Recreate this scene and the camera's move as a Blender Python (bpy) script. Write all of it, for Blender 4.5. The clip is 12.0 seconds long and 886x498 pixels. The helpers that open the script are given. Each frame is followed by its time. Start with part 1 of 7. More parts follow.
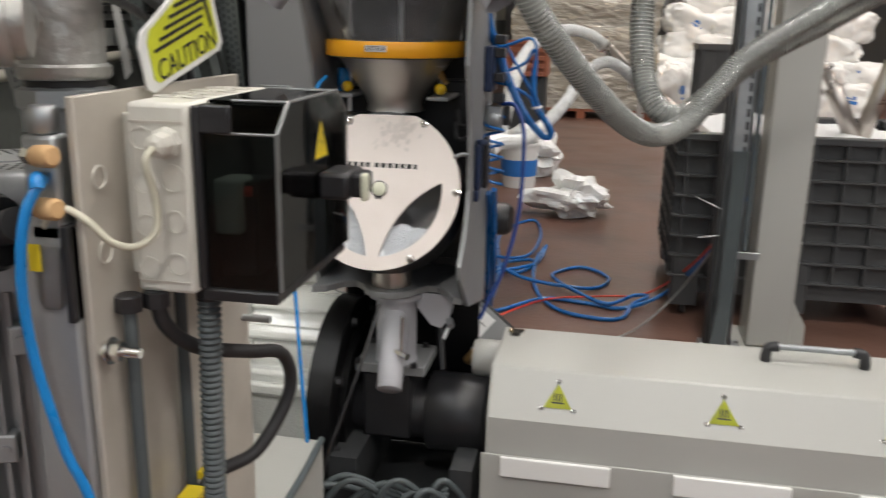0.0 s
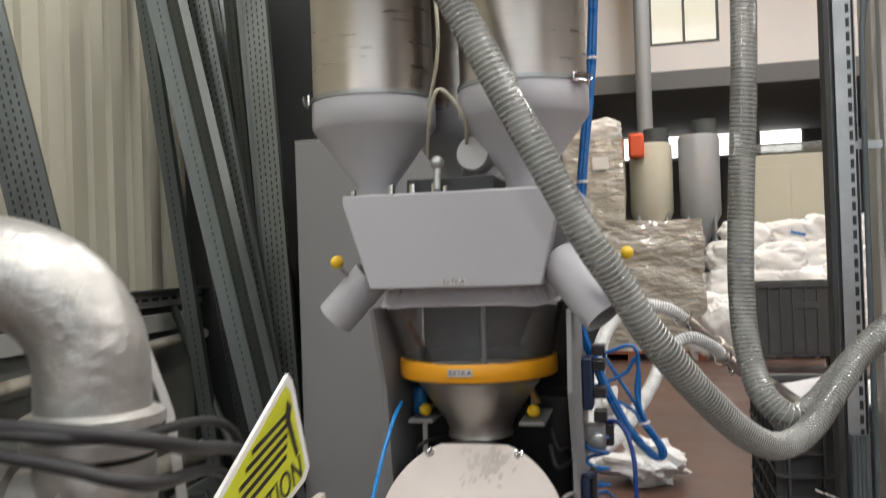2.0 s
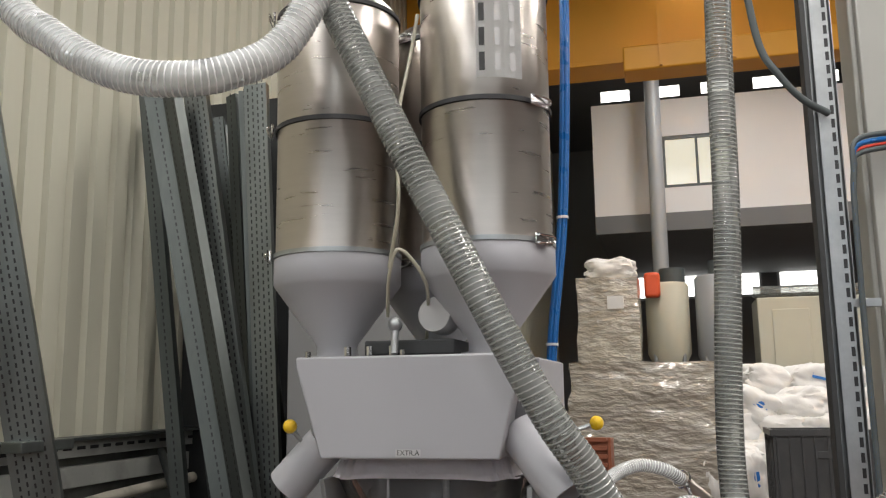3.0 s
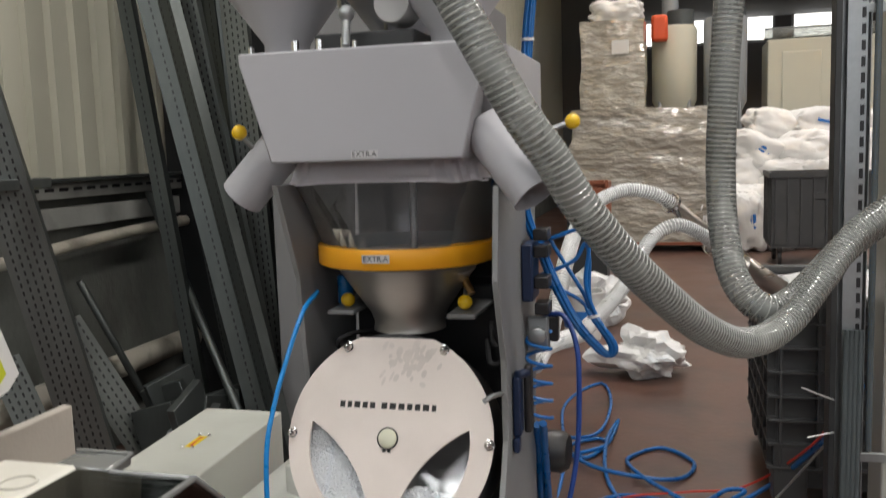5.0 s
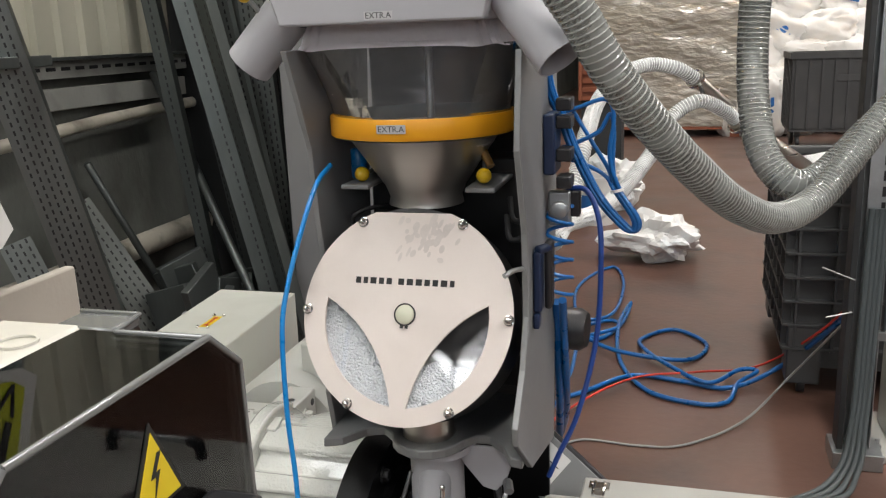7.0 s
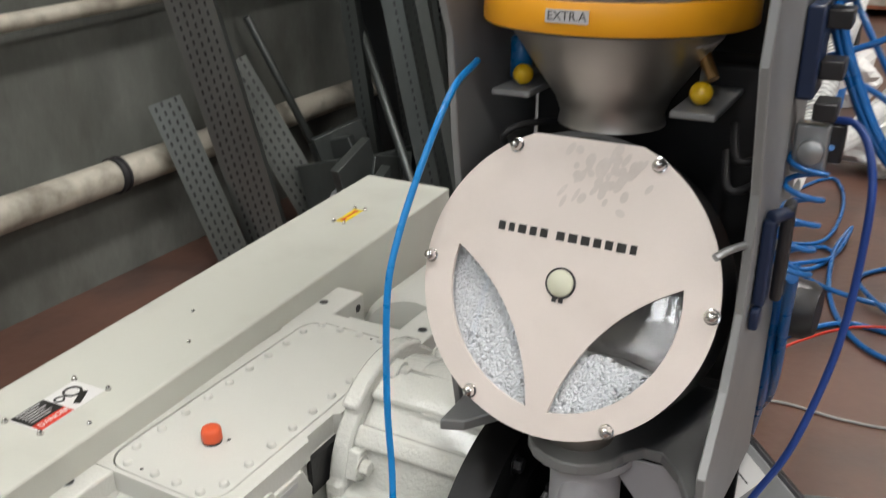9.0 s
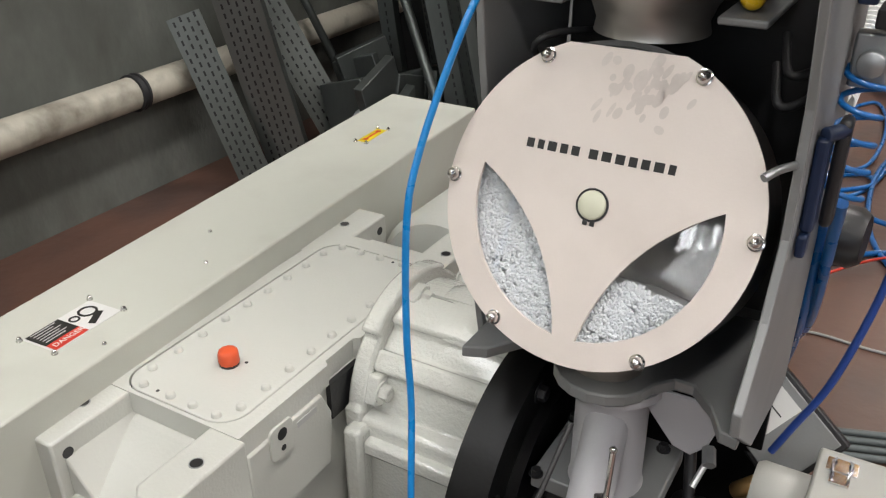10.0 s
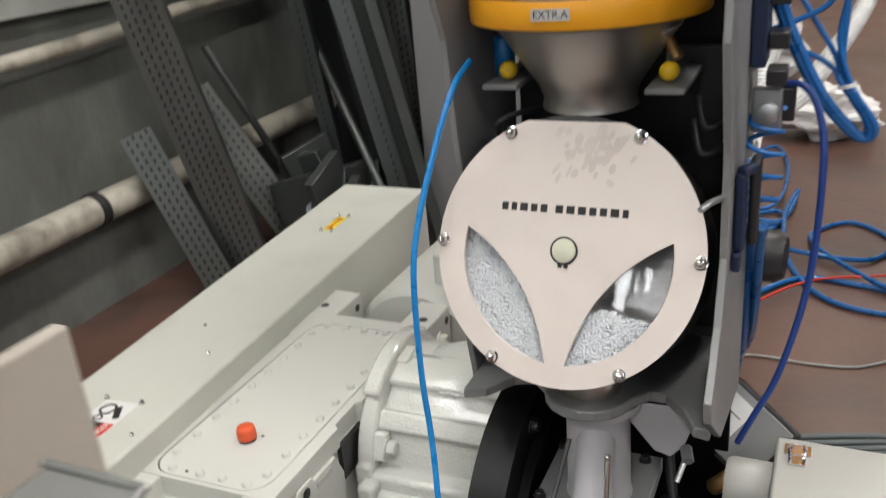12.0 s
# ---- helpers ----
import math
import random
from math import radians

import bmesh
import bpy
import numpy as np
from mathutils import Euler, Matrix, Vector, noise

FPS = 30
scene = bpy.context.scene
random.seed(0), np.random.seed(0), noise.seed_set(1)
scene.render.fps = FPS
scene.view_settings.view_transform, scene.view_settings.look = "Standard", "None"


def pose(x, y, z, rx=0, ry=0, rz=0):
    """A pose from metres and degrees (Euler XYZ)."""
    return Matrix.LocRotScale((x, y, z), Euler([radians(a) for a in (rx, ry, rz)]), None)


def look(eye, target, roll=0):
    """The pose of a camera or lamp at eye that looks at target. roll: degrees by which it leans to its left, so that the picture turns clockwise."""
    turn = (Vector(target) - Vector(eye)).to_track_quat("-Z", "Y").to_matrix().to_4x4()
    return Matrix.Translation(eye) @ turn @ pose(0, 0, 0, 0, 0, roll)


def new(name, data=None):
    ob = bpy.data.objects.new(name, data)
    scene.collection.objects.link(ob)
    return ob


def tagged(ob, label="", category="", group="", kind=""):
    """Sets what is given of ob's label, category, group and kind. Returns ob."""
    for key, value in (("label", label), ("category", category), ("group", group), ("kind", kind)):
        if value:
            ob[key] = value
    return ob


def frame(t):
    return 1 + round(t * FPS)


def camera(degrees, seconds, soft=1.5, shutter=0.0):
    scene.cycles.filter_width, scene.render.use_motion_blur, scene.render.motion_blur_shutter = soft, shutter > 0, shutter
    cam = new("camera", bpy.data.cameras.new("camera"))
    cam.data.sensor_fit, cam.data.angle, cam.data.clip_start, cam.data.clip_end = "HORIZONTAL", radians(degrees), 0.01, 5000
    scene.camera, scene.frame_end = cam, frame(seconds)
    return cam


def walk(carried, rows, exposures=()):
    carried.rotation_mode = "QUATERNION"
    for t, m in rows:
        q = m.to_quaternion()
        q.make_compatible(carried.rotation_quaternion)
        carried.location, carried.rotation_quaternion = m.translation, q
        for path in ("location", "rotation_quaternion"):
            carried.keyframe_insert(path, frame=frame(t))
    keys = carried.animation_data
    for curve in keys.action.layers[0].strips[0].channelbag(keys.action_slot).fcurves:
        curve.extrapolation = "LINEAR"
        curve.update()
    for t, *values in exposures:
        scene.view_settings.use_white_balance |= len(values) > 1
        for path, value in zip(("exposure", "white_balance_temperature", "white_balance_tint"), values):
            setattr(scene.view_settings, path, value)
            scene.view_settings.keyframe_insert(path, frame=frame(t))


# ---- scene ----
cam = camera(54.4, 12.0, soft=1.2, shutter=0.4)
METRES, EYE, TILT, LEAN, TURN = 1.75, 1.39, -15.0, -1.0, 11.0
ROWS = [
    (0.0, 0.0, 0.0, 0.0, -0.0, 0.0, 0.0),
    (0.5, -0.0397, 0.0517, 0.025, 5.87, 0.31, -1.84),
    (1.0, -0.0745, 0.1002, 0.0662, 7.34, 2.86, -1.23),
    (1.5, -0.0912, 0.13, 0.1133, 4.98, 9.4, 1.19),
    (2.0, -0.068, 0.1539, 0.1478, 2.94, 15.6, 2.24),
    (2.5, -0.0208, 0.1695, 0.1828, 3.25, 21.71, 1.4),
    (2.7, -0.0074, 0.1754, 0.1935, 3.61, 24.41, 0.81),
    (4.3, 0.0437, 0.2596, 0.1877, 4.55, 18.49, 1.38),
    (4.5, 0.0446, 0.2738, 0.179, 4.43, 15.04, 1.51),
    (5.0, 0.0487, 0.3054, 0.1567, 4.61, 8.47, 1.72),
    (5.5, 0.0461, 0.3153, 0.1464, 4.83, 5.19, 1.61),
    (6.0, 0.0443, 0.3242, 0.14, 5.03, 3.15, 1.56),
    (6.5, 0.0432, 0.3266, 0.1389, 5.13, 1.71, 1.72),
    (8.5, 0.0071, 0.5311, 0.1957, 10.78, -2.42, -0.58),
    (9.0, 0.009, 0.6251, 0.207, 17.38, -8.09, -3.26),
    (9.5, 0.0026, 0.6548, 0.2015, 18.67, -11.65, -3.5),
    (10.0, -0.0006, 0.6635, 0.1961, 19.18, -13.16, -3.6),
    (10.5, -0.0002, 0.662, 0.1957, 19.18, -13.81, -3.44),
    (11.0, -0.0023, 0.6571, 0.1936, 18.8, -14.08, -2.85),
    (11.5, -0.0026, 0.6344, 0.194, 17.46, -13.02, -1.34),
    (12.0, -0.0181, 0.5314, 0.1958, 13.57, -7.5, 2.31),
]
walk(cam, [(t, pose(0, 0, EYE, TILT, LEAN, TURN) @ pose(METRES * x, METRES * y, METRES * z, 90 + pitch, roll, yaw)) for t, x, y, z, yaw, pitch, roll in ROWS],
     exposures=((0.0, -0.1), (0.6, 0.1), (1.0, 0.2), (1.5, 0.1), (2.0, -0.1), (2.7, -0.22), (4.5, -0.38), (5.5, -0.1), (6.5, 0.0), (12.0, 0.0)))


# ---- world and light ----
world = bpy.data.worlds.new("hall_sky")
scene.world = world
world.use_nodes = True
sky = world.node_tree.nodes.new("ShaderNodeTexSky")
sky.sky_type, sky.sun_disc = "NISHITA", False
sky.sun_elevation, sky.sun_rotation = radians(40), radians(150)
world.node_tree.links.new(sky.outputs["Color"], world.node_tree.nodes["Background"].inputs["Color"])
world.node_tree.nodes["Background"].inputs["Strength"].default_value = 0.12
scene.view_settings.exposure = 0.0


def area_lamp(name, eye, target, w, h, watts, colour=(1, 1, 1)):
    d = bpy.data.lights.new(name, "AREA")
    d.shape, d.size, d.size_y, d.energy, d.color = "RECTANGLE", w, h, watts, colour
    ob = new(name, d)
    ob.matrix_world = look(eye, target)
    return ob


# ceiling luminaires of the hall; the y=14 pair is added to brighten office wall and sacks
LUMINAIRES = [(x, y, 6.36) for x in (0.4, 5.0, 9.8) for y in (-3.5, 1.0, 5.6, 10.6)] + [(x, 14.0, 7.7) for x in (0.8, 5.0)]
for lx, ly, lz in LUMINAIRES:
    area_lamp("luminaire_light", (lx, ly, lz - 0.04), (lx, ly, 0), 0.5, 1.6, 165 if lz < 7 else 150, (1.0, 0.955, 0.905))
# daylight through the windows behind the camera, and a fill lamp added at the west wall
for wx in (-1.0, 2.6, 6.2):
    area_lamp("daylight_fill", (wx, -8.9, 4.0), (wx, 3.0, 1.0), 3.0, 2.2, 40, (0.95, 0.98, 1.0))
area_lamp("daylight_fill", (-2.78, 0.1, 5.1), (1.0, 0.8, 0.5), 5.0, 1.0, 130, (0.97, 0.99, 1.0))


# ---- materials ----
def material(name, base, rough=0.5, metal=0.0, var=0.12, scale=8.0, bump=0.05, fine=120.0, coat=0.0, stain=None, stain_scale=3.0, stain_amount=0.5, stretch=(1, 1, 1), rough_var=0.12, trans=0.0, alpha=1.0, per_object=0.0, per_island=0.0, lift=0.01):
    m = bpy.data.materials.new(name)
    m.use_nodes = True
    nt = m.node_tree
    b = nt.nodes["Principled BSDF"]
    tc = nt.nodes.new("ShaderNodeTexCoord")
    mp = nt.nodes.new("ShaderNodeMapping")
    mp.inputs["Scale"].default_value = stretch
    nt.links.new(tc.outputs["Object"], mp.inputs["Vector"])

    def tex(sc, detail=5.0):
        n = nt.nodes.new("ShaderNodeTexNoise")
        n.inputs["Scale"].default_value, n.inputs["Detail"].default_value = sc, detail
        nt.links.new(mp.outputs["Vector"], n.inputs["Vector"])
        return n

    def mix(fac, a, c, mode="MIX"):
        n = nt.nodes.new("ShaderNodeMix")
        n.data_type, n.blend_type = "RGBA", mode
        for sock, v in ((n.inputs[0], fac), (n.inputs[6], a), (n.inputs[7], c)):
            if hasattr(v, "links"):
                nt.links.new(v, sock)
            else:
                sock.default_value = v
        return n.outputs[2]

    big, small = tex(scale), tex(fine, 3.0)
    lo = tuple(max(0, c * (1 - var)) for c in base) + (1,)
    hi = tuple(min(1, c * (1 + var)) for c in base) + (1,)
    col = mix(big.outputs["Fac"], lo, hi)
    col = mix(small.outputs["Fac"], col, mix(0.5, col, tuple(c * (1 - var) for c in base) + (1,)))
    if stain:
        st = tex(stain_scale, 8.0)
        ramp = nt.nodes.new("ShaderNodeValToRGB")
        ramp.color_ramp.elements[0].position, ramp.color_ramp.elements[1].position = 0.5, 0.72
        ramp.color_ramp.elements[1].color = (stain_amount,) * 3 + (1,)
        nt.links.new(st.outputs["Fac"], ramp.inputs["Fac"])
        col = mix(ramp.outputs["Color"], col, tuple(stain) + (1,))
    if per_object or per_island:
        info = nt.nodes.new("ShaderNodeObjectInfo" if per_object else "ShaderNodeNewGeometry")
        rnd = info.outputs["Random"] if per_object else info.outputs["Random Per Island"]
        mr = nt.nodes.new("ShaderNodeMapRange")
        amt = per_object or per_island
        mr.inputs["To Min"].default_value, mr.inputs["To Max"].default_value = 1 - amt, 1 + amt * 0.4
        nt.links.new(rnd, mr.inputs["Value"])
        hsv = nt.nodes.new("ShaderNodeHueSaturation")
        nt.links.new(mr.outputs["Result"], hsv.inputs["Value"])
        nt.links.new(col, hsv.inputs["Color"])
        col = hsv.outputs["Color"]
    nt.links.new(col, b.inputs["Base Color"])
    mr = nt.nodes.new("ShaderNodeMapRange")
    mr.inputs["To Min"].default_value, mr.inputs["To Max"].default_value = max(0.02, rough - rough_var), min(1, rough + rough_var)
    nt.links.new(big.outputs["Fac"], mr.inputs["Value"])
    nt.links.new(mr.outputs["Result"], b.inputs["Roughness"])
    b.inputs["Metallic"].default_value = metal
    b.inputs["Coat Weight"].default_value = coat
    b.inputs["Transmission Weight"].default_value = trans
    b.inputs["Alpha"].default_value = alpha
    if bump:
        bp = nt.nodes.new("ShaderNodeBump")
        bp.inputs["Strength"].default_value, bp.inputs["Distance"].default_value = bump, lift
        nt.links.new(small.outputs["Fac"], bp.inputs["Height"])
        nt.links.new(bp.outputs["Normal"], b.inputs["Normal"])
    return m


def clear_plastic(name, tint, rough, amount, body=(0.7, 0.7, 0.72)):
    """Clear sheet: part see-through with its tint, part glossy by Fresnel."""
    m = bpy.data.materials.new(name)
    m.use_nodes = True
    nt = m.node_tree
    nt.nodes.remove(nt.nodes["Principled BSDF"])
    tr, gl, df, mx, mx2, fr = (nt.nodes.new(k) for k in ("ShaderNodeBsdfTransparent", "ShaderNodeBsdfGlossy", "ShaderNodeBsdfDiffuse", "ShaderNodeMixShader", "ShaderNodeMixShader", "ShaderNodeFresnel"))
    tr.inputs["Color"].default_value = tuple(tint) + (1,)
    gl.inputs["Roughness"].default_value = rough
    df.inputs["Color"].default_value = tuple(body) + (1,)
    fr.inputs["IOR"].default_value = 1.5
    nz = nt.nodes.new("ShaderNodeTexNoise")
    nz.inputs["Scale"].default_value = 14
    mr = nt.nodes.new("ShaderNodeMapRange")
    mr.inputs["To Max"].default_value = amount * 2
    nt.links.new(nz.outputs["Fac"], mr.inputs["Value"])
    nt.links.new(mr.outputs["Result"], mx2.inputs["Fac"])
    nt.links.new(tr.outputs[0], mx2.inputs[1])
    nt.links.new(df.outputs[0], mx2.inputs[2])
    nt.links.new(fr.outputs[0], mx.inputs["Fac"])
    nt.links.new(mx2.outputs[0], mx.inputs[1])
    nt.links.new(gl.outputs[0], mx.inputs[2])
    nt.links.new(mx.outputs[0], nt.nodes["Material Output"].inputs["Surface"])
    return m


def glow(name, colour, strength):
    m = bpy.data.materials.new(name)
    m.use_nodes = True
    b = m.node_tree.nodes["Principled BSDF"]
    b.inputs["Base Color"].default_value = (0.8, 0.8, 0.8, 1)
    b.inputs["Emission Color"].default_value = tuple(colour) + (1,)
    b.inputs["Emission Strength"].default_value = strength
    return m


M_FLOOR = material("brown_floor_coating", (0.134, 0.071, 0.053), 0.38, 0, 0.34, 1.6, 0.12, 26, stain=(0.066, 0.046, 0.041), stain_scale=2.4, stain_amount=0.85, rough_var=0.16)
M_WALL = material("grey_plaster", (0.140, 0.148, 0.134), 0.85, 0, 0.45, 5.0, 0.35, 34, stain=(0.050, 0.048, 0.040), stain_scale=2.2, stain_amount=0.95, stretch=(1, 1, 0.55))
M_CORR = material("cream_sheet_metal", (0.50, 0.49, 0.40), 0.5, 0.0, 0.06, 3.0, 0.02, 40, stretch=(1, 1, 0.2))
M_DARKWALL = material("hall_wall_paint", (0.16, 0.165, 0.17), 0.8, 0, 0.08, 1.5, 0.1, 50)
M_OFFICE = material("office_wall_white", (0.74, 0.73, 0.73), 0.8, 0, 0.04, 1.0, 0.05, 40)
M_CEIL = material("dark_roof_sheet", (0.10, 0.10, 0.11), 0.7, 0, 0.15, 1.0, 0.05, 30)
M_GREYPAINT = material("powder_grey_paint", (0.40, 0.40, 0.425), 0.5, 0, 0.04, 4.0, 0.06, 500)
M_PLATE = material("side_plate_grey", (0.22, 0.225, 0.23), 0.45, 0.1, 0.08, 6.0, 0.05, 300)
M_CAST = material("satin_grey_cast_paint", (0.57, 0.575, 0.54), 0.42, 0, 0.05, 5.0, 0.08, 160, coat=0.08, rough_var=0.06)
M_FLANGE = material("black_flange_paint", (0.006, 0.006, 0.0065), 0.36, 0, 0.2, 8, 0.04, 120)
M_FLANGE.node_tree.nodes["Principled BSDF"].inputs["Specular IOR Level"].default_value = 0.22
M_CASTGLOSS = material("glossy_grey_cast_paint", (0.66, 0.67, 0.63), 0.14, 0, 0.04, 5.0, 0.34, 150, coat=1.0, rough_var=0.04)
M_COVER = material("pale_grey_enamel", (0.52, 0.53, 0.48), 0.42, 0, 0.05, 3.0, 0.04, 300, stain=(0.40, 0.40, 0.36), stain_scale=5.0, stain_amount=0.4)
M_WHITECOVER = material("white_enamel", (0.39, 0.39, 0.365), 0.4, 0, 0.04, 3.0, 0.04, 300)
M_STEEL = material("brushed_stainless", (0.52, 0.48, 0.44), 0.3, 1.0, 0.10, 6.0, 0.05, 200, stretch=(1, 1, 12), rough_var=0.08)
M_CONE = material("spun_stainless", (0.60, 0.58, 0.55), 0.38, 0.95, 0.06, 10.0, 0.03, 150, stretch=(1, 1, 8), rough_var=0.04)
M_DISC = material("etched_stainless_plate", (0.74, 0.675, 0.635), 0.55, 0.35, 0.05, 5.0, 0.03, 250, stain=(0.60, 0.54, 0.50), stain_scale=7.0, stain_amount=0.45)
M_SMUDGE = material("dusty_smudge", (0.64, 0.585, 0.55), 0.65, 0.0, 0.15, 30.0, 0.02, 200)
M_CHROME = material("polished_nut", (0.7, 0.69, 0.68), 0.14, 1.0, 0.05, 20, 0.0, 100)
M_ZINC = material("galvanised_steel", (0.42, 0.44, 0.45), 0.42, 0.85, 0.28, 14, 0.06, 60)
# zinc tone darkened to carry the shade of the profile corner
M_ZINCDARK = material("shade_dark_galvanised_profile", (0.115, 0.128, 0.124), 0.42, 0.7, 0.3, 9, 0.06, 50, stretch=(1, 1, 0.3))
M_GALV = material("malleable_galvanised_pipe", (0.52, 0.52, 0.50), 0.42, 0.8, 0.30, 12, 0.22, 60, stain=(0.20, 0.19, 0.165), stain_scale=7, stain_amount=0.7)
M_BLACK = material("black_painted_steel", (0.018, 0.018, 0.02), 0.38, 0, 0.3, 10, 0.05, 90)
M_RUBBER = material("black_rubber", (0.02, 0.02, 0.022), 0.55, 0, 0.2, 20, 0.05, 120)
M_DARKGREY = material("dark_grey_conduit", (0.075, 0.09, 0.095), 0.5, 0, 0.15, 15, 0.05, 100)
M_CRATE = material("dark_grey_polyethylene", (0.05, 0.052, 0.054), 0.5, 0, 0.15, 5, 0.06, 120, stain=(0.09, 0.09, 0.087), stain_scale=4)
M_BLUE = material("blue_air_tube", (0.006, 0.115, 0.37), 0.3, 0, 0.1, 20, 0.0, 100, coat=0.3)
M_BRIGHTBLUE = material("bright_blue_hose", (0.005, 0.20, 0.54), 0.3, 0, 0.08, 20, 0.0, 100, coat=0.3)
M_NAVY = material("navy_valve_plastic", (0.010, 0.022, 0.062), 0.4, 0, 0.2, 20, 0.02, 100)
M_RED = material("red_enamel", (0.58, 0.045, 0.025), 0.4, 0, 0.1, 15, 0.03, 80)
M_ORANGERED = material("orange_red_cap", (0.72, 0.10, 0.03), 0.45, 0, 0.1, 20, 0.02, 80)
M_YELLOW = material("yellow_plastic_knob", (0.78, 0.50, 0.015), 0.28, 0, 0.05, 20, 0.0, 80, coat=0.3)
M_ORANGE = material("orange_powder_ring", (0.80, 0.36, 0.012), 0.4, 0, 0.03, 8, 0.03, 300)
M_CRANE = material("crane_yellow", (0.72, 0.33, 0.02), 0.5, 0, 0.1, 2, 0.02, 60)
M_SIGN = material("sign_yellow", (0.50, 0.53, 0.025), 0.45, 0, 0.03, 10, 0.0, 100)
M_LABELY = material("label_yellow", (0.72, 0.55, 0.02), 0.45, 0, 0.03, 10, 0.0, 100)
M_PAPER = material("white_label", (0.66, 0.66, 0.65), 0.5, 0, 0.02, 30, 0.0, 100)
M_GREYLABEL = material("grey_label_tape", (0.50, 0.50, 0.50), 0.5, 0, 0.02, 30, 0.0, 100)
M_INK = material("black_ink", (0.015, 0.015, 0.015), 0.5, 0, 0.1, 30, 0.0, 100)
M_BOX = material("off_white_plastic_box", (0.60, 0.585, 0.53), 0.45, 0, 0.05, 6, 0.05, 250, stain=(0.42, 0.40, 0.33), stain_scale=8, stain_amount=0.5)
M_PANEL = material("beige_sheet_panel", (0.50, 0.465, 0.41), 0.42, 0.25, 0.08, 5, 0.05, 150, stain=(0.33, 0.30, 0.26), stain_scale=7, stain_amount=0.5)
M_MOTOR = material("silver_motor_paint", (0.34, 0.345, 0.35), 0.38, 0.45, 0.12, 8, 0.06, 100)
M_BRASS = material("brass_fitting", (0.60, 0.38, 0.16), 0.32, 0.9, 0.12, 20, 0.03, 90)
M_TAN = material("sintered_bronze_silencer", (0.62, 0.40, 0.20), 0.7, 0.3, 0.1, 30, 0.1, 200)
M_CREAM = material("cream_button", (0.62, 0.63, 0.50), 0.5, 0, 0.03, 20, 0.0, 90)
M_CABLE = material("cream_cable", (0.52, 0.50, 0.40), 0.5, 0, 0.05, 20, 0.0, 90)
M_BAG = material("white_woven_bag", (0.78, 0.775, 0.76), 0.5, 0, 0.05, 6, 0.5, 16, stretch=(1, 1, 1))
M_CRUMPLE = material("crumpled_white_film", (0.80, 0.80, 0.79), 0.35, 0, 0.03, 6, 0.10, 30, stain=(0.50, 0.68, 0.82), stain_scale=5.0, stain_amount=0.35)
M_BAGBLUE = material("blue_bag_print", (0.03, 0.18, 0.55), 0.5, 0, 0.1, 10, 0.02, 60)
M_WRAP = material("stretch_film_over_cartons", (0.42, 0.39, 0.33), 0.22, 0, 0.45, 2.5, 1.0, 7, stretch=(0.8, 0.8, 1.9), coat=0.7, stain=(0.66, 0.64, 0.60), stain_scale=4.0, stain_amount=0.6, lift=0.06)
M_CLOTH = material("white_seal_cloth", (0.80, 0.78, 0.82), 0.8, 0, 0.06, 12, 0.2, 90)
M_PELLET = material("white_pellets", (0.86, 0.87, 0.89), 0.35, 0, 0.03, 100, 0.0, 100, per_island=0.14)
M_GRANULE = material("white_granule_heap", (0.80, 0.80, 0.81), 0.7, 0, 0.08, 120, 0.6, 260)
M_CABGREY = material("cabinet_grey_paint", (0.20, 0.20, 0.205), 0.5, 0, 0.05, 4.0, 0.05, 300)
M_HELIXWHITE = material("white_hose_helix", (0.82, 0.83, 0.83), 0.25, 0, 0.05, 10, 0.0, 80, coat=0.4)
M_HELIX = material("pale_hose_helix", (0.30, 0.31, 0.295), 0.25, 0, 0.05, 10, 0.0, 80, coat=0.4)
M_GREYWIRE = material("grey_wire_sheath", (0.30, 0.31, 0.30), 0.4, 0, 0.06, 10, 0.02, 80)
M_BRICKRED = material("rust_brown_plastic", (0.28, 0.09, 0.045), 0.55, 0, 0.15, 8, 0.03, 80)
M_TANK = material("cream_tank", (0.50, 0.49, 0.40), 0.5, 0, 0.06, 3, 0.03, 60)
M_TANKGREY = material("grey_tank", (0.33, 0.35, 0.37), 0.45, 0.1, 0.06, 3, 0.03, 60)
M_STRIP = material("white_insert_strip", (0.76, 0.76, 0.74), 0.35, 0, 0.02, 10, 0.0, 90)
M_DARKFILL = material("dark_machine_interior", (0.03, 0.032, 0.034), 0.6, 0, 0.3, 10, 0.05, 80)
M_GALVPIPE = material("white_painted_wall_pipe", (0.50, 0.475, 0.40), 0.5, 0, 0.18, 6, 0.12, 50, stain=(0.17, 0.15, 0.12), stain_scale=7, stain_amount=0.85)
M_SKYPANE = glow("bright_sky_pane", (0.97, 0.99, 1.0), 15.0)
M_WINGLOW = glow("daylit_window", (1.0, 0.98, 0.94), 3.0)
M_EDGE = material("polished_acrylic_edge", (0.14, 0.145, 0.145), 0.08, 0, 0.05, 20, 0.0, 80, coat=0.6)
M_LUMI = glow("luminaire_diffuser", (1.0, 0.97, 0.92), 6.0)
M_CLEAR = clear_plastic("clear_hopper_sheet", (0.93, 0.93, 0.94), 0.05, 0.07)
M_WINDOWCLEAR = clear_plastic("clear_drum_window", (0.93, 0.94, 0.95), 0.03, 0.01)
M_SMOKE = clear_plastic("smoked_hood_sheet", (0.50, 0.54, 0.53), 0.03, 0.0)
M_HOSE = clear_plastic("clear_grey_pvc_hose", (0.80, 0.82, 0.80), 0.16, 0.42, (0.33, 0.345, 0.33))
M_HOSEWHITE = clear_plastic("clear_white_pvc_hose", (0.90, 0.92, 0.92), 0.14, 0.46, (0.82, 0.84, 0.84))
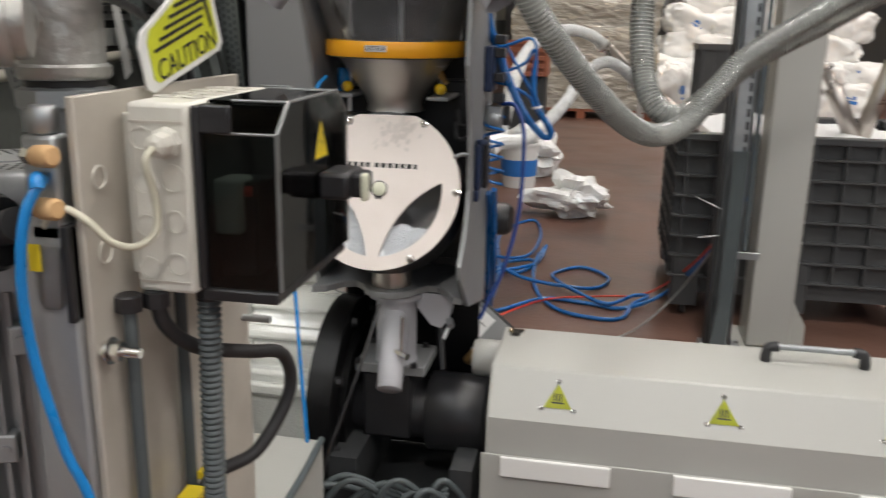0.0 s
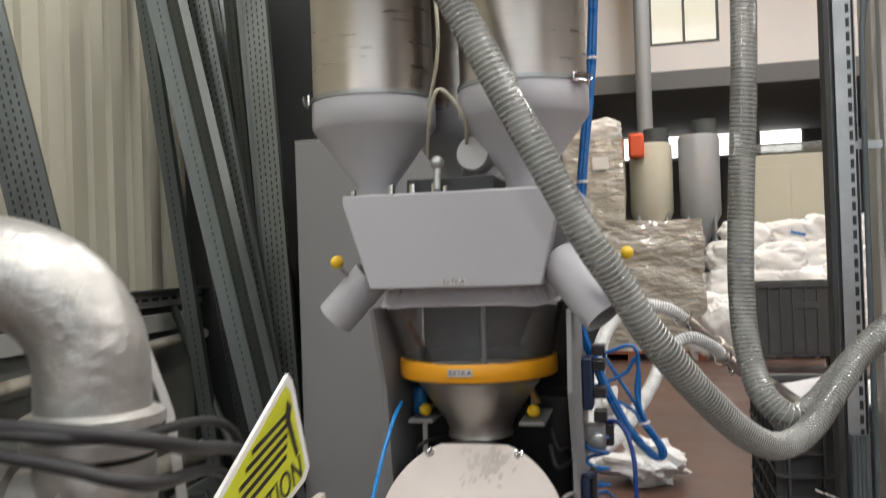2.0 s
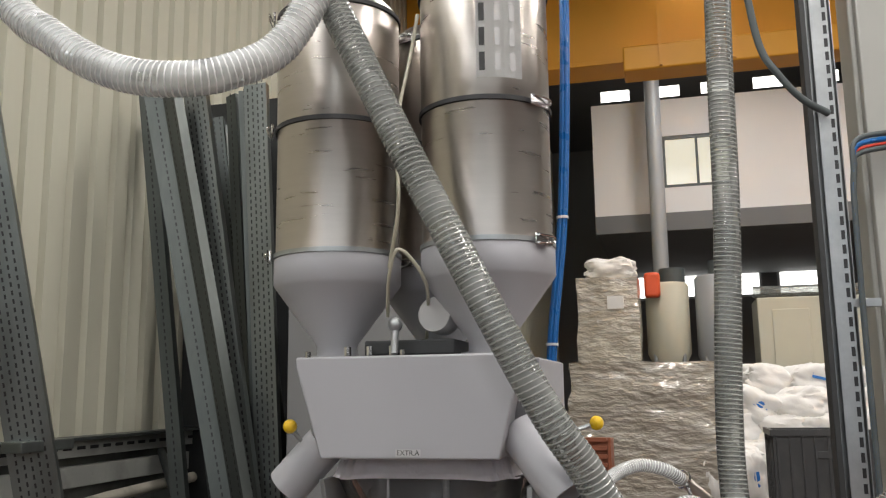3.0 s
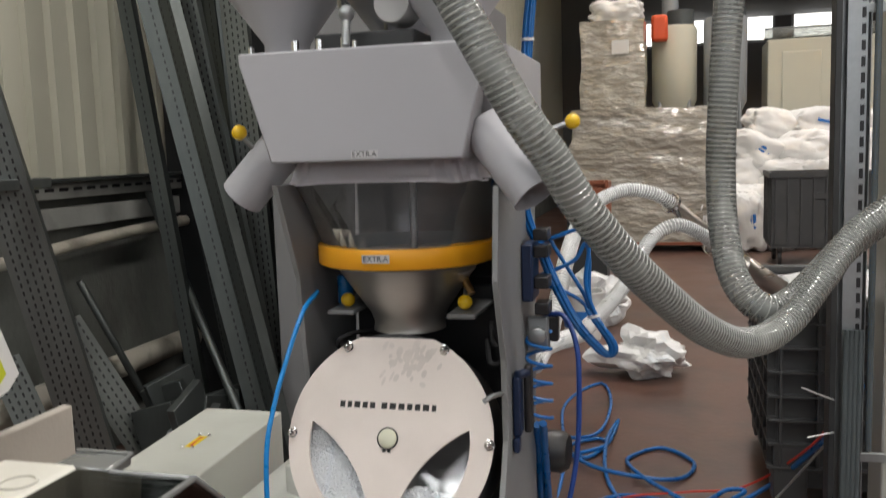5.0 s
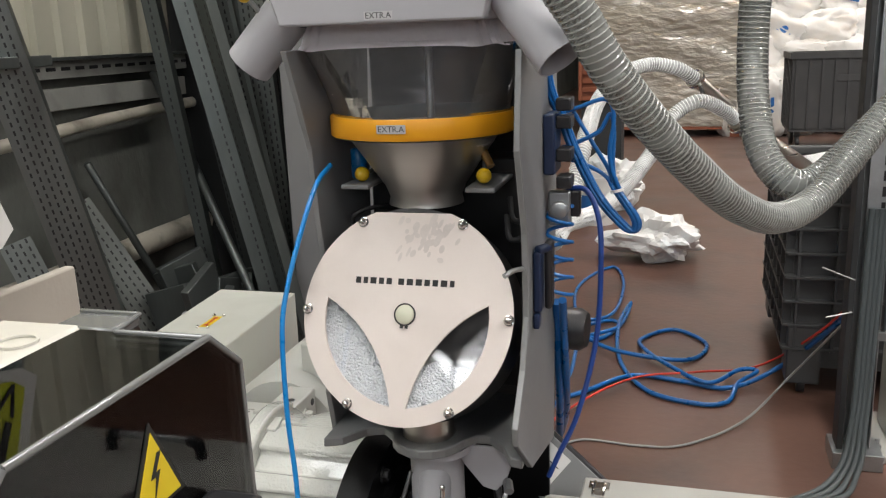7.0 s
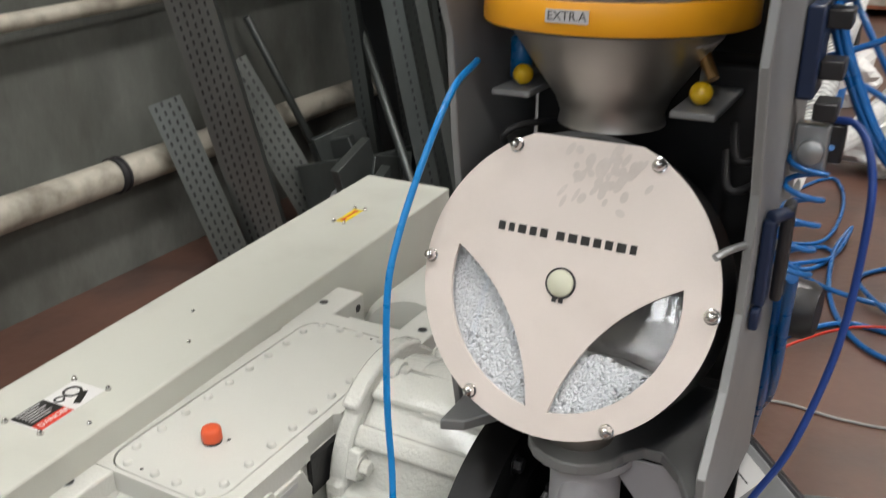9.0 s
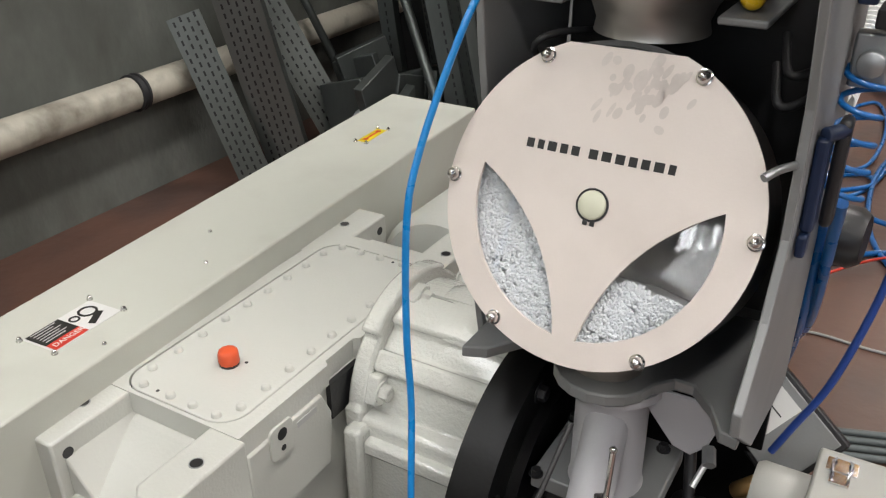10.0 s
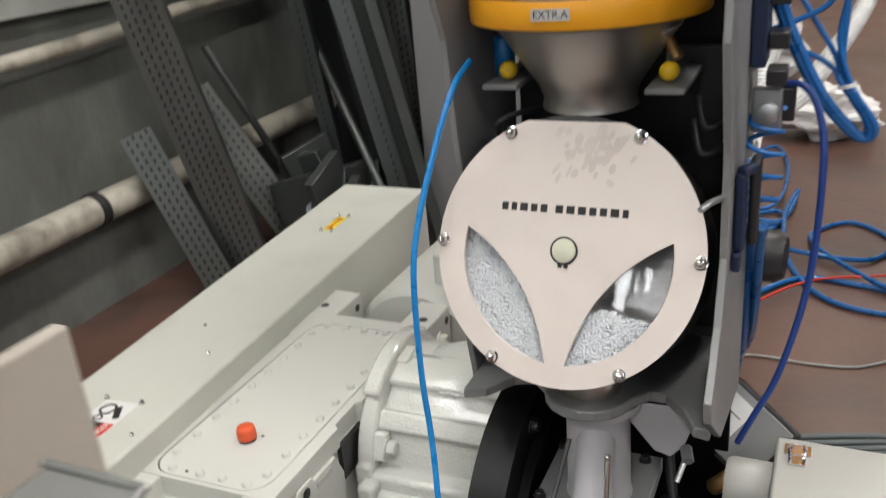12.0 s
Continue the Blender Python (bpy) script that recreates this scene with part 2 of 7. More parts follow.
M_LINER = material("polished_drum_liner", (0.66, 0.64, 0.62), 0.22, 1.0, 0.06, 6, 0.02, 60)
M_RAIL = material("pale_zinc_rail", (0.40, 0.41, 0.385), 0.55, 0.3, 0.2, 6, 0.06, 50, stain=(0.12, 0.12, 0.11), stain_scale=4, stain_amount=0.5)
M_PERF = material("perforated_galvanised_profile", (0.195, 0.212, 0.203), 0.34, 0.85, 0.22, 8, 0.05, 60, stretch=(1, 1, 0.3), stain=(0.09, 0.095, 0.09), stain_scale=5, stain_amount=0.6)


# ---- builders ----
ORIGIN = {}


def thing(name, at, label, category, group="", kind=""):
    ob = new(name)
    ob.location = at
    ORIGIN[ob.name] = Vector(at)
    return tagged(ob, label, category, group, kind)


def finish(bm, material_, name):
    bmesh.ops.recalc_face_normals(bm, faces=bm.faces)
    me = bpy.data.meshes.new(name)
    for e in bm.edges:
        if len(e.link_faces) == 2 and e.calc_face_angle(0) > 0.9:
            e.smooth = False
    bm.to_mesh(me)
    bm.free()
    me.materials.append(material_)
    return me


def part(name, bm, material_, parent, label=""):
    """One mesh, drawn in world metres, under a thing or a part of it."""
    org = ORIGIN[parent.name]
    bmesh.ops.translate(bm, verts=bm.verts, vec=-org)
    ob = new(name, finish(bm, material_, name))
    ob.parent = parent
    ORIGIN[ob.name] = org
    return tagged(ob, label)


def piece(name, me, parent, m):
    """A repeat of a small part on shared mesh data, at the world pose m."""
    ob = new(name, me)
    ob.parent = parent
    ob.matrix_basis = Matrix.Translation(-ORIGIN[parent.name]) @ m
    return ob


def solid(name, bm, material_, label, category, group="", kind=""):
    """A thing of one mesh, its origin at its base."""
    xs = [v.co for v in bm.verts]
    at = Vector((sum(c.x for c in xs) / len(xs), sum(c.y for c in xs) / len(xs), min(c.z for c in xs)))
    bmesh.ops.translate(bm, verts=bm.verts, vec=-at)
    ob = new(name, finish(bm, material_, name))
    ob.location = at
    ORIGIN[ob.name] = at
    return tagged(ob, label, category, group, kind)


def join(*bms):
    out = bmesh.new()
    for b in bms:
        me = bpy.data.meshes.new("tmp")
        b.to_mesh(me)
        b.free()
        out.from_mesh(me)
        bpy.data.meshes.remove(me)
    return out


def box(x0, x1, y0, y1, z0, z1, bevel=0.0, seg=2, m=None):
    bm = bmesh.new()
    bmesh.ops.create_cube(bm, size=1)
    for v in bm.verts:
        v.co = ((x0 + x1) / 2 + v.co.x * (x1 - x0), (y0 + y1) / 2 + v.co.y * (y1 - y0), (z0 + z1) / 2 + v.co.z * (z1 - z0))
    if bevel:
        for f in bmesh.ops.bevel(bm, geom=bm.edges[:], offset=bevel, segments=seg, affect="EDGES", profile=0.5)["faces"]:
            f.smooth = True
    if m is not None:
        bm.transform(m)
    return bm


def along(a, b):
    """A pose at a whose z axis points to b."""
    a, b = Vector(a), Vector(b)
    return Matrix.Translation(a) @ (b - a).to_track_quat("Z", "Y").to_matrix().to_4x4()


def lathe(profile, m=None, seg=32, closed=False):
    """A turned body: (radius, height) pairs round the z axis of m."""
    bm = bmesh.new()
    rings = []
    for r, z in profile:
        rings.append([bm.verts.new((r * math.cos(2 * math.pi * k / seg), r * math.sin(2 * math.pi * k / seg), z)) for k in range(seg)] if r > 1e-6 else [bm.verts.new((0, 0, z))])
    pairs = list(zip(rings, rings[1:])) + ([(rings[-1], rings[0])] if closed else [])
    for a, b in pairs:
        for k in range(seg):
            n = (k + 1) % seg
            if len(a) == 1 and len(b) == 1:
                continue
            if len(a) == 1:
                bm.faces.new((a[0], b[n], b[k]))
            elif len(b) == 1:
                bm.faces.new((a[k], a[n], b[0]))
            else:
                bm.faces.new((a[k], a[n], b[n], b[k]))
    for f in bm.faces:
        f.smooth = seg > 8
    if m is not None:
        bm.transform(m)
    return bm


def rod(a, b, r, seg=16, bevel=0.0):
    d = (Vector(b) - Vector(a)).length
    e = bevel
    prof = [(0, 0), (r - e, 0), (r, e), (r, d - e), (r - e, d), (0, d)] if e else [(0, 0), (r, 0), (r, d), (0, d)]
    return lathe(prof, along(a, b), seg)


def spline(pts, n=10):
    p = [Vector(q) for q in pts]
    p = [2 * p[0] - p[1]] + p + [2 * p[-1] - p[-2]]
    out = []
    for i in range(1, len(p) - 2):
        for k in range(n):
            t = k / n
            a, b, c, d = p[i - 1:i + 3]
            out.append(0.5 * ((2 * b) + (c - a) * t + (2 * a - 5 * b + 4 * c - d) * t * t + (3 * b - a - 3 * c + d) * t ** 3))
    out.append(p[-2])
    return out


def even(pts, step):
    """Resamples a line at even steps."""
    out, rest = [pts[0]], 0.0
    for a, b in zip(pts, pts[1:]):
        d = (b - a).length
        s = step - rest
        while s <= d:
            out.append(a.lerp(b, s / d))
            s += step
        rest = (rest + d) % step
    out.append(pts[-1])
    return out


def sweep(pts, radii, seg=12, cap=True):
    """A tube along the points; radii: one number, or one for each point."""
    bm = bmesh.new()
    n = len(pts)
    rr = radii if isinstance(radii, list) else [radii] * n
    up, rings = Vector((0.13, 0.27, 0.95)), []
    for i, p in enumerate(pts):
        d = (pts[min(i + 1, n - 1)] - pts[max(i - 1, 0)]).normalized()
        s = d.cross(up)
        s = s.normalized() if s.length > 1e-4 else d.orthogonal().normalized()
        up = s.cross(d)
        rings.append([bm.verts.new(p + rr[i] * (math.cos(2 * math.pi * k / seg) * s + math.sin(2 * math.pi * k / seg) * up)) for k in range(seg)])
    for a, b in zip(rings, rings[1:]):
        for k in range(seg):
            bm.faces.new((a[k], a[(k + 1) % seg], b[(k + 1) % seg], b[k])).smooth = True
    if cap:
        bm.faces.new(rings[0][::-1]), bm.faces.new(rings[-1])
    return bm


def tube(pts, r, seg=10, n=10):
    return sweep(spline(pts, n), r, seg)


def hose(name, pts, r, pitch, body, helix, label, group):
    """A smooth clear hose with a raised helix wound round it."""
    line = spline(pts, 14)
    base = min(line, key=lambda p: p.z)
    t = thing(name, base, label, "hose", group)
    part("wall", sweep(line, r, 18), body, t)
    step = pitch / 12
    fine_ = even(line, step)
    up, out = Vector((0.13, 0.27, 0.95)), []
    for i, p in enumerate(fine_):
        d = (fine_[min(i + 1, len(fine_) - 1)] - fine_[max(i - 1, 0)]).normalized()
        s = d.cross(up).normalized()
        up = s.cross(d)
        a = 2 * math.pi * i / 12
        out.append(p + r * 1.0 * (math.cos(a) * s + math.sin(a) * up))
    part("helix", sweep(out, pitch * 0.16, 5), helix, t, "raised pale helix")
    return t


def spiral_hose(pts, r, pitch=0.011, depth=0.05, seg=16):
    """A hose with a raised helix, as ribs along its length."""
    line = even(spline(pts, 16), pitch / 4)
    rr = [r * (1 + 1.7 * depth * (0.0, 0.75, 1.0, 0.3)[i % 4]) for i in range(len(line))]
    return sweep(line, rr, seg)


def prism(outline, a, b, axis="x", bevel=0.0, holes=()):
    """A flat plate of the outline, with holes, from a to b along the axis; the outline runs in the two other axes, in order."""
    bm = bmesh.new()

    def put(u, v, w):
        return {"x": (w, u, v), "y": (u, w, v), "z": (u, v, w)}[axis]

    edges = []
    for loop in (outline, *holes):
        vs = [bm.verts.new(put(u, v, a)) for u, v in loop]
        edges += [bm.edges.new((vs[i], vs[(i + 1) % len(vs)])) for i in range(len(vs))]
    bmesh.ops.triangle_fill(bm, use_beauty=True, use_dissolve=False, edges=edges)
    got = bmesh.ops.extrude_face_region(bm, geom=bm.faces[:])
    bmesh.ops.translate(bm, verts=[g for g in got["geom"] if isinstance(g, bmesh.types.BMVert)], vec=put(0, 0, b - a))
    if bevel:
        sharp = [e for e in bm.edges if len(e.link_faces) == 2 and e.calc_face_angle(0) > 0.9]
        for f in bmesh.ops.bevel(bm, geom=sharp, offset=bevel, segments=2, affect="EDGES", profile=0.5)["faces"]:
            f.smooth = True
    return bm


def ball(c, r, seg=16):
    bm = bmesh.new()
    bmesh.ops.create_uvsphere(bm, u_segments=seg, v_segments=seg // 2, radius=r, matrix=Matrix.Translation(c))
    for f in bm.faces:
        f.smooth = True
    return bm


def words(text, size, m, parent, material_, name="lettering"):
    cu = bpy.data.curves.new(name, "FONT")
    cu.body, cu.size, cu.align_x, cu.align_y, cu.extrude = text, size, "CENTER", "CENTER", 0.0003
    tmp = new(name, cu)
    me = bpy.data.meshes.new_from_object(tmp.evaluated_get(bpy.context.evaluated_depsgraph_get()))
    bpy.data.objects.remove(tmp)
    me.materials.clear()
    me.materials.append(material_)
    return piece(name, me, parent, m)


def bolt_mesh(r, h, material_, name="bolt"):
    return finish(join(lathe([(0, 0), (r * 1.35, 0), (r * 1.35, h * 0.15), (0, h * 0.15)], None, 12), lathe([(0, h * 0.1), (r, h * 0.1), (r, h * 0.85), (r * 0.85, h), (0, h)], None, 6)), material_, name)


def dome_mesh(r, material_, name="dome_nut"):
    return finish(lathe([(0, 0), (r * 1.25, 0), (r * 1.25, r * 0.25), (r, r * 0.3), (r, r * 0.8), (r * 0.85, r * 1.35), (r * 0.5, r * 1.7), (0, r * 1.8)], None, 14), material_, name)


FRONT = pose(0, 0, 0, 90)          # z axis of a part to -y, its y axis up


# ---- the hall ----
solid("floor", box(-3.1, 14.0, -9.2, 24.0, -0.2, 0.0), M_FLOOR, "brown coated concrete factory floor, dusty and worn", "floor", kind="structure")
solid("ceiling", box(-3.1, 14.0, -9.2, 24.0, 8.2, 8.4), M_CEIL, "dark profiled metal roof of the hall", "ceiling", kind="structure")
solid("wall_west_lower", box(-3.12, -2.92, -9.2, 24.0, 0.0, 1.36), M_WALL, "grey plastered plinth wall, stained near the floor", "wall", kind="structure")


def corrugated(x, y0, y1, z0, z1, pitch=0.2, depth=0.03):
    pts, y = [], y0
    while y < y1:
        for dy, dx in ((0, 0), (pitch * 0.62, 0), (pitch * 0.70, -depth), (pitch * 0.92, -depth)):
            pts.append((x + dx, y + dy))
        y += pitch
    back = [(x - 0.10, pts[-1][1]), (x - 0.10, y0)]
    bm = bmesh.new()
    lo = [bm.verts.new((a, b, z0)) for a, b in pts + back]
    hi = [bm.verts.new((a, b, z1)) for a, b in pts + back]
    for i in range(len(lo)):
        n = (i + 1) % len(lo)
        bm.faces.new((lo[i], lo[n], hi[n], hi[i]))
    return bm


solid("wall_west_upper", corrugated(-2.95, -9.2, 24.0, 1.36, 8.2, 0.17), M_CORR, "cream corrugated sheet metal cladding above the plinth", "wall", kind="structure")
solid("wall_east", box(14.0, 14.2, -9.2, 24.0, 0.0, 8.2), M_DARKWALL, "plain painted wall of the hall", "wall", kind="structure")
solid("wall_north", box(-3.1, 14.0, 24.0, 24.2, 0.0, 8.2), M_DARKWALL, "plain painted end wall of the hall", "wall", kind="structure")
south = join(box(-3.1, 14.0, -9.2, -9.0, 0.0, 2.8), box(-3.1, 14.0, -9.2, -9.0, 5.2, 8.2), *[box(a, b, -9.2, -9.0, 2.8, 5.2) for a, b in ((-3.1, -2.6), (0.6, 1.0), (4.2, 4.6), (7.8, 14.0))])
solid("wall_south", south, M_DARKWALL, "painted hall wall with a band of windows", "wall", kind="structure")
for i, wx in enumerate((-2.6, 1.0, 4.6)):
    w = thing(f"window_{i + 1}", (wx + 1.6, -9.1, 2.8), "metal-framed hall window with four clear panes", "window", "south windows", "structure")
    part("window_frame", join(box(wx, wx + 3.2, -9.16, -9.06, 2.8, 2.86), box(wx, wx + 3.2, -9.16, -9.06, 5.14, 5.2), *[box(wx + k * 0.8 - 0.03 + 0.03 * (k == 0) - 0.03 * (k == 4), wx + k * 0.8 + 0.03 + 0.03 * (k == 0) - 0.03 * (k == 4), -9.155, -9.065, 2.86, 5.14) for k in range(5)]), M_ZINC, w)
    for k in range(4):
        p = part("pane", box(wx + k * 0.8 + 0.03, wx + k * 0.8 + 0.77, -9.115, -9.107, 2.86, 5.14), M_WINDOWCLEAR, w)
        p.visible_shadow = False

w = thing("window_4", (-2.9, -5.4, 3.4), "long daylit window high in the west wall", "window", "", "structure")
for k in range(4):
    part("pane", box(-2.945, -2.925, -7.16 + 0.92 * k, -6.32 + 0.92 * k, 3.45, 4.45), M_SKYPANE, w)
part("window_frame", join(box(-2.95, -2.89, -7.24, -3.48, 3.37, 3.448), box(-2.95, -2.89, -7.24, -3.48, 4.452, 4.53), *[box(-2.95, -2.88, -7.24 + 0.92 * k, -7.164 + 0.92 * k, 3.45, 4.45) for k in range(5)]), M_DARKFILL, w)
part("brace", join(*[rod((-2.84, -6.9 + 1.5 * k, 3.4), (-2.84, -6.1 + 1.5 * k, 4.5), 0.05, 8) for k in range(2)]), M_DARKFILL, w)

# unseen glowing ribbon, added to put highlights on gearbox and pipes
w = thing("window_9", (-2.9, 0.1, 4.5), "unseen ribbon of glowing panes added high on the west wall", "window", "", "structure")
for k in range(4):
    part("pane", box(-2.945, -2.925, -2.5 + 1.32 * k, -1.26 + 1.32 * k, 4.55, 5.65), M_WINGLOW, w)
part("window_frame", join(box(-2.95, -2.89, -2.6, 2.85, 4.47, 4.548), box(-2.95, -2.89, -2.6, 2.85, 5.652, 5.73), *[box(-2.95, -2.88, -2.58 + 1.32 * k, -2.502 + 1.32 * k, 4.55, 5.65) for k in range(5)]), M_DARKFILL, w)

# mezzanine office with its window, recess and far windows
solid("office_wall", join(box(-1.3, 0.02, 17.0, 17.25, 4.9, 7.15), box(1.28, 14.0, 17.0, 17.25, 4.9, 7.15), box(0.02, 1.28, 17.0, 17.25, 4.9, 5.40), box(0.02, 1.28, 17.0, 17.25, 6.42, 7.15)), M_OFFICE, "white mezzanine office wall above a dark recess", "wall", kind="structure")
solid("mezzanine_slab", box(-1.3, 14.0, 16.9, 24.0, 4.55, 4.9, 0.01), M_DARKWALL, "grey concrete edge beam of the mezzanine", "slab", kind="structure")
ow = thing("office_window", (0.65, 17.1, 5.40), "white two-part office window with a lit room behind", "window", kind="structure")
part("window_frame", join(box(0.02, 1.28, 17.02, 17.1, 5.40, 5.46), box(0.02, 1.28, 17.02, 17.1, 6.36, 6.42), *[box(a, a + 0.05, 17.025, 17.095, 5.46, 6.36) for a in (0.02, 0.625, 1.23)]), M_DARKGREY, ow)
for a in (0.07, 0.675):
    part("pane", box(a, a + 0.555, 17.05, 17.058, 5.46, 6.36), M_WINDOWCLEAR, ow)
solid("office_backdrop", box(-0.3, 1.6, 17.9, 17.95, 4.95, 7.0), glow("lit_office", (1.0, 0.92, 0.72), 0.95), "plain lit wall of the office", "backdrop", kind="structure")
for i, (a, b) in enumerate(((-0.75, 0.0), (0.25, 1.0), (1.3, 2.3), (2.8, 3.8))):
    w = thing(f"window_{i + 5}", ((a + b) / 2, 23.9, 3.94), "bright daylit window at the hall's far end", "window", "far windows", "structure")
    part("pane", box(a, b, 23.95, 23.99, 4.0, 4.8), M_WINGLOW, w)
    part("window_frame", join(box(a - 0.06, b + 0.06, 23.9, 23.98, 3.94, 4.0), box(a - 0.06, b + 0.06, 23.9, 23.98, 4.8, 4.86), box(a - 0.06, a, 23.9, 23.98, 4.0, 4.8), box(b, b + 0.06, 23.9, 23.98, 4.0, 4.8)), M_ZINC, w)
for k in range(5):
    solid("skylight_strip", box(-1.1 + k * 0.95, -0.55 + k * 0.95, 17.0, 17.06, 7.22, 7.42), M_WINGLOW, "small bright clerestory pane above the office", "window", "clerestory", "structure")
solid("hall_column", lathe([(0, 0), (0.14, 0), (0.14, 8.2), (0, 8.2)], pose(-0.12, 16.3, 0), 20), M_TANKGREY, "grey round steel column before the mezzanine", "column", kind="structure")

crane = thing("bridge_crane", (4.0, 10.0, 4.5), "orange-yellow overhead bridge crane girder", "crane")
part("girder", box(-2.95, 13.9, 9.9, 10.3, 5.3, 6.5, 0.02), M_CRANE, crane)
part("flange", box(-2.95, 13.9, 9.84, 10.36, 5.25, 5.298, 0.006), M_CRANE, crane)
part("lower_chord", box(-0.38, 13.9, 9.5, 9.9, 5.02, 5.3, 0.02), M_CRANE, crane, "lower yellow box chord")
for k in range(3):
    part("stiffener", box(0.0 + k * 0.75, 0.03 + k * 0.75, 9.46, 9.498, 5.04, 6.2), M_CRANE, crane)

for lx, ly, lz in LUMINAIRES:
    lum = thing("luminaire", (lx, ly, lz), "long white ceiling luminaire, out of view, switched on", "lamp", "ceiling luminaires")
    part("housing", box(lx - 0.27, lx + 0.27, ly - 0.84, ly + 0.84, lz + 0.04, lz + 0.12, 0.01), M_PAPER, lum)
    part("diffuser", box(lx - 0.25, lx + 0.25, ly - 0.81, ly + 0.81, lz, lz + 0.036), M_LUMI, lum)
    for s in (-0.6, 0.6):
        part("hanger", rod((lx, ly + s, lz + 0.12), (lx, ly + s, 8.2), 0.008, 6), M_ZINC, lum)

# ---- west wall fittings ----
rail = thing("wall_rail", (-2.87, 4.0, 1.3), "slotted galvanised rail along the wall", "rail")
part("channel", box(-2.92, -2.85, -3.0, 9.0, 1.345, 1.425, 0.003), M_RAIL, rail)
part("top_flange", box(-2.92, -2.80, -3.0, 9.0, 1.427, 1.441), M_ZINCDARK, rail)
part("ledge", box(-2.92, -2.87, -3.0, 9.0, 1.20, 1.30, 0.004), M_RAIL, rail, "pale grey ledge under the rail")
slot = finish(box(-0.002, 0.002, -0.03, 0.03, -0.008, 0.008), M_BLACK, "slot")
for k in range(44):
    piece("slot", slot, rail, pose(-2.8485, 2.4 + k * 0.1, 1.388))
solid("wall_pipe_thin", tube([(-2.84, -3, 1.02), (-2.84, 1.5, 1.03), (-2.84, 3.4, 1.075), (-2.84, 4.85, 1.148), (-2.84, 9, 1.2)], 0.03, 14, 4), M_GALVPIPE, "thin white-painted pipe along the wall", "pipe")
wp = thing("wall_pipe", (-2.82, 3.4, 0.4), "thick cream-painted wall pipe with flaking paint and a coupling", "pipe")
part("pipe", rod((-2.80, -3.0, 0.42), (-2.86, 9.0, 0.47), 0.062, 24), M_GALVPIPE, wp)
for cy in (3.29, 0.3, 6.3):
    part("coupling", lathe([(0.063, 0), (0.072, 0.003), (0.072, 0.012), (0.066, 0.015), (0.066, 0.027), (0.072, 0.030), (0.072, 0.039), (0.063, 0.042)], along((-2.831, cy, 0.446), (-2.836, cy + 1, 0.450)), 24), M_RUBBER, wp, "black rubber coupling")


def slotted_profile(a, b, width, depth, turn, label, rows=2, material_=None, slots=True, facing=False):
    """A cold-formed channel leaning from a (foot) to b, with rows of slots in its face."""
    a, b = Vector(a), Vector(b)
    L = (b - a).length
    t = thing("slotted_profile", a, label, "metal profile", "stacked profiles")
    m = along(a, b) @ pose(0, 0, 0, 0, 0, turn)
    if facing:                     # slotted face to the south
        up = (b - a).normalized()
        side = Vector((0, 1, 0)).cross(up).normalized()
        m = Matrix.Translation(a) @ Matrix((side, up.cross(side), up)).transposed().to_4x4() @ pose(0, 0, 0, 0, 0, turn)
    w, d, th = width / 2, depth, 0.004
    c = [(-w, -th), (w, -th), (w, d), (w - 0.015, d), (w - 0.015, d - th), (w - th, d - th), (w - th, 0), (-w + th, 0), (-w + th, d - th), (-w + 0.015, d - th), (-w + 0.015, d), (-w, d)]
    body = prism(c, 0, L, "z")
    body.transform(m)
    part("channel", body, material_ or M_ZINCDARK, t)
    if slots:
        n = int(L / 0.036)
        bm = bmesh.new()
        for k in range(n):
            for r in range(rows):
                u = (r - (rows - 1) / 2) * width * 0.5 / max(1, rows - 1) * 1.3 if rows > 1 else 0
                z = 0.03 + k * 0.036 + 0.012 * (r % 2)
                vs = [bm.verts.new((u + s, -th - 0.0012, z + q)) for s, q in ((-0.004, 0), (0.004, 0), (0.004, 0.02), (-0.004, 0.02))]
                bm.faces.new(vs)
        bm.transform(m)
        tagged(part("perforation", bm, M_BLACK, t), kind="stuff")
    return t


# foot, head, width, depth, twist, rows of slots, material
PROFILES = [((-2.34, 4.40, 0), (-2.80, 4.42, 3.29), 0.075, 0.05, 8, 1, M_ZINCDARK), ((-2.20, 4.56, 0), (-2.76, 4.60, 3.30), 0.085, 0.05, -16, 2, M_ZINCDARK),
            ((-1.90, 4.24, 0), (-2.64, 4.26, 3.22), 0.105, 0.06, 22, 1, M_ZINCDARK), ((-1.79, 4.18, 0), (-2.53, 4.22, 3.20), 0.10, 0.05, -28, 2, M_ZINCDARK),
            ((-1.86, 4.26, 0), (-2.46, 4.36, 3.24), 0.125, 0.05, 6, 4, M_PERF), ((-2.06, 4.50, 0), (-2.34, 4.54, 3.27), 0.075, 0.05, -22, 1, M_ZINCDARK),
            ((-2.00, 4.46, 0), (-2.24, 4.50, 3.27), 0.06, 0.05, 20, 1, M_ZINCDARK), ((-1.935, 4.40, 0), (-2.135, 4.42, 3.27), 0.125, 0.04, 4, 4, M_PERF)]
PROFILES += [((-2.30 + 0.085 * q, 4.72 + 0.04 * (q % 3), 0), (-2.86 + 0.105 * q, 4.90 + 0.02 * (q % 2), 3.18 + 0.05 * ((q * 7) % 4)), 0.07 + 0.02 * (q % 3), 0.04, -20 + 17 * (q % 4), 1 + q % 3, M_ZINCDARK) for q in range(5)]
# backing added so that the gaps between the profiles read as shade
solid("dark_steel_sheet", box(-2.94, -1.50, 5.12, 5.16, 0.0, 3.45, 0.004, 2), M_DARKFILL, "dark backing added for the shade between the leaning profiles", "steel sheet")
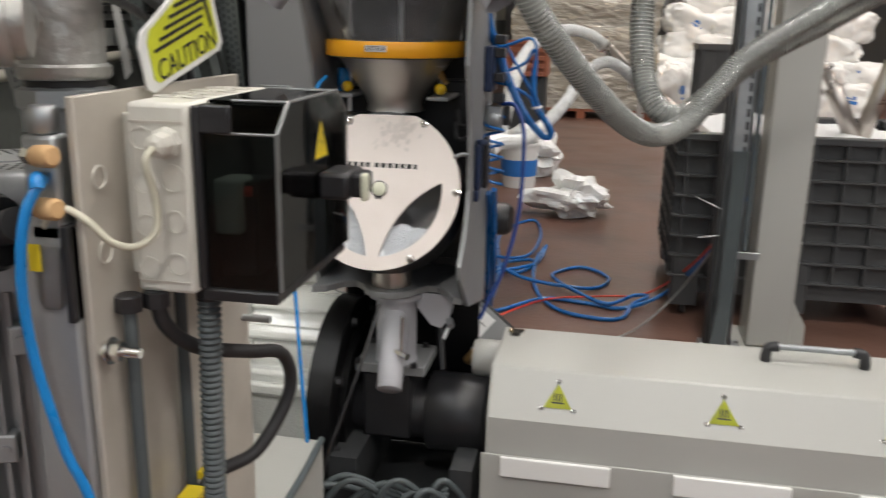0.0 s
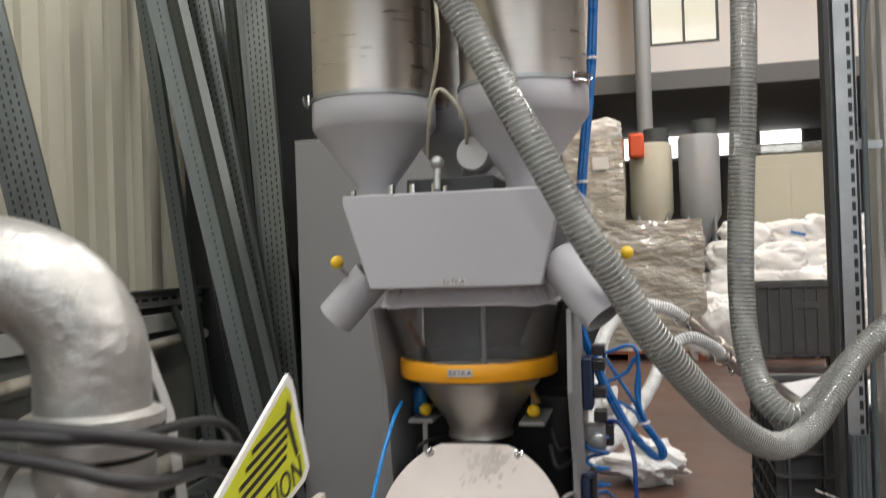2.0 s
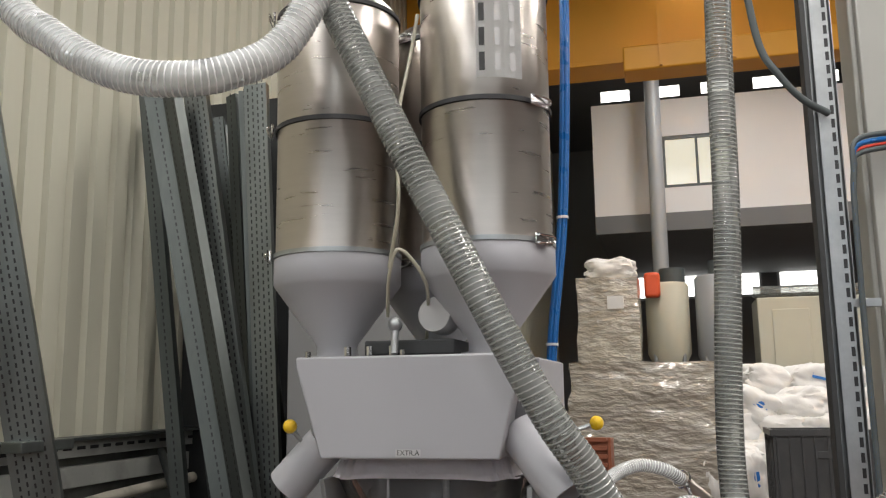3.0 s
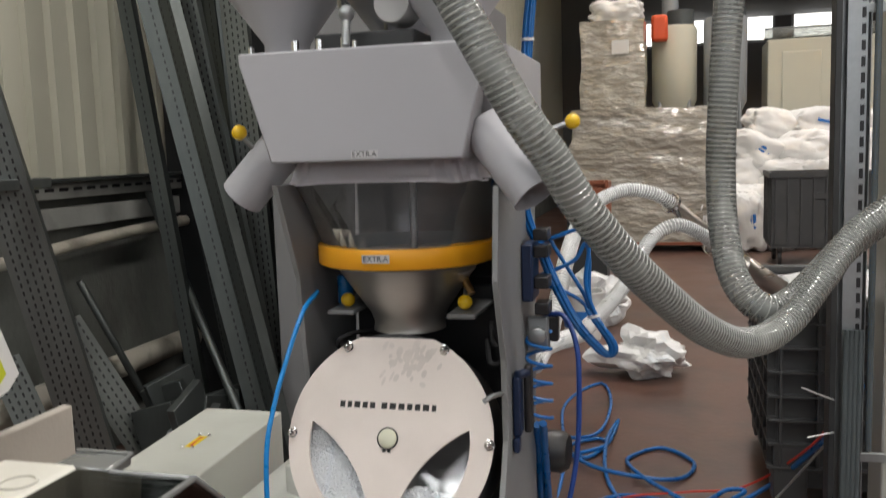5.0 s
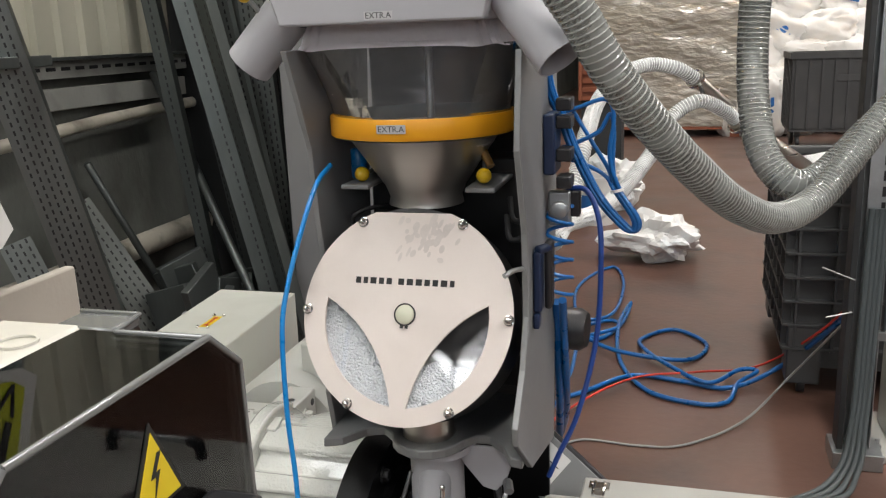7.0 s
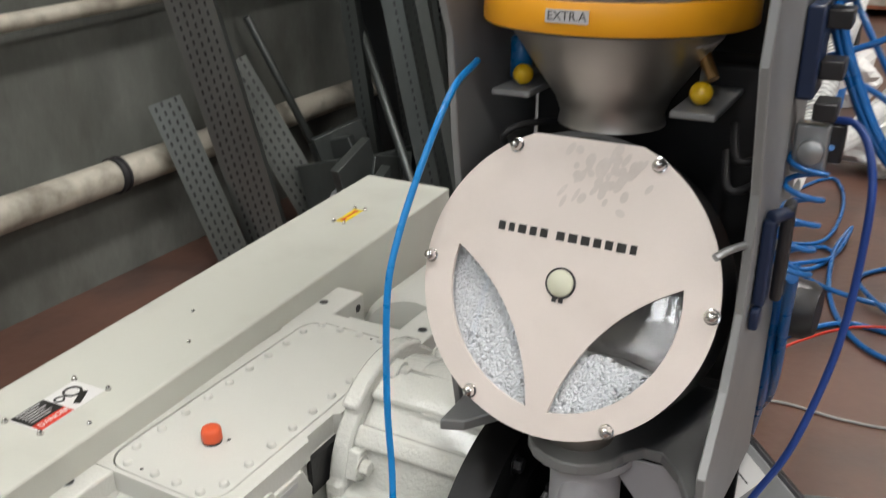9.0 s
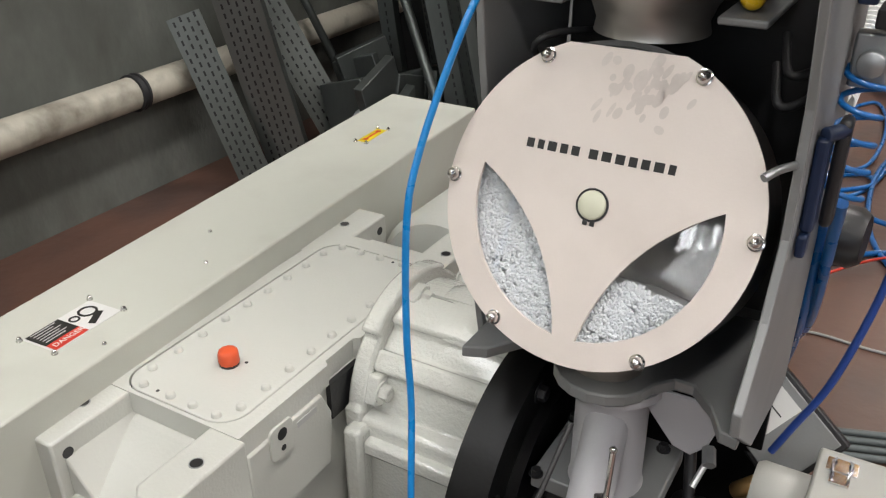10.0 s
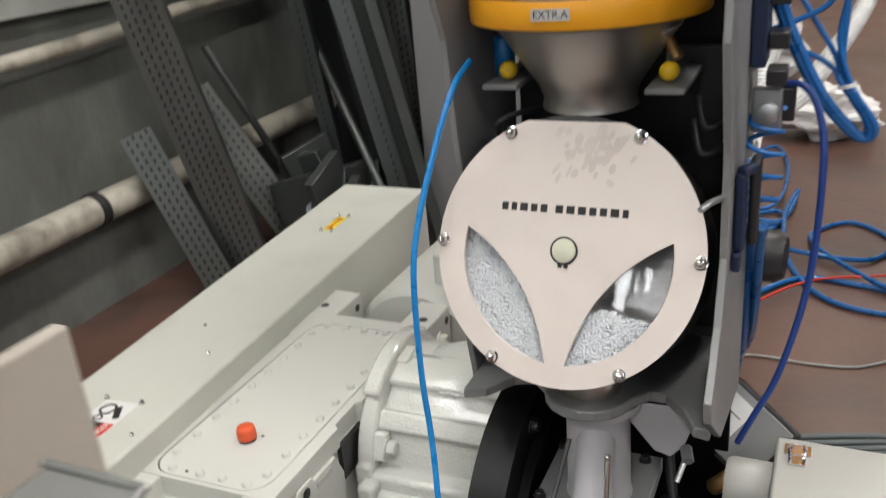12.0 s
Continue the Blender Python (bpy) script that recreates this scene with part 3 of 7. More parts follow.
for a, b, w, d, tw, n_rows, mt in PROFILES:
    slotted_profile(a, b, w, d, tw, "galvanised perforated channel leaning in the corner" if mt is M_PERF else "galvanised slotted channel leaning in the corner, darkened for its shade", n_rows, mt, facing=True)
slotted_profile((-2.47, 3.75, 0.0), (-2.84, 3.26, 2.9), 0.18, 0.05, 65, "wide slotted upright leaning on the wall", 5, M_PERF)
solid("shelf_arm", prism([(-2.70, 1.41), (-2.60, 1.41), (-2.60, 1.455), (-2.70, 1.455)], 3.40, 3.72, "y", 0.004), M_PERF, "short galvanised arm hooked on the slotted upright", "shelf arm")
slotted_profile((-2.50, 3.58, 0.0), (-2.76, 3.53, 0.70), 0.13, 0.03, 45, "short slotted offcut beside the upright", 4, M_PERF, facing=True)
slotted_profile((-2.36, 4.04, 0.0), (-2.76, 3.92, 0.78), 0.15, 0.02, 45, "slotted sheet offcut standing on the floor", 4, M_PERF, facing=True)
for a, b, r in (((-2.55, 4.42, 0.0), (-2.82, 4.12, 0.945), 0.019), ((-1.78, 3.98, 0.0), (-2.82, 4.74, 1.335), 0.021)):
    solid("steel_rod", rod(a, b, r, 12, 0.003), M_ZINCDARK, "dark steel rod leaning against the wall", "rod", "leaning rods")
cab = thing("switch_cabinet", (-1.36, 4.6, 0), "tall grey painted steel cabinet behind the machine", "cabinet")
part("body", box(-1.87, -0.85, 4.31, 4.95, 0.08, 2.175, 0.006), M_CABGREY, cab)
part("plinth", box(-1.85, -0.87, 4.33, 4.93, 0.0, 0.08), M_BLACK, cab)
part("door", box(-1.86, -0.86, 4.296, 4.306, 0.10, 2.155, 0.003), M_CABGREY, cab)
bg = bmesh.new()
for k in range(9):
    rx, ry = -2.4 + 0.35 * random.random(), 3.9 + 0.4 * random.random()
    bb = box(-0.12, 0.12, -0.02, 0.02, 0, 0.3 + 0.25 * random.random(), 0.004)
    bb.transform(pose(rx, ry, 0.0, -12 + 20 * random.random(), -20 + 40 * random.random(), 180 * random.random()))
    bg = join(bg, bb)
tagged(solid("scrap_heap", bg, M_ZINCDARK, "heap of dark metal offcuts on the floor", "scrap"), kind="stuff")
lid = thing("plastic_tub", (-2.05, 3.9, 0), "translucent grey plastic tub with offcuts", "tub")
part("shell", lathe([(0, 0), (0.13, 0), (0.16, 0.30), (0.17, 0.30), (0.17, 0.315), (0.15, 0.315), (0.125, 0.02), (0, 0.02)], pose(-2.05, 3.9, 0), 20), M_TANKGREY, lid)


# ---- belt guard and gearbox ----
guard = thing("belt_guard", (-1.52, 2.5, 0), "long pale grey sheet metal belt guard beside the gearbox", "machine guard")
part("body", prism([(-1.588, 0.9), (-1.330, 0.9), (-1.471, 3.485), (-1.786, 3.485)], 0.0, 0.555, "z", 0.005), M_COVER, guard)
GM = pose(-1.520, 2.005, 0.555, 0, 0, 3.6)       # label plane on the guard
dl = part("danger_label", box(-0.042, 0.042, -0.078, 0.078, 0.0003, 0.0012, 0, 2, GM), M_PAPER, guard, "danger label with a black and red text field")
part("text_field", box(-0.040, 0.014, -0.074, 0.0, 0.0016, 0.0024, 0, 2, GM), M_INK, dl)
part("red_field", box(0.0145, 0.040, -0.074, 0.0, 0.0016, 0.0024, 0, 2, GM), M_RED, dl)
part("text_bar", join(*[box(-0.036 + 0.008 * q, -0.0335 + 0.008 * q, -0.066, -0.012 - 0.01 * (q % 2), 0.0026, 0.003, 0, 2, GM) for q in range(6)]), M_GREYLABEL, dl)
part("pictogram", join(lathe([(0.014, 0), (0.019, 0), (0.019, 0.001), (0.014, 0.001)], GM @ pose(-0.012, 0.046, 0.0016), 24, True), lathe([(0.007, 0), (0.011, 0), (0.011, 0.001), (0.007, 0.001)], GM @ pose(-0.012, 0.014, 0.0016), 18, True), box(-0.007, 0.007, -0.022, 0.022, 0, 0.001, 0, 2, GM @ pose(0.018, 0.038, 0.0018, 0, 0, 28))), M_INK, dl)
words("DANGER", 0.017, GM @ pose(0.027, -0.034, 0.0028, 0, 0, 90), dl, M_PAPER)
WM = pose(-1.613, 3.118, 0.555, 0, 0, 3.6)
wl = part("wrench_label", box(-0.016, 0.016, -0.055, 0.055, 0.0003, 0.0012, 0, 2, WM), M_LABELY, guard, "small yellow spanner label")
part("spanner_mark", join(box(-0.003, 0.003, -0.035, 0.035, 0.0014, 0.0022, 0, 2, WM), *[box(-0.007, 0.007, q - 0.006, q + 0.006, 0.0014, 0.0022, 0, 2, WM) for q in (-0.036, 0.036)]), M_RED, wl)
rivet = dome_mesh(0.005, M_CHROME, "rivet")
for mm, rx, ry in ((GM, 0.045, 0.082), (WM, 0.018, 0.062)):
    for q in ((-rx, -ry), (rx, -ry), (-rx, ry), (rx, ry)):
        piece("rivet", rivet, guard, mm @ pose(q[0], q[1], 0))
for q in ((-0.03, 0.42), (0.06, 0.30), (0.10, -0.02)):
    piece("rivet", rivet, guard, GM @ pose(q[0], q[1], -0.004))

def rounded(x0, x1, y0, y1, r, n=6):
    out = []
    for cx, cy, a0 in ((x1 - r, y0 + r, -90), (x1 - r, y1 - r, 0), (x0 + r, y1 - r, 90), (x0 + r, y0 + r, 180)):
        out += [(cx + r * math.cos(radians(a0 + 90 * k / n)), cy + r * math.sin(radians(a0 + 90 * k / n))) for k in range(n + 1)]
    return out


gear = thing("gearbox", (-1.24, 2.25, 0), "glossy pale grey painted cast iron gearbox with bolted cover", "gearbox")
part("housing", prism([(-1.40, 1.985), (-1.095, 1.985), (-1.095, 2.74), (-1.40, 2.74)], 0.06, 0.452, "z", 0.006), M_CAST, gear)
part("top_frame", prism([(-1.415, 1.966), (-1.086, 1.966), (-1.086, 2.205), (-1.098, 2.215), (-1.098, 2.30), (-1.086, 2.31), (-1.086, 2.66), (-1.432, 2.66), (-1.432, 2.55), (-1.415, 2.54)], 0.450, 0.4945, "z", 0.0, [rounded(-1.3845, -1.1155, 1.9735, 2.6145, 0.0535)]), M_CAST, gear)
part("front_pocket", join(prism([(1.80, 0.06), (1.984, 0.06), (1.984, 0.455), (1.955, 0.445), (1.86, 0.40), (1.80, 0.37)], -1.345, -1.148, "x", 0.012), prism([(-1.344, 0.455), (-1.344, 0.36), (-1.27, 0.36)], 1.82, 1.985, "y", 0.004)), M_CAST, gear)
part("flank_plate", prism([(1.975, 0.28), (2.19, 0.28), (2.20, 0.395), (2.175, 0.449), (1.975, 0.449)], -1.096, -1.080, "x", 0.004), M_CAST, gear)
# flat black block in place of the shaded hollow in the flank
part("flank_recess", box(-1.096, -1.084, 2.205, 2.30, 0.37, 0.449), M_BLACK, gear)
pad = part("bearing_pad", prism(rounded(2.025, 2.085, 0.40, 0.468, 0.012), -1.080, -1.074, "x", 0.002), M_CAST, gear)
for zz, rr in ((0.447, 0.012), (0.417, 0.006)):
    part("bore", lathe([(0, 0), (rr, 0), (rr, 0.001), (0, 0.001)], along((-1.0742, 2.055, zz), (0, 2.055, zz)), 18), M_BLACK, pad)
part("name_bar", box(-1.0799, -1.0785, 2.10, 2.155, 0.425, 0.437), M_GREYLABEL, gear)
for lx0, lx1, ly0, ly1, bx, by, sy, z0 in ((-1.412, -1.342, 1.80, 1.968, -1.388, 1.905, 1.828, 0.06), (-1.15, -1.072, 1.79, 1.968, -1.105, 1.89, 1.826, 0.30), (-1.438, -1.356, 2.64, 2.80, -1.413, 2.705, 2.771, 0.38), (-1.17, -1.088, 2.64, 2.79, -1.118, 2.693, 2.765, 0.38)):
    lug = part("lifting_lug", join(prism([(lx0, ly0 + 0.018), (lx0 + 0.018, ly0), (lx1, ly0), (lx1, ly1), (lx0, ly1)], z0, 0.4935, "z", 0.005)), M_CAST, gear)
    part("bore", lathe([(0, 0), (0.0105, 0), (0.0105, 0.001), (0, 0.001)], pose(bx, by, 0.4936), 20), M_BLACK, lug)
    part("bore_chamfer", lathe([(0.0105, 0), (0.0125, 0), (0.0125, 0.0008), (0.0105, 0.0008)], pose(bx, by, 0.4936), 20, True), M_ZINC, lug)
    part("side_bore", lathe([(0, 0), (0.0105, 0), (0.0105, 0.001), (0, 0.001)], along((lx1 + 0.0003, sy, 0.46), (lx1 + 1, sy, 0.46)), 20), M_BLACK, lug)


# black fill below the cover darkens the groove round it
part("gasket", prism(rounded(-1.3835, -1.1165, 1.9745, 2.6135, 0.0525), 0.4525, 0.482, "z"), M_BLACK, gear, "black fill for the shade in the groove round the cover")
part("inspection_cover", prism(rounded(-1.381, -1.119, 1.977, 2.611, 0.05), 0.482, 0.4945, "z", 0.002), M_CAST, gear)
cover_bolt = finish(lathe([(0, 0), (0.0095, 0), (0.0095, 0.002), (0.0085, 0.003), (0.0082, 0.0065), (0.006, 0.008), (0, 0.008)], None, 10), M_CAST, "cover_bolt")
for k in range(9):
    piece("cover_bolt", cover_bolt, gear, pose(-1.360, 2.037 + k * 0.0642, 0.4944))
    piece("cover_bolt", cover_bolt, gear, pose(-1.138, 2.030 + k * 0.0645, 0.4944))
for bx in (-1.335, -1.268, -1.215, -1.16):
    piece("cover_bolt", cover_bolt, gear, pose(bx, 1.993, 0.4944))
for bx in (-1.340, -1.288, -1.235, -1.175):
    piece("cover_bolt", cover_bolt, gear, pose(bx, 2.596, 0.4944))
for bx, by in ((-1.30, 1.993), (-1.20, 2.597), (-1.222, 2.137)):
    part("drilled_hole", lathe([(0, 0), (0.0035, 0), (0.0035, 0.0006), (0, 0.0006)], pose(bx, by, 0.4946), 10), M_BLACK, gear)
cap = part("filler_cap", lathe([(0, 0), (0.0185, 0), (0.02, 0.004), (0.0195, 0.020), (0.0175, 0.026), (0.012, 0.028), (0, 0.0285)], pose(-1.246, 2.118, 0.499), 11), M_ORANGERED, gear, "orange-red plastic filler cap")
part("cap_washer", lathe([(0, 0), (0.0185, 0), (0.0185, 0.005), (0, 0.005)], pose(-1.246, 2.118, 0.4944), 18), M_BLACK, gear)
for y0_, y1_ in ((2.26, 2.35), (2.415, 2.50)):
    part("guard_bracket", box(-1.428, -1.40, y0_, y1_, 0.455, 0.4905, 0.004), M_CAST, gear)
# round output housing towards the barrel
AX = dict(y=2.345, z=0.28)
HY, HZ, HS = 2.45, 0.355, 0.80


def ring_profile(steps):
    """Outline round the output axis from (angle, radius) steps; each angle runs on at its radius up to the next one."""
    out = []
    for (a0, r0), (a1, _) in zip(steps, steps[1:]):
        n_ = max(2, int((a1 - a0) / 6) + 1)
        out += [(HY + HS * r0 * math.cos(radians(a0 + (a1 - a0) * q / (n_ - 1))), HZ + HS * r0 * math.sin(radians(a0 + (a1 - a0) * q / (n_ - 1)))) for q in range(n_)]
    return out


part("output_housing", prism(ring_profile([(2, 0.236), (20, 0.248), (96, 0.256), (121, 0.232), (137, 0.25), (150, 0.222), (176, 0.246), (190, 0.22), (300, 0.236), (361, 0.236)]), -1.04, -0.766, "x", 0.008), M_CASTGLOSS, gear)
part("lower_housing", join(box(-1.062, -0.768, 2.235, 2.66, 0.05, 0.37, 0.012), box(-1.062, -0.768, 2.215, 2.26, 0.30, 0.335, 0.008), box(-1.062, -1.02, 2.20, 2.66, 0.06, 0.36, 0.01)), M_CASTGLOSS, gear)
part("housing_collar", prism(ring_profile([(8, 0.268), (62, 0.283), (132, 0.258), (172, 0.272), (240, 0.25), (367, 0.25)]), -1.079, -1.038, "x", 0.007), M_CASTGLOSS, gear)
for a in (98, 160):
    part("bolt_boss", prism([(HY + HS * r_ * math.cos(radians(a + d)), HZ + HS * r_ * math.sin(radians(a + d))) for d, r_ in ((-11, 0.225), (-8, 0.262), (8, 0.262), (11, 0.225))], -1.04, -1.012, "x", 0.004), M_CASTGLOSS, gear)
part("dome_swell", lathe([(0, 0), (0.12, 0.0), (0.112, 0.010), (0.085, 0.020), (0.05, 0.027), (0, 0.029)], pose(-0.89, 2.44, 0.532, 6) @ Matrix.Diagonal((1.05, 0.8, 1, 1)), 32), M_CASTGLOSS, gear)
gbolt = bolt_mesh(0.0165, 0.02, M_CASTGLOSS, "housing_bolt")
for ang, rr in ((98, 0.246), (160, 0.244), (40, 0.262), (205, 0.232), (8, 0.255)):
    piece("housing_bolt", gbolt, gear, along((-1.036 if ang not in (98, 160) else -1.011, HY + HS * rr * math.cos(radians(ang)), HZ + HS * rr * math.sin(radians(ang))), (0, HY + HS * rr * math.cos(radians(ang)), HZ + HS * rr * math.sin(radians(ang)))))
tb = part("terminal_block", join(box(-1.06, -0.99, 1.93, 1.985, 0.30, 0.37, 0.008), rod((-1.02, 1.93, 0.34), (-1.02, 1.905, 0.34), 0.012, 14)), M_CAST, gear)
fl = part("coupling_flange", lathe([(0, 0), (0.298, 0), (0.298, 0.07), (0.22, 0.07), (0.22, 0.09), (0, 0.09)], along((-0.765, AX["y"], AX["z"]), (0, AX["y"], AX["z"])), 56), M_FLANGE, gear, "large black painted round flange")
fbolt = bolt_mesh(0.014, 0.016, M_BLACK, "flange_bolt")
for ang in range(15, 360, 45):
    piece("flange_bolt", fbolt, fl, along((-0.694, AX["y"], AX["z"]), (0, AX["y"], AX["z"])) @ pose(0.262 * math.cos(radians(ang)), 0.262 * math.sin(radians(ang)), 0))
m2 = thing("motor_housing", (-1.22, 3.1, 0), "grey cast housing with lugs behind the gearbox", "motor")
part("shell", join(lathe([(0, 0), (0.17, 0), (0.19, 0.03), (0.19, 0.42), (0.15, 0.45), (0, 0.45)], along((-1.20, 2.80, 0.33), (-1.20, 4, 0.33)), 32), box(-1.3, -1.1, 2.85, 3.2, 0.0, 0.2, 0.01)), M_CAST, m2)
part("bracket", join(prism([(-1.16, 0.45), (-1.0, 0.45), (-1.0, 0.52), (-1.07, 0.60), (-1.16, 0.60)], 2.86, 2.90, "y", 0.006), lathe([(0, 0), (0.035, 0), (0.035, 0.02), (0.02, 0.02), (0.02, 0.03), (0, 0.03)], pose(-1.06, 2.858, 0.52, 90), 20)), M_CAST, m2)

# ---- extruder barrel and its cover ----
bar = thing("extruder_barrel", (-0.5, 2.24, 0.0), "black extruder barrel with feed throat on a steel frame", "extruder barrel")
part("barrel", join(rod((-0.69, 2.28, 0.28), (-0.30, 2.28, 0.28), 0.085, 28, 0.004), rod((-0.46, 2.28, 0.28), (-0.29, 2.28, 0.28), 0.115, 28, 0.006)), M_BLACK, bar)
part("feed_block", box(-0.64, -0.50, 2.19, 2.37, 0.22, 0.42, 0.008), M_BLACK, bar)
fb = part("throat_flange", box(-0.66, -0.46, 2.18, 2.36, 0.42, 0.45, 0.004), M_PLATE, bar)
tbolt = bolt_mesh(0.009, 0.012, M_BLACK, "throat_bolt")
for dx in (-0.08, 0.0, 0.08):
    for dy in (-0.08, 0.08):
        piece("throat_bolt", tbolt, fb, pose(-0.57 + dx, 2.26 + dy, 0.45))
part("frame", join(box(-1.06, -0.38, 2.485, 3.08, 0.0, 0.05, 0.006), box(-1.4, 1.9, 2.0, 2.48, 0.0, 0.06, 0.006), box(-0.70, -0.62, 2.05, 2.43, 0.06, 0.22), box(-0.36, -0.30, 2.05, 2.43, 0.06, 0.22)), M_DARKFILL, bar)
for k in range(9):
    y0 = 1.93 + 0.06 * random.random()
    part("cable", tube([(-0.85 + 0.05 * k, y0, 0.02), (-0.7 + 0.04 * k, y0 + 0.03, 0.16 + 0.02 * (k % 3)), (-0.55 + 0.03 * k, y0 + 0.08, 0.12), (-0.36, 2.02 + 0.015 * k, 0.10 + 0.012 * k)], 0.009, 8, 8), M_DARKGREY, bar)

hood = thing("barrel_cover", (0.8, 2.2, 0.0), "white enamelled sheet metal barrel cover with carrying handle", "machine guard")
part("body", prism([(2.02, 0.07), (2.40, 0.07), (2.40, 0.512), (2.10, 0.512), (2.02, 0.40)], -0.262, 1.9, "x", 0.006), M_WHITECOVER, hood)
part("lower_apron", box(-0.272, 1.89, 2.012, 2.018, 0.075, 0.30, 0.002), M_WHITECOVER, hood)
for k in range(4):
    part("insert_strip", box(-0.22 + 0.435 * k, 0.06 + 0.435 * k, 2.000, 2.011, 0.245, 0.30, 0.003), M_STRIP, hood, "white plastic insert strip")
slope = Matrix.Translation((0, 2.06, 0.456)) @ pose(0, 0, 0, math.degrees(math.atan2(0.112, 0.08)))
for tx in (-0.083, 0.326, 0.735):
    mt = slope @ pose(tx, 0, 0.0015)
    tri_ = bmesh.new()
    tri_.faces.new([tri_.verts.new(p) for p in ((-0.036, -0.03, 0), (0.036, -0.03, 0), (0, 0.034, 0))])
    bmesh.ops.solidify(tri_, geom=tri_.faces[:], thickness=0.001)
    tri_.transform(mt @ pose(0, 0, 0.001))
    lab = part("warning_triangle", tri_, M_SIGN, hood, "yellow hot surface warning triangle")
    part("mark", join(*[box(-0.010 + 0.008 * k, -0.006 + 0.008 * k, -0.012, 0.008, 0.0, 0.0016, 0, 2, mt) for k in range(3)], box(-0.016, 0.016, -0.018, -0.014, 0.0, 0.0016, 0, 2, mt)), M_INK, lab)
    for px, py in ((-0.04, -0.033), (0.04, -0.033), (0, 0.04)):
        piece("rivet", rivet, hood, mt @ pose(px, py, -0.001))
hd = part("handle", join(rod((0.47, 2.30, 0.555), (0.69, 2.30, 0.555), 0.009, 14)), M_ZINC, hood, "bridge handle with black ends")
for hx, s in ((0.455, 1), (0.705, -1)):
    part("handle_foot", tube([(hx, 2.30, 0.508), (hx, 2.30, 0.53), (hx + 0.006 * s, 2.30, 0.55), (hx + 0.03 * s, 2.30, 0.555)], 0.014, 10, 6), M_RUBBER, hd)


def toggle_latch(parent, m):
    la = part("toggle_latch", join(box(-0.022, 0.022, -0.015, 0.015, 0, 0.003, 0, 2, m), box(-0.014, 0.014, -0.045, -0.02, 0, 0.004, 0, 2, m)), M_CHROME, parent, "bright toggle latch")
    for s in (-1, 1):
        wire = tube([m @ Vector((0.010 * s, 0.012, 0.006)), m @ Vector((0.014 * s, -0.01, 0.012)), m @ Vector((0.010 * s, -0.035, 0.008))], 0.0022, 6, 6)
        part("latch_wire", wire, M_CHROME, la)
    return la


toggle_latch(hood, pose(-0.225, 2.36, 0.513))
part("end_cap", lathe([(0, 0), (0.05, 0), (0.055, 0.01), (0.055, 0.08), (0.045, 0.09), (0, 0.09)], along((-0.342, 2.33, 0.435), (0, 2.33, 0.435)), 24), M_WHITECOVER, hood, "white round end cap")
part("hinge", box(-0.27, -0.23, 2.006, 2.0115, 0.13, 0.165, 0.001), M_BLACK, hood)


# ---- gravimetric dosing unit ----
dose = thing("dosing_unit", (-0.56, 2.28, 0.45), "grey gravimetric dosing unit with round window drum and steel loaders", "dosing machine")
DRUM = Matrix.Translation((-0.5815, 2.1603, 0.9515)) @ Matrix(((0.99926, 0.03748, 0.00816), (-0.03772, 0.92178, 0.38587), (0.00694, -0.38589, 0.92252))).to_4x4() @ pose(0, 0, 0, 0, 0, 0)
FACE = DRUM @ pose(0, 0, 0, 90)     # x right, y up in the plate, z towards the viewer
R0 = 0.2155


def leaf(s):
    """One leaf-shaped opening, mirrored by s."""
    a, b = (0.166, 0.026), (0.016, 0.179)
    t0, t1 = math.atan2(0.026, 0.166), math.atan2(-0.179, 0.016)
    outer = []
    for k in range(13):
        f = k / 12
        t = t0 + (t1 - t0) * f
        r = 0.168 + 0.012 * f
        outer.append((s * r * math.cos(t), r * math.sin(t)))
    inner = []
    p0, p1, c = Vector((0.016, -0.179)), Vector((0.166, 0.026)), Vector((0.044, -0.040))
    for k in range(1, 12):
        f = k / 12
        q = (1 - f) ** 2 * p0 + 2 * f * (1 - f) * c + f * f * p1
        inner.append((s * q.x, q.y))
    return outer + inner


top = 0.201
half = math.acos(top / R0)
rim = [(R0 * math.sin(half + (2 * math.pi - 2 * half) * k / 72), R0 * math.cos(half + (2 * math.pi - 2 * half) * k / 72)) for k in range(73)]
plate = prism(rim, 0.0, 0.006, "z", 0.0, (leaf(1), leaf(-1)))
plate.transform(FACE)
pl = part("front_plate", plate, M_DISC, dose, "round brushed steel front plate with two leaf-shaped windows")
lx = -0.109
for k, wdt in enumerate((0.0125, 0.0110, 0.0145, 0.0125, 0.0130, 0.0140, 0.0150, 0.0145, 0.0130, 0.0130, 0.0150, 0.0110)):
    part("logo_bar", box(lx, lx + wdt - 0.002, 0.0575, 0.0700, 0.006, 0.0066, 0, 2, FACE), M_INK, pl)
    lx += wdt + 0.0036 + (0.008 if k == 4 else 0)
nut = dome_mesh(0.0085, M_CHROME)
for k in range(6):
    a = radians(120 - 60 * k)
    piece("dome_nut", nut, pl, FACE @ pose(0.2075 * math.cos(a), 0.2075 * math.sin(a), 0.006))
part("hub_button", lathe([(0, 0.004), (0.019, 0.004), (0.019, 0.009), (0.017, 0.011), (0, 0.0115)], FACE, 28), M_CREAM, pl, "cream round hub button")
part("snap_ring", join(lathe([(0.0195, 0.006), (0.0222, 0.006), (0.0222, 0.008), (0.0195, 0.008)], FACE, 28, True), *[box(s * 0.005 - 0.003, s * 0.005 + 0.003, -0.027, -0.021, 0.006, 0.008, 0, 2, FACE) for s in (-1, 1)]), M_BLACK, pl)
sm = bmesh.new()
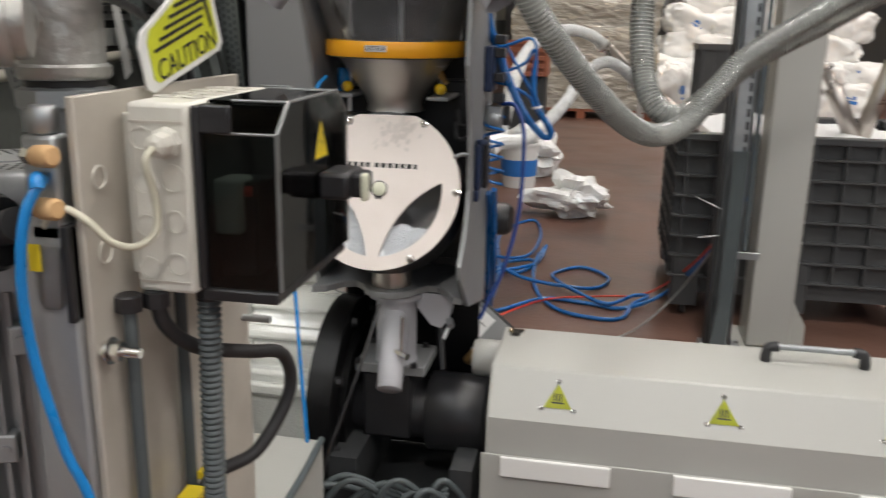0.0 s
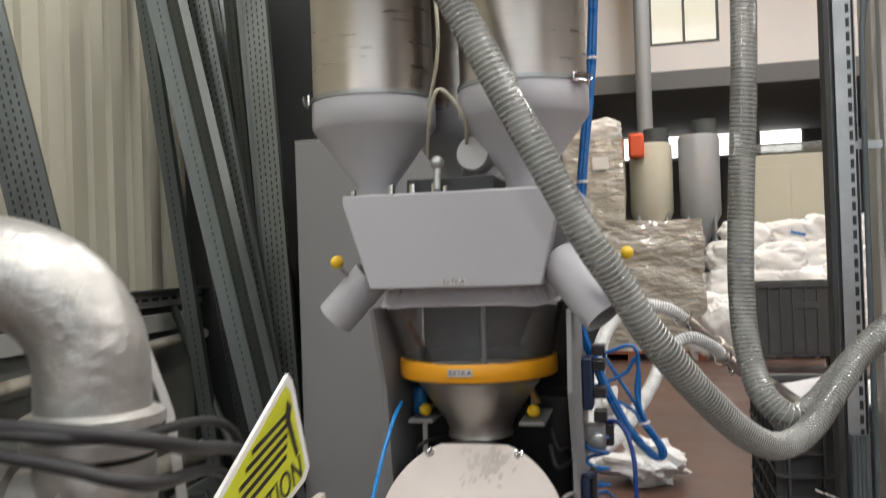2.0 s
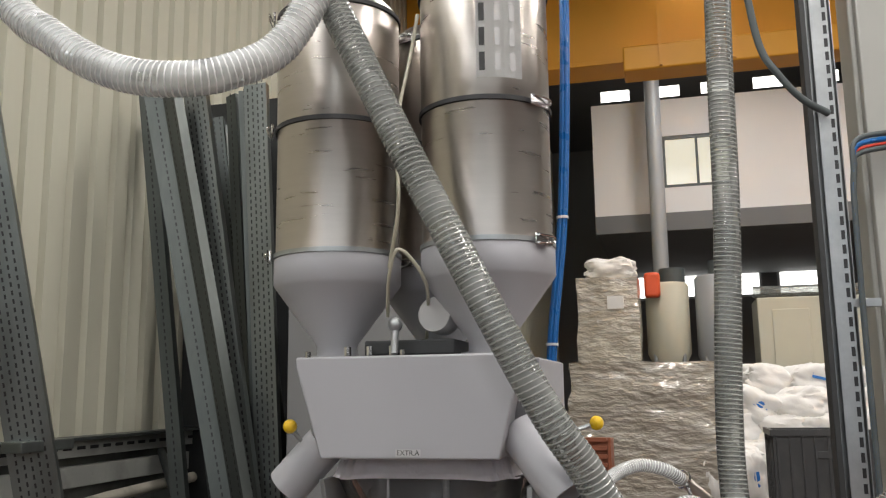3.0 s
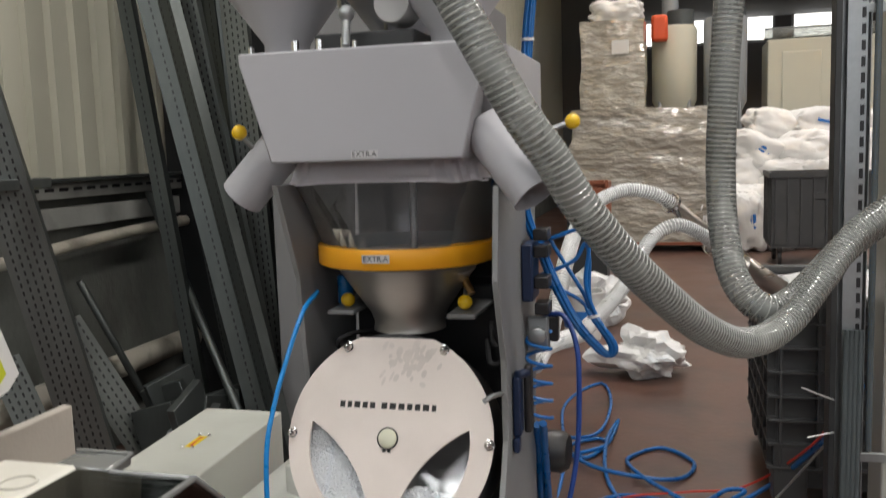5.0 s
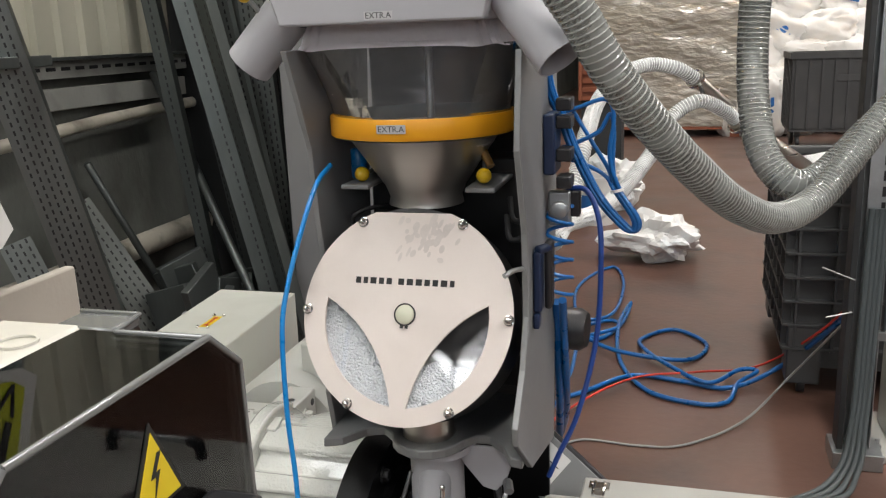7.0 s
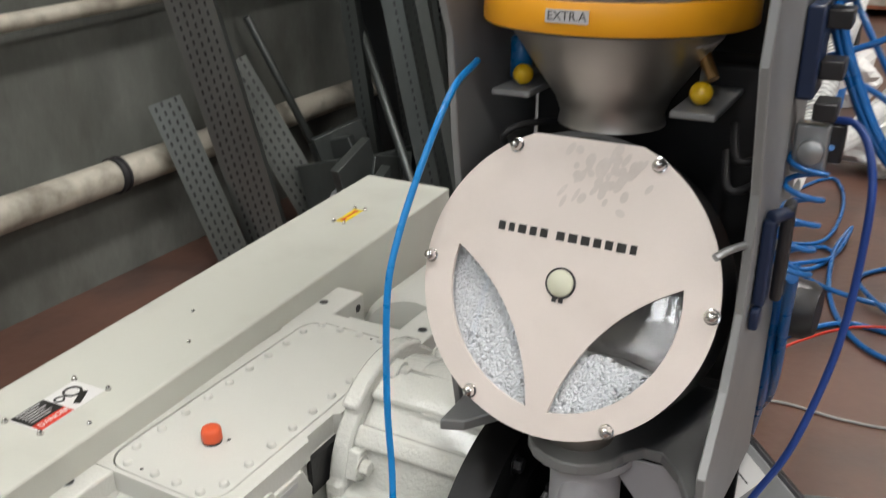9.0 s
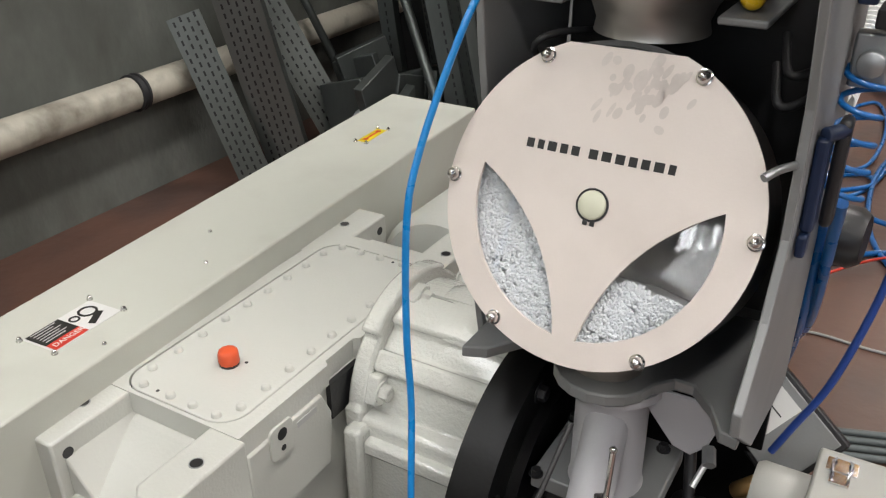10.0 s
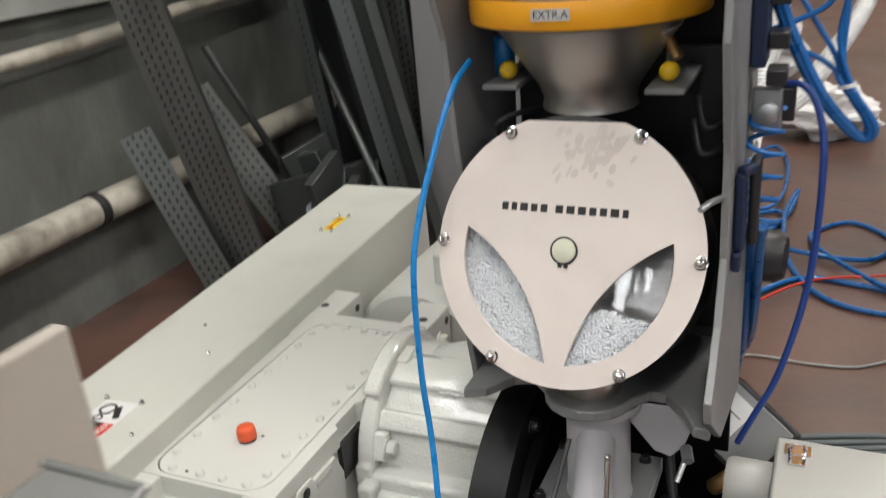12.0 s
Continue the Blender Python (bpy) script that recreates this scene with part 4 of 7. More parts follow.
for k in range(46):
    u, v = random.gauss(0.03, 0.028), 0.155 + 0.04 * random.random() - abs(random.gauss(0, 0.028))
    if v < 0.196:
        w = lathe([(0, 0), (0.006, 0), (0.006, 0.0002), (0, 0.0002)], FACE @ pose(u, v, 0.006 + 0.00015 * (k % 7), 0, 0, -35 + 20 * random.random()) @ Matrix.Diagonal((0.5 + random.random() * 0.7, 0.8 + random.random() * 1.4, 1, 1)), 12)
        sm = join(sm, w)
tagged(part("dust_smudge", sm, M_SMUDGE, pl, "greyish dust smudges on the plate"), kind="stuff")
part("window_sheet", lathe([(0, -0.004), (0.205, -0.004), (0.205, -0.001), (0, -0.001)], FACE, 48), M_WINDOWCLEAR, dose, "clear plastic sheet behind the front plate").visible_shadow = False
part("drum_liner", lathe([(0.2, -0.005), (0.2, -0.108), (0, -0.108), (0, -0.104), (0.196, -0.104), (0.196, -0.005)], FACE, 56, True), M_LINER, dose, "polished steel inside of the drum")
part("drum_shell", lathe([(0.205, -0.001), (0.212, -0.001), (0.212, -0.115), (0.19, -0.135), (0, -0.135), (0, -0.125), (0.185, -0.125), (0.205, -0.11)], FACE, 56, True), M_BLACK, dose, "black drum of the mixing chamber")


def pellets(m, n, ok, depth, r=0.0031):
    """A heap of short pellets laid over a region of the chamber, joined into one mesh."""
    vs, fs = [], []
    done = 0
    while done < n:
        u, v = -0.2 + 0.4 * random.random(), -0.2 + 0.26 * random.random()
        if not ok(u, v):
            continue
        done += 1
        c = Vector((u, v, depth(u, v) + 0.003 * random.random()))
        q = Euler((6.3 * random.random(), 6.3 * random.random(), 6.3 * random.random())).to_matrix()
        b0 = len(vs)
        for rr_, zz in ((0.62, -0.62), (1.0, -0.1), (0.95, 0.25), (0.5, 0.66)):
            for q_ in range(7):
                vs.append(m @ (c + q @ Vector((r * rr_ * math.cos(0.8976 * q_), r * rr_ * math.sin(0.8976 * q_), zz * r))))
        for w_ in range(3):
            fs += [(b0 + 7 * w_ + q_, b0 + 7 * w_ + (q_ + 1) % 7, b0 + 7 * w_ + 7 + (q_ + 1) % 7, b0 + 7 * w_ + 7 + q_) for q_ in range(7)]
        fs += [tuple(b0 + q_ for q_ in range(6, -1, -1)), tuple(b0 + 21 + q_ for q_ in range(7))]
    org = ORIGIN[dose.name]
    me = bpy.data.meshes.new("pellets")
    me.from_pydata([v - org for v in vs], [], fs)
    me.materials.append(M_PELLET)
    me.polygons.foreach_set("use_smooth", [True] * len(me.polygons))
    ob = new("pellets", me)
    ob.parent = dose
    ORIGIN[ob.name] = org
    return tagged(ob, "white plastic pellets tumbling behind the windows", kind="stuff")


def in_drum(u, v):
    return u * u + v * v < 0.198 ** 2 and v < (0.045 - 0.62 * (u + 0.16) if u < 0.01 else -0.086 - 0.22 * abs(u - 0.08)) + 0.012 * noise.noise(Vector((u * 40, v * 40, 0)))


pellets(FACE, 5600, in_drum, lambda u, v: -0.016 - 0.05 * max(0.0, v + 0.1) - 0.02 * max(0, u))
bed = prism([(0.196 * math.cos(radians(a)), 0.196 * math.sin(radians(a))) for a in range(170, 328, 6)] + [(0.08, -0.095), (0.015, -0.095), (-0.01, -0.062)], -0.10, -0.0215, "z")
bed.transform(FACE)
part("pellet_bed", bed, M_GRANULE, dose)

# side plates, base yoke and back
for nm, x0, pts in (("side_plate", -0.779, [(2.117, 1.46), (2.20, 1.27), (2.215, 1.12), (2.235, 1.00), (2.235, 0.88), (2.205, 0.755), (2.23, 0.64), (2.46, 0.60), (2.54, 1.46)]),
                    ("side_plate", -0.345, [(2.125, 1.45), (2.095, 1.28), (2.155, 1.12), (2.16, 0.96), (2.115, 0.87), (2.035, 0.79), (2.04, 0.755), (2.18, 0.64), (2.46, 0.57), (2.54, 1.45)])):
    part(nm, prism(pts, x0 - 0.006, x0 + 0.006, "x", 0.002), M_PLATE, dose)
yoke = [(-0.772, 2.15), (-0.735, 2.165), (-0.70, 2.215), (-0.665, 2.228)] + [(-0.562 + 0.078 * math.cos(radians(a)), 2.215 + 0.078 * math.sin(radians(a))) for a in range(190, 351, 20)] + [(-0.462, 2.228), (-0.435, 2.228), (-0.400, 2.19), (-0.378, 2.145), (-0.352, 2.14), (-0.352, 2.45), (-0.772, 2.45)]
part("base_yoke", prism(yoke, 0.655, 0.675, "z", 0.003), M_PLATE, dose)
part("gusset", prism([(-0.505, 0.654), (-0.390, 0.654), (-0.390, 0.62), (-0.402, 0.580), (-0.424, 0.555), (-0.452, 0.562), (-0.495, 0.615)], 2.222, 2.229, "y", 0.002), M_GREYPAINT, dose, "light grey gusset sheet under the yoke")
part("yoke_screw", join(rod((-0.398, 2.215, 0.585), (-0.39, 2.19, 0.575), 0.010, 6), rod((-0.395, 2.20, 0.575), (-0.405, 2.17, 0.545), 0.005, 8)), M_ZINC, dose)
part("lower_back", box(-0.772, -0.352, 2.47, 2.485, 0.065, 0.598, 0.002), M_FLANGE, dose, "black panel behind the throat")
part("strut", rod((-0.475, 2.40, 0.64), (-0.43, 2.30, 0.40), 0.010, 10), M_BLACK, dose)
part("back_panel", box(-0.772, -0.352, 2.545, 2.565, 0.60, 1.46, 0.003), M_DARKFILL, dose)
for q, (dz, dy) in enumerate(((0.0, 0.0), (0.03, 0.04))):
    part("drive_cable", tube([(-0.42, 2.36 + dy, 1.11 + dz), (-0.40, 2.30 + dy, 1.075 + dz), (-0.37, 2.33 + dy, 1.08 + dz), (-0.355, 2.42 + dy, 1.10 + dz)], 0.006, 8, 8), M_RUBBER, dose, "black drive cable")
part("drive_cable", tube([(-0.70, 2.34, 1.05), (-0.725, 2.27, 1.11), (-0.70, 2.28, 1.135), (-0.66, 2.40, 1.12)], 0.005, 8, 8), M_RUBBER, dose, "black drive cable")
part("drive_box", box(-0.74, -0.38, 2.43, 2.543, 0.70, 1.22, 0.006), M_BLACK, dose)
part("outlet_spout", lathe([(0, 0), (0.055, 0), (0.055, 0.10), (0.075, 0.10), (0.075, 0.12), (0, 0.12)], pose(-0.565, 2.225, 0.655), 24), M_STEEL, dose)
part("throat_pipe", lathe([(0, 0), (0.060, 0), (0.057, 0.012), (0.056, 0.185), (0.078, 0.19), (0.078, 0.204), (0, 0.204)], pose(-0.553, 2.235, 0.45), 32), M_GREYPAINT, dose)
part("drain_tube", rod((-0.548, 2.205, 0.592), (-0.530, 2.06, 0.43), 0.034, 28, 0.002), M_GREYPAINT, dose, "slanted grey drain tube")
part("drain_lever", join(rod((-0.505, 2.105, 0.615), (-0.508, 2.10, 0.525), 0.0045, 8), ball((-0.505, 2.105, 0.618), 0.006, 10), rod((-0.524, 2.11, 0.52), (-0.488, 2.09, 0.515), 0.010, 6)), M_CHROME, dose, "bright drain lever")

# cone, orange ring, clear hopper and cloth seal
CX, CY = -0.583, 2.335
part("steel_cone", lathe([(0.072, 1.140), (0.078, 1.142), (0.075, 1.158), (0.083, 1.18), (0.155, 1.285), (0.183, 1.295), (0.183, 1.30), (0.150, 1.30), (0.08, 1.19), (0.070, 1.16)], pose(CX, CY, 0), 48, True), M_CONE, dose, "spun stainless steel cone")
ring = part("orange_ring", lathe([(0.178, 1.290), (0.187, 1.290), (0.1885, 1.292), (0.1885, 1.328), (0.187, 1.330), (0.178, 1.330)], pose(CX, CY, 0), 64, True), M_ORANGE, dose, "orange painted clamping ring")
part("inner_lip", lathe([(0.1765, 1.286), (0.1775, 1.286), (0.1775, 1.3315), (0.1765, 1.3315)], pose(CX, CY, 0), 64, True), M_DARKGREY, ring, "dark rubber lip inside the ring")
lab = part("ring_label", box(-0.028, 0.028, -0.008, 0.008, 0.0, 0.001, 0, 2, pose(CX - 0.005, CY - 0.1900, 1.313) @ FRONT), M_GREYLABEL, ring)
words("EXTR.A", 0.0155, pose(CX - 0.005, CY - 0.1900, 1.313) @ FRONT @ pose(0, 0, 0.0012), lab, M_INK)


def loft(a, b, n=48):
    """Clear wall between a round ring below and a rounded rectangle above."""
    bm = bmesh.new()
    rows = []
    for f in (0, 0.3, 0.6, 0.8, 1.0):
        row = []
        for k in range(n):
            t = 2 * math.pi * k / n
            p = Vector((a[0] * math.cos(t), a[0] * math.sin(t)))
            e = 0.42
            q = Vector((b[0] * math.copysign(abs(math.cos(t)) ** e, math.cos(t)), b[1] * math.copysign(abs(math.sin(t)) ** e, math.sin(t))))
            g = f ** 1.25
            r = p.lerp(q, g)
            row.append(bm.verts.new((CX + r.x, CY + r.y, a[1] + (b[2] - a[1]) * f)))
        rows.append(row)
    for u, v in zip(rows, rows[1:]):
        for k in range(n):
            bm.faces.new((u[k], u[(k + 1) % n], v[(k + 1) % n], v[k]))
    bmesh.ops.solidify(bm, geom=bm.faces[:], thickness=0.003)
    return bm


part("clear_hopper", loft((0.180, 1.330), (0.205, 0.185, 1.462)), M_CLEAR, dose, "clear plastic hopper with scratches").visible_shadow = False
part("agitator_shaft", join(rod((CX + 0.01, CY + 0.02, 1.20), (CX + 0.01, CY + 0.02, 1.47), 0.008, 12), box(CX - 0.1, CX + 0.12, CY + 0.014, CY + 0.026, 1.24, 1.25)), M_ZINC, dose)
part("granule_heap", lathe([(0, 1.29), (0.06, 1.283), (0.12, 1.272), (0.135, 1.268), (0.128, 1.26), (0, 1.26)], pose(CX + 0.01, CY, 0), 40), M_GRANULE, dose, "low heap of white granules")
seal = bmesh.new()
rowsA = []
for f in (0.0, 0.2, 0.5, 0.8, 1.0):
    row = []
    for k in range(96):
        t = 2 * math.pi * k / 96
        e = 0.3
        w, d = 0.198 - 0.016 * f + 0.004 * (f < 0.15), 0.185 - 0.012 * f + 0.004 * (f < 0.15)
        wr = 0.0025 * math.sin(17 * t + 3 * f) * (1 - abs(2 * f - 1)) + 0.002 * math.sin(29 * t)
        row.append(seal.verts.new((CX + (w + wr) * math.copysign(abs(math.cos(t)) ** e, math.cos(t)), CY + (d + wr) * math.copysign(abs(math.sin(t)) ** e, math.sin(t)), 1.458 + 0.05 * f + 0.002 * math.sin(7 * t) * (1 - f))))
    rowsA.append(row)
for u, v in zip(rowsA, rowsA[1:]):
    for k in range(96):
        seal.faces.new((u[k], u[(k + 1) % 96], v[(k + 1) % 96], v[k]))
bmesh.ops.solidify(seal, geom=seal.faces[:], thickness=0.003)
part("seal_cloth", seal, M_CLOTH, dose, "wrinkled white cloth seal")

# weigh hopper body: a box with slanted cheeks
front = [(-0.832, 1.710), (-0.376, 1.710), (-0.360, 1.655), (-0.398, 1.502), (-0.775, 1.502), (-0.832, 1.690)]
part("hopper_body", join(prism(front, 2.10, 2.52, "y", 0.004), prism([(2.12, 1.70), (2.50, 1.70), (2.50, 1.54), (2.20, 1.52)], -0.40, -0.315, "x", 0.004)), M_GREYPAINT, dose, "light grey powder-coated weigh hopper body")
lab = part("body_label", box(-0.026, 0.026, -0.007, 0.007, 0.0, 0.001, 0, 2, pose(-0.585, 2.0995, 1.5145) @ FRONT), M_GREYLABEL, dose)
words("EXTR.A", 0.0145, pose(-0.585, 2.0995, 1.5145) @ FRONT @ pose(0, 0, 0.0012), lab, M_INK)
for px in (-0.81, -0.60, -0.40):
    part("top_bolt", lathe([(0, 0), (0.006, 0), (0.006, 0.014), (0, 0.016)], pose(px, 2.115, 1.708), 10), M_CHROME, dose)
# sampling tubes and levers
for s, a, b in ((-1, (-0.80, 2.20, 1.53), (-0.892, 2.20, 1.435)), (1, (-0.372, 2.17, 1.56), (-0.27, 2.12, 1.433))):
    part("sampling_tube", lathe([(0.036, 0), (0.046, 0), (0.046, 0.002), (0.046, (Vector(b) - Vector(a)).length), (0.043, (Vector(b) - Vector(a)).length), (0.036, 0.01)], along(a, b), 28, True), M_GREYPAINT, dose, "slanted grey sampling tube")
for c, base in (((-0.872, 2.165, 1.565), (-0.84, 2.18, 1.52)), ((-0.225, 2.30, 1.565), (-0.30, 2.28, 1.54)), ((-0.71, 2.30, 1.205), (-0.69, 2.37, 1.21)), ((-0.448, 2.285, 1.206), (-0.455, 2.33, 1.24))):
    lv = part("lever", rod(c, base, 0.005, 8), M_ZINC, dose)
    part("ball_knob", ball(c, 0.0155, 18), M_YELLOW, lv, "yellow ball knob")
for bx, by in ((-0.715, 2.27), (-0.448, 2.25)):
    part("bracket", box(bx - 0.030, bx + 0.030, by - 0.005, by + 0.18, 1.178, 1.188, 0.003), M_PLATE, dose)
part("air_cylinder", rod((-0.735, 2.35, 1.188), (-0.735, 2.35, 1.252), 0.017, 16, 0.003), M_BRIGHTBLUE, dose, "blue pneumatic cylinder")
part("air_cylinder", rod((-0.44, 2.31, 1.22), (-0.465, 2.33, 1.262), 0.009, 12), M_BRASS, dose, "brass air fitting")
part("bearing", lathe([(0, 0), (0.04, 0), (0.05, 0.015), (0.05, 0.07), (0, 0.07)], along((-0.275, 2.56, 0.80), (-0.375, 2.57, 0.80)), 24), M_BLACK, dose, "black round drive cap")

# vacuum loaders
LOADERS = [(-0.802, 2.262), (-0.440, 2.235), (-0.625, 2.53)]
for i, (ux, uy) in enumerate(LOADERS):
    ld = part("vacuum_loader", lathe([(0, 1.947), (0.143, 1.947), (0.143, 2.240), (0.1445, 2.243), (0.1445, 2.515), (0.138, 2.540), (0.10, 2.575), (0, 2.585)], pose(ux, uy, 0), 56), M_STEEL, dose, "brushed stainless steel vacuum loader")
    part("loader_cone", lathe([(0.0, 1.712), (0.046, 1.712), (0.046, 1.742), (0.142, 1.872), (0.147, 1.880), (0.147, 1.935), (0.144, 1.941), (0, 1.941)], pose(ux, uy, 0), 48), M_GREYPAINT, ld, "grey cast cone outlet")
    for z in (1.944, 2.242, 2.520):
        part("clamp_band", lathe([(0.1445, z - 0.006), (0.149, z - 0.005), (0.149, z + 0.005), (0.1445, z + 0.006)], pose(ux, uy, 0), 48, True), M_RUBBER if z > 2 else M_ZINC, ld)
        cm = pose(ux, uy, z) @ pose(0, 0, 0, 0, 0, (205, 330, 250)[i]) @ pose(0.152, 0, 0, 0, 90)
        cl_ = part("clamp", join(box(-0.012, 0.012, -0.028, 0.028, 0, 0.006, 0.002, 2, cm), tube([cm @ Vector((-0.008, -0.02, 0.008)), cm @ Vector((-0.006, 0.02, 0.014)), cm @ Vector((0.006, 0.02, 0.014)), cm @ Vector((0.008, -0.02, 0.008))], 0.0022, 6, 6)), M_CHROME, ld, "wire toggle clamp")
    part("spout", lathe([(0, 1.708), (0.062, 1.708), (0.062, 1.718), (0, 1.718)], pose(ux, uy, 0), 24), M_GREYPAINT, ld)
# loaders' outlets reach the body top
part("inlet_deck", box(-0.84, -0.37, 2.13, 2.62, 1.705, 1.712, 0.002), M_PLATE, dose)

# gear on top of the weigh hopper
part("valve_block", box(-0.70, -0.50, 2.16, 2.40, 1.713, 1.745, 0.004), M_DARKFILL, dose)
part("filter_can", lathe([(0, 0), (0.036, 0), (0.039, 0.004), (0.039, 0.06), (0, 0.06)], along((-0.555, 2.20, 1.80), (-0.53, 2.4, 1.79)), 28), M_GREYLABEL, dose, "pale grey round filter can")
part("t_knob", join(rod((-0.62, 2.12, 1.715), (-0.62, 2.13, 1.77), 0.008, 12), ball((-0.62, 2.13, 1.775), 0.016, 12)), M_ZINC, dose, "zinc clamping knob")
part("signal_cable", tube([(-0.60, 2.30, 1.75), (-0.56, 2.16, 1.86), (-0.60, 2.10, 1.93), (-0.63, 2.12, 1.88), (-0.66, 2.2, 1.80)], 0.004, 8, 8), M_CABLE, dose)
part("signal_cable", tube([(-0.64, 2.15, 1.90), (-0.60, 2.09, 2.02), (-0.605, 2.10, 2.2), (-0.58, 2.12, 2.36), (-0.56, 2.11, 2.45)], 0.004, 8, 8), M_CABLE, dose)
for k in range(3):
    part("fitting", rod((-0.73 + 0.05 * k, 2.14, 1.713), (-0.73 + 0.05 * k, 2.14, 1.732), 0.008, 8), M_CHROME, dose)
# rating sheet on the right-hand loader
rs = bmesh.new()
cols = [[rs.verts.new((-0.440 + 0.1455 * math.sin(a), 2.235 - 0.1455 * math.cos(a), z)) for z in (2.285, 2.47)] for a in [radians(5 + 8 * k) for k in range(6)]]
for u, v in zip(cols, cols[1:]):
    rs.faces.new((u[0], v[0], v[1], u[1]))
bmesh.ops.solidify(rs, geom=rs.faces[:], thickness=0.0006)
sheet = part("rating_sheet", rs, M_PAPER, dose, "white printed rating sheet on the loader")
for k in range(9):
    a = radians(10 + (k % 3) * 13)
    part("print_bar", box(-0.006, 0.006, 0, 0.0008, 0, 0.04, 0, 2, pose(-0.440 + 0.1464 * math.sin(a), 2.235 - 0.1464 * math.cos(a), 2.30 + 0.055 * (k // 3), 0, 0, math.degrees(a))), M_INK if k % 3 == 0 else M_GREYLABEL, sheet)

# valves, socket and coils on the unit's flank
vi = thing("valve_island", (-0.31, 2.36, 0.9), "navy pneumatic valve island with blue tubing", "valve")
part("manifold", box(-0.338, -0.315, 2.33, 2.42, 1.20, 1.32, 0.004), M_NAVY, vi)
for k, (z0, z1) in enumerate(((1.325, 1.35), (1.29, 1.315), (1.225, 1.25), (1.17, 1.195))):
    part("valve", box(-0.315, -0.285, 2.345, 2.40, z0, z1, 0.003), M_BLACK, vi)
part("gauge_block", join(box(-0.335, -0.29, 2.37, 2.40, 1.09, 1.16, 0.004), rod((-0.31, 2.37, 1.125), (-0.31, 2.35, 1.125), 0.017, 16, 0.002)), M_ZINC, vi, "small pressure gauge")
part("sensor_box", box(-0.312, -0.272, 2.385, 2.415, 1.105, 1.16, 0.004), M_BLACK, vi, "black square sensor box")
part("socket", join(box(-0.338, -0.322, 2.20, 2.235, 0.955, 1.075, 0.005), box(-0.337, -0.325, 2.19, 2.22, 0.925, 0.955, 0.004)), M_NAVY, vi, "dark blue lever socket")
part("socket_flap", box(-0.321, -0.306, 2.225, 2.262, 0.955, 1.09, 0.006), M_BLACK, vi, "black hinged socket flap")
part("socket_hinge", rod((-0.33, 2.205, 1.078), (-0.312, 2.235, 1.078), 0.009, 12, 0.002), M_NAVY, vi)
part("lever", tube([(-0.345, 2.18, 1.05), (-0.36, 2.12, 1.06), (-0.372, 2.10, 1.055)], 0.005, 8, 6), M_ZINC, vi)
coil = [Vector((-0.312 + 0.026 * math.cos(a), 2.375 + 0.022 * math.sin(a), 1.13 - 0.006 * a)) for a in [0.35 * k for k in range(92)]]
part("coil_tube", sweep(coil, 0.0042, 8), M_BLUE, vi, "coiled blue air tube")
RUN = [(-0.27, 2.42, 2.75), (-0.275, 2.42, 2.45), (-0.295, 2.42, 2.04), (-0.328, 2.41, 1.74), (-0.345, 2.41, 1.42)] + [(-0.311, 2.430, 1.297), (-0.282, 2.430, 1.223), (-0.237, 2.430, 1.137), (-0.184, 2.430, 1.077)]
TIP = [(-0.164, 2.430, 1.071), (-0.163, 2.430, 1.096), (-0.201, 2.430, 1.154)]
FANS = [[(-0.217, 2.430, 1.224), (-0.209, 2.430, 1.304), (-0.226, 2.430, 1.340), (-0.282, 2.430, 1.324), (-0.335, 2.430, 1.307)], [(-0.210, 2.430, 1.203), (-0.209, 2.430, 1.276), (-0.217, 2.430, 1.310), (-0.238, 2.430, 1.276), (-0.278, 2.430, 1.255), (-0.319, 2.430, 1.240)], [(-0.221, 2.430, 1.199), (-0.258, 2.430, 1.260), (-0.290, 2.430, 1.313), (-0.304, 2.430, 1.337)], [(-0.221, 2.430, 1.176), (-0.246, 2.430, 1.195), (-0.290, 2.430, 1.213), (-0.332, 2.430, 1.221)]]
for k in range(6):
    off = Vector((0.0078 * math.cos(k * math.pi / 3), 0.0078 * math.sin(k * math.pi / 3), 0))
    tail = FANS[k] if k < 4 else []
    part("air_tube", tube([Vector(q) + off for q in RUN] + [Vector(q) + off * 0.8 for q in TIP] + [Vector(q) + Vector((0, 0.004 * k, 0)) for q in tail], 0.0045, 8, 8), M_BLUE, vi)
for q, r_ in ((RUN[2], 0), (RUN[3], 0), (RUN[5], 1), (TIP[2], 1)):
    nx = Vector((0.22, 0, -0.97)) if r_ else Vector((0, 0, 1))
    part("cable_tie", lathe([(0.0125, -0.003), (0.0145, -0.003), (0.0145, 0.003), (0.0125, 0.003)], along(q, Vector(q) + nx), 14, True), M_PAPER, vi, "white cable tie")
for q in (FANS[0][-1], FANS[1][-1], FANS[3][-1]):
    part("push_fitting", join(rod(q, Vector(q) + Vector((-0.022, 0, -0.004)), 0.008, 10, 0.001), rod(Vector(q) + Vector((-0.022, 0, -0.03)), Vector(q) + Vector((-0.022, 0, 0.02)), 0.008, 10, 0.001)), M_BLACK, vi, "black push-in fitting")
part("hanging_tube", tube([(-0.30, 2.40, 1.162), (-0.26, 2.38, 1.163), (-0.234, 2.36, 1.12), (-0.224, 2.34, 1.042), (-0.23, 2.32, 0.87), (-0.262, 2.28, 0.72), (-0.30, 2.26, 0.63), (-0.32, 2.26, 0.58)], 0.0055, 10, 8), material("deep_blue_tube", (0.012, 0.045, 0.22), 0.35, 0, 0.1, 20, 0, 80), vi, "deep blue hanging air tube")

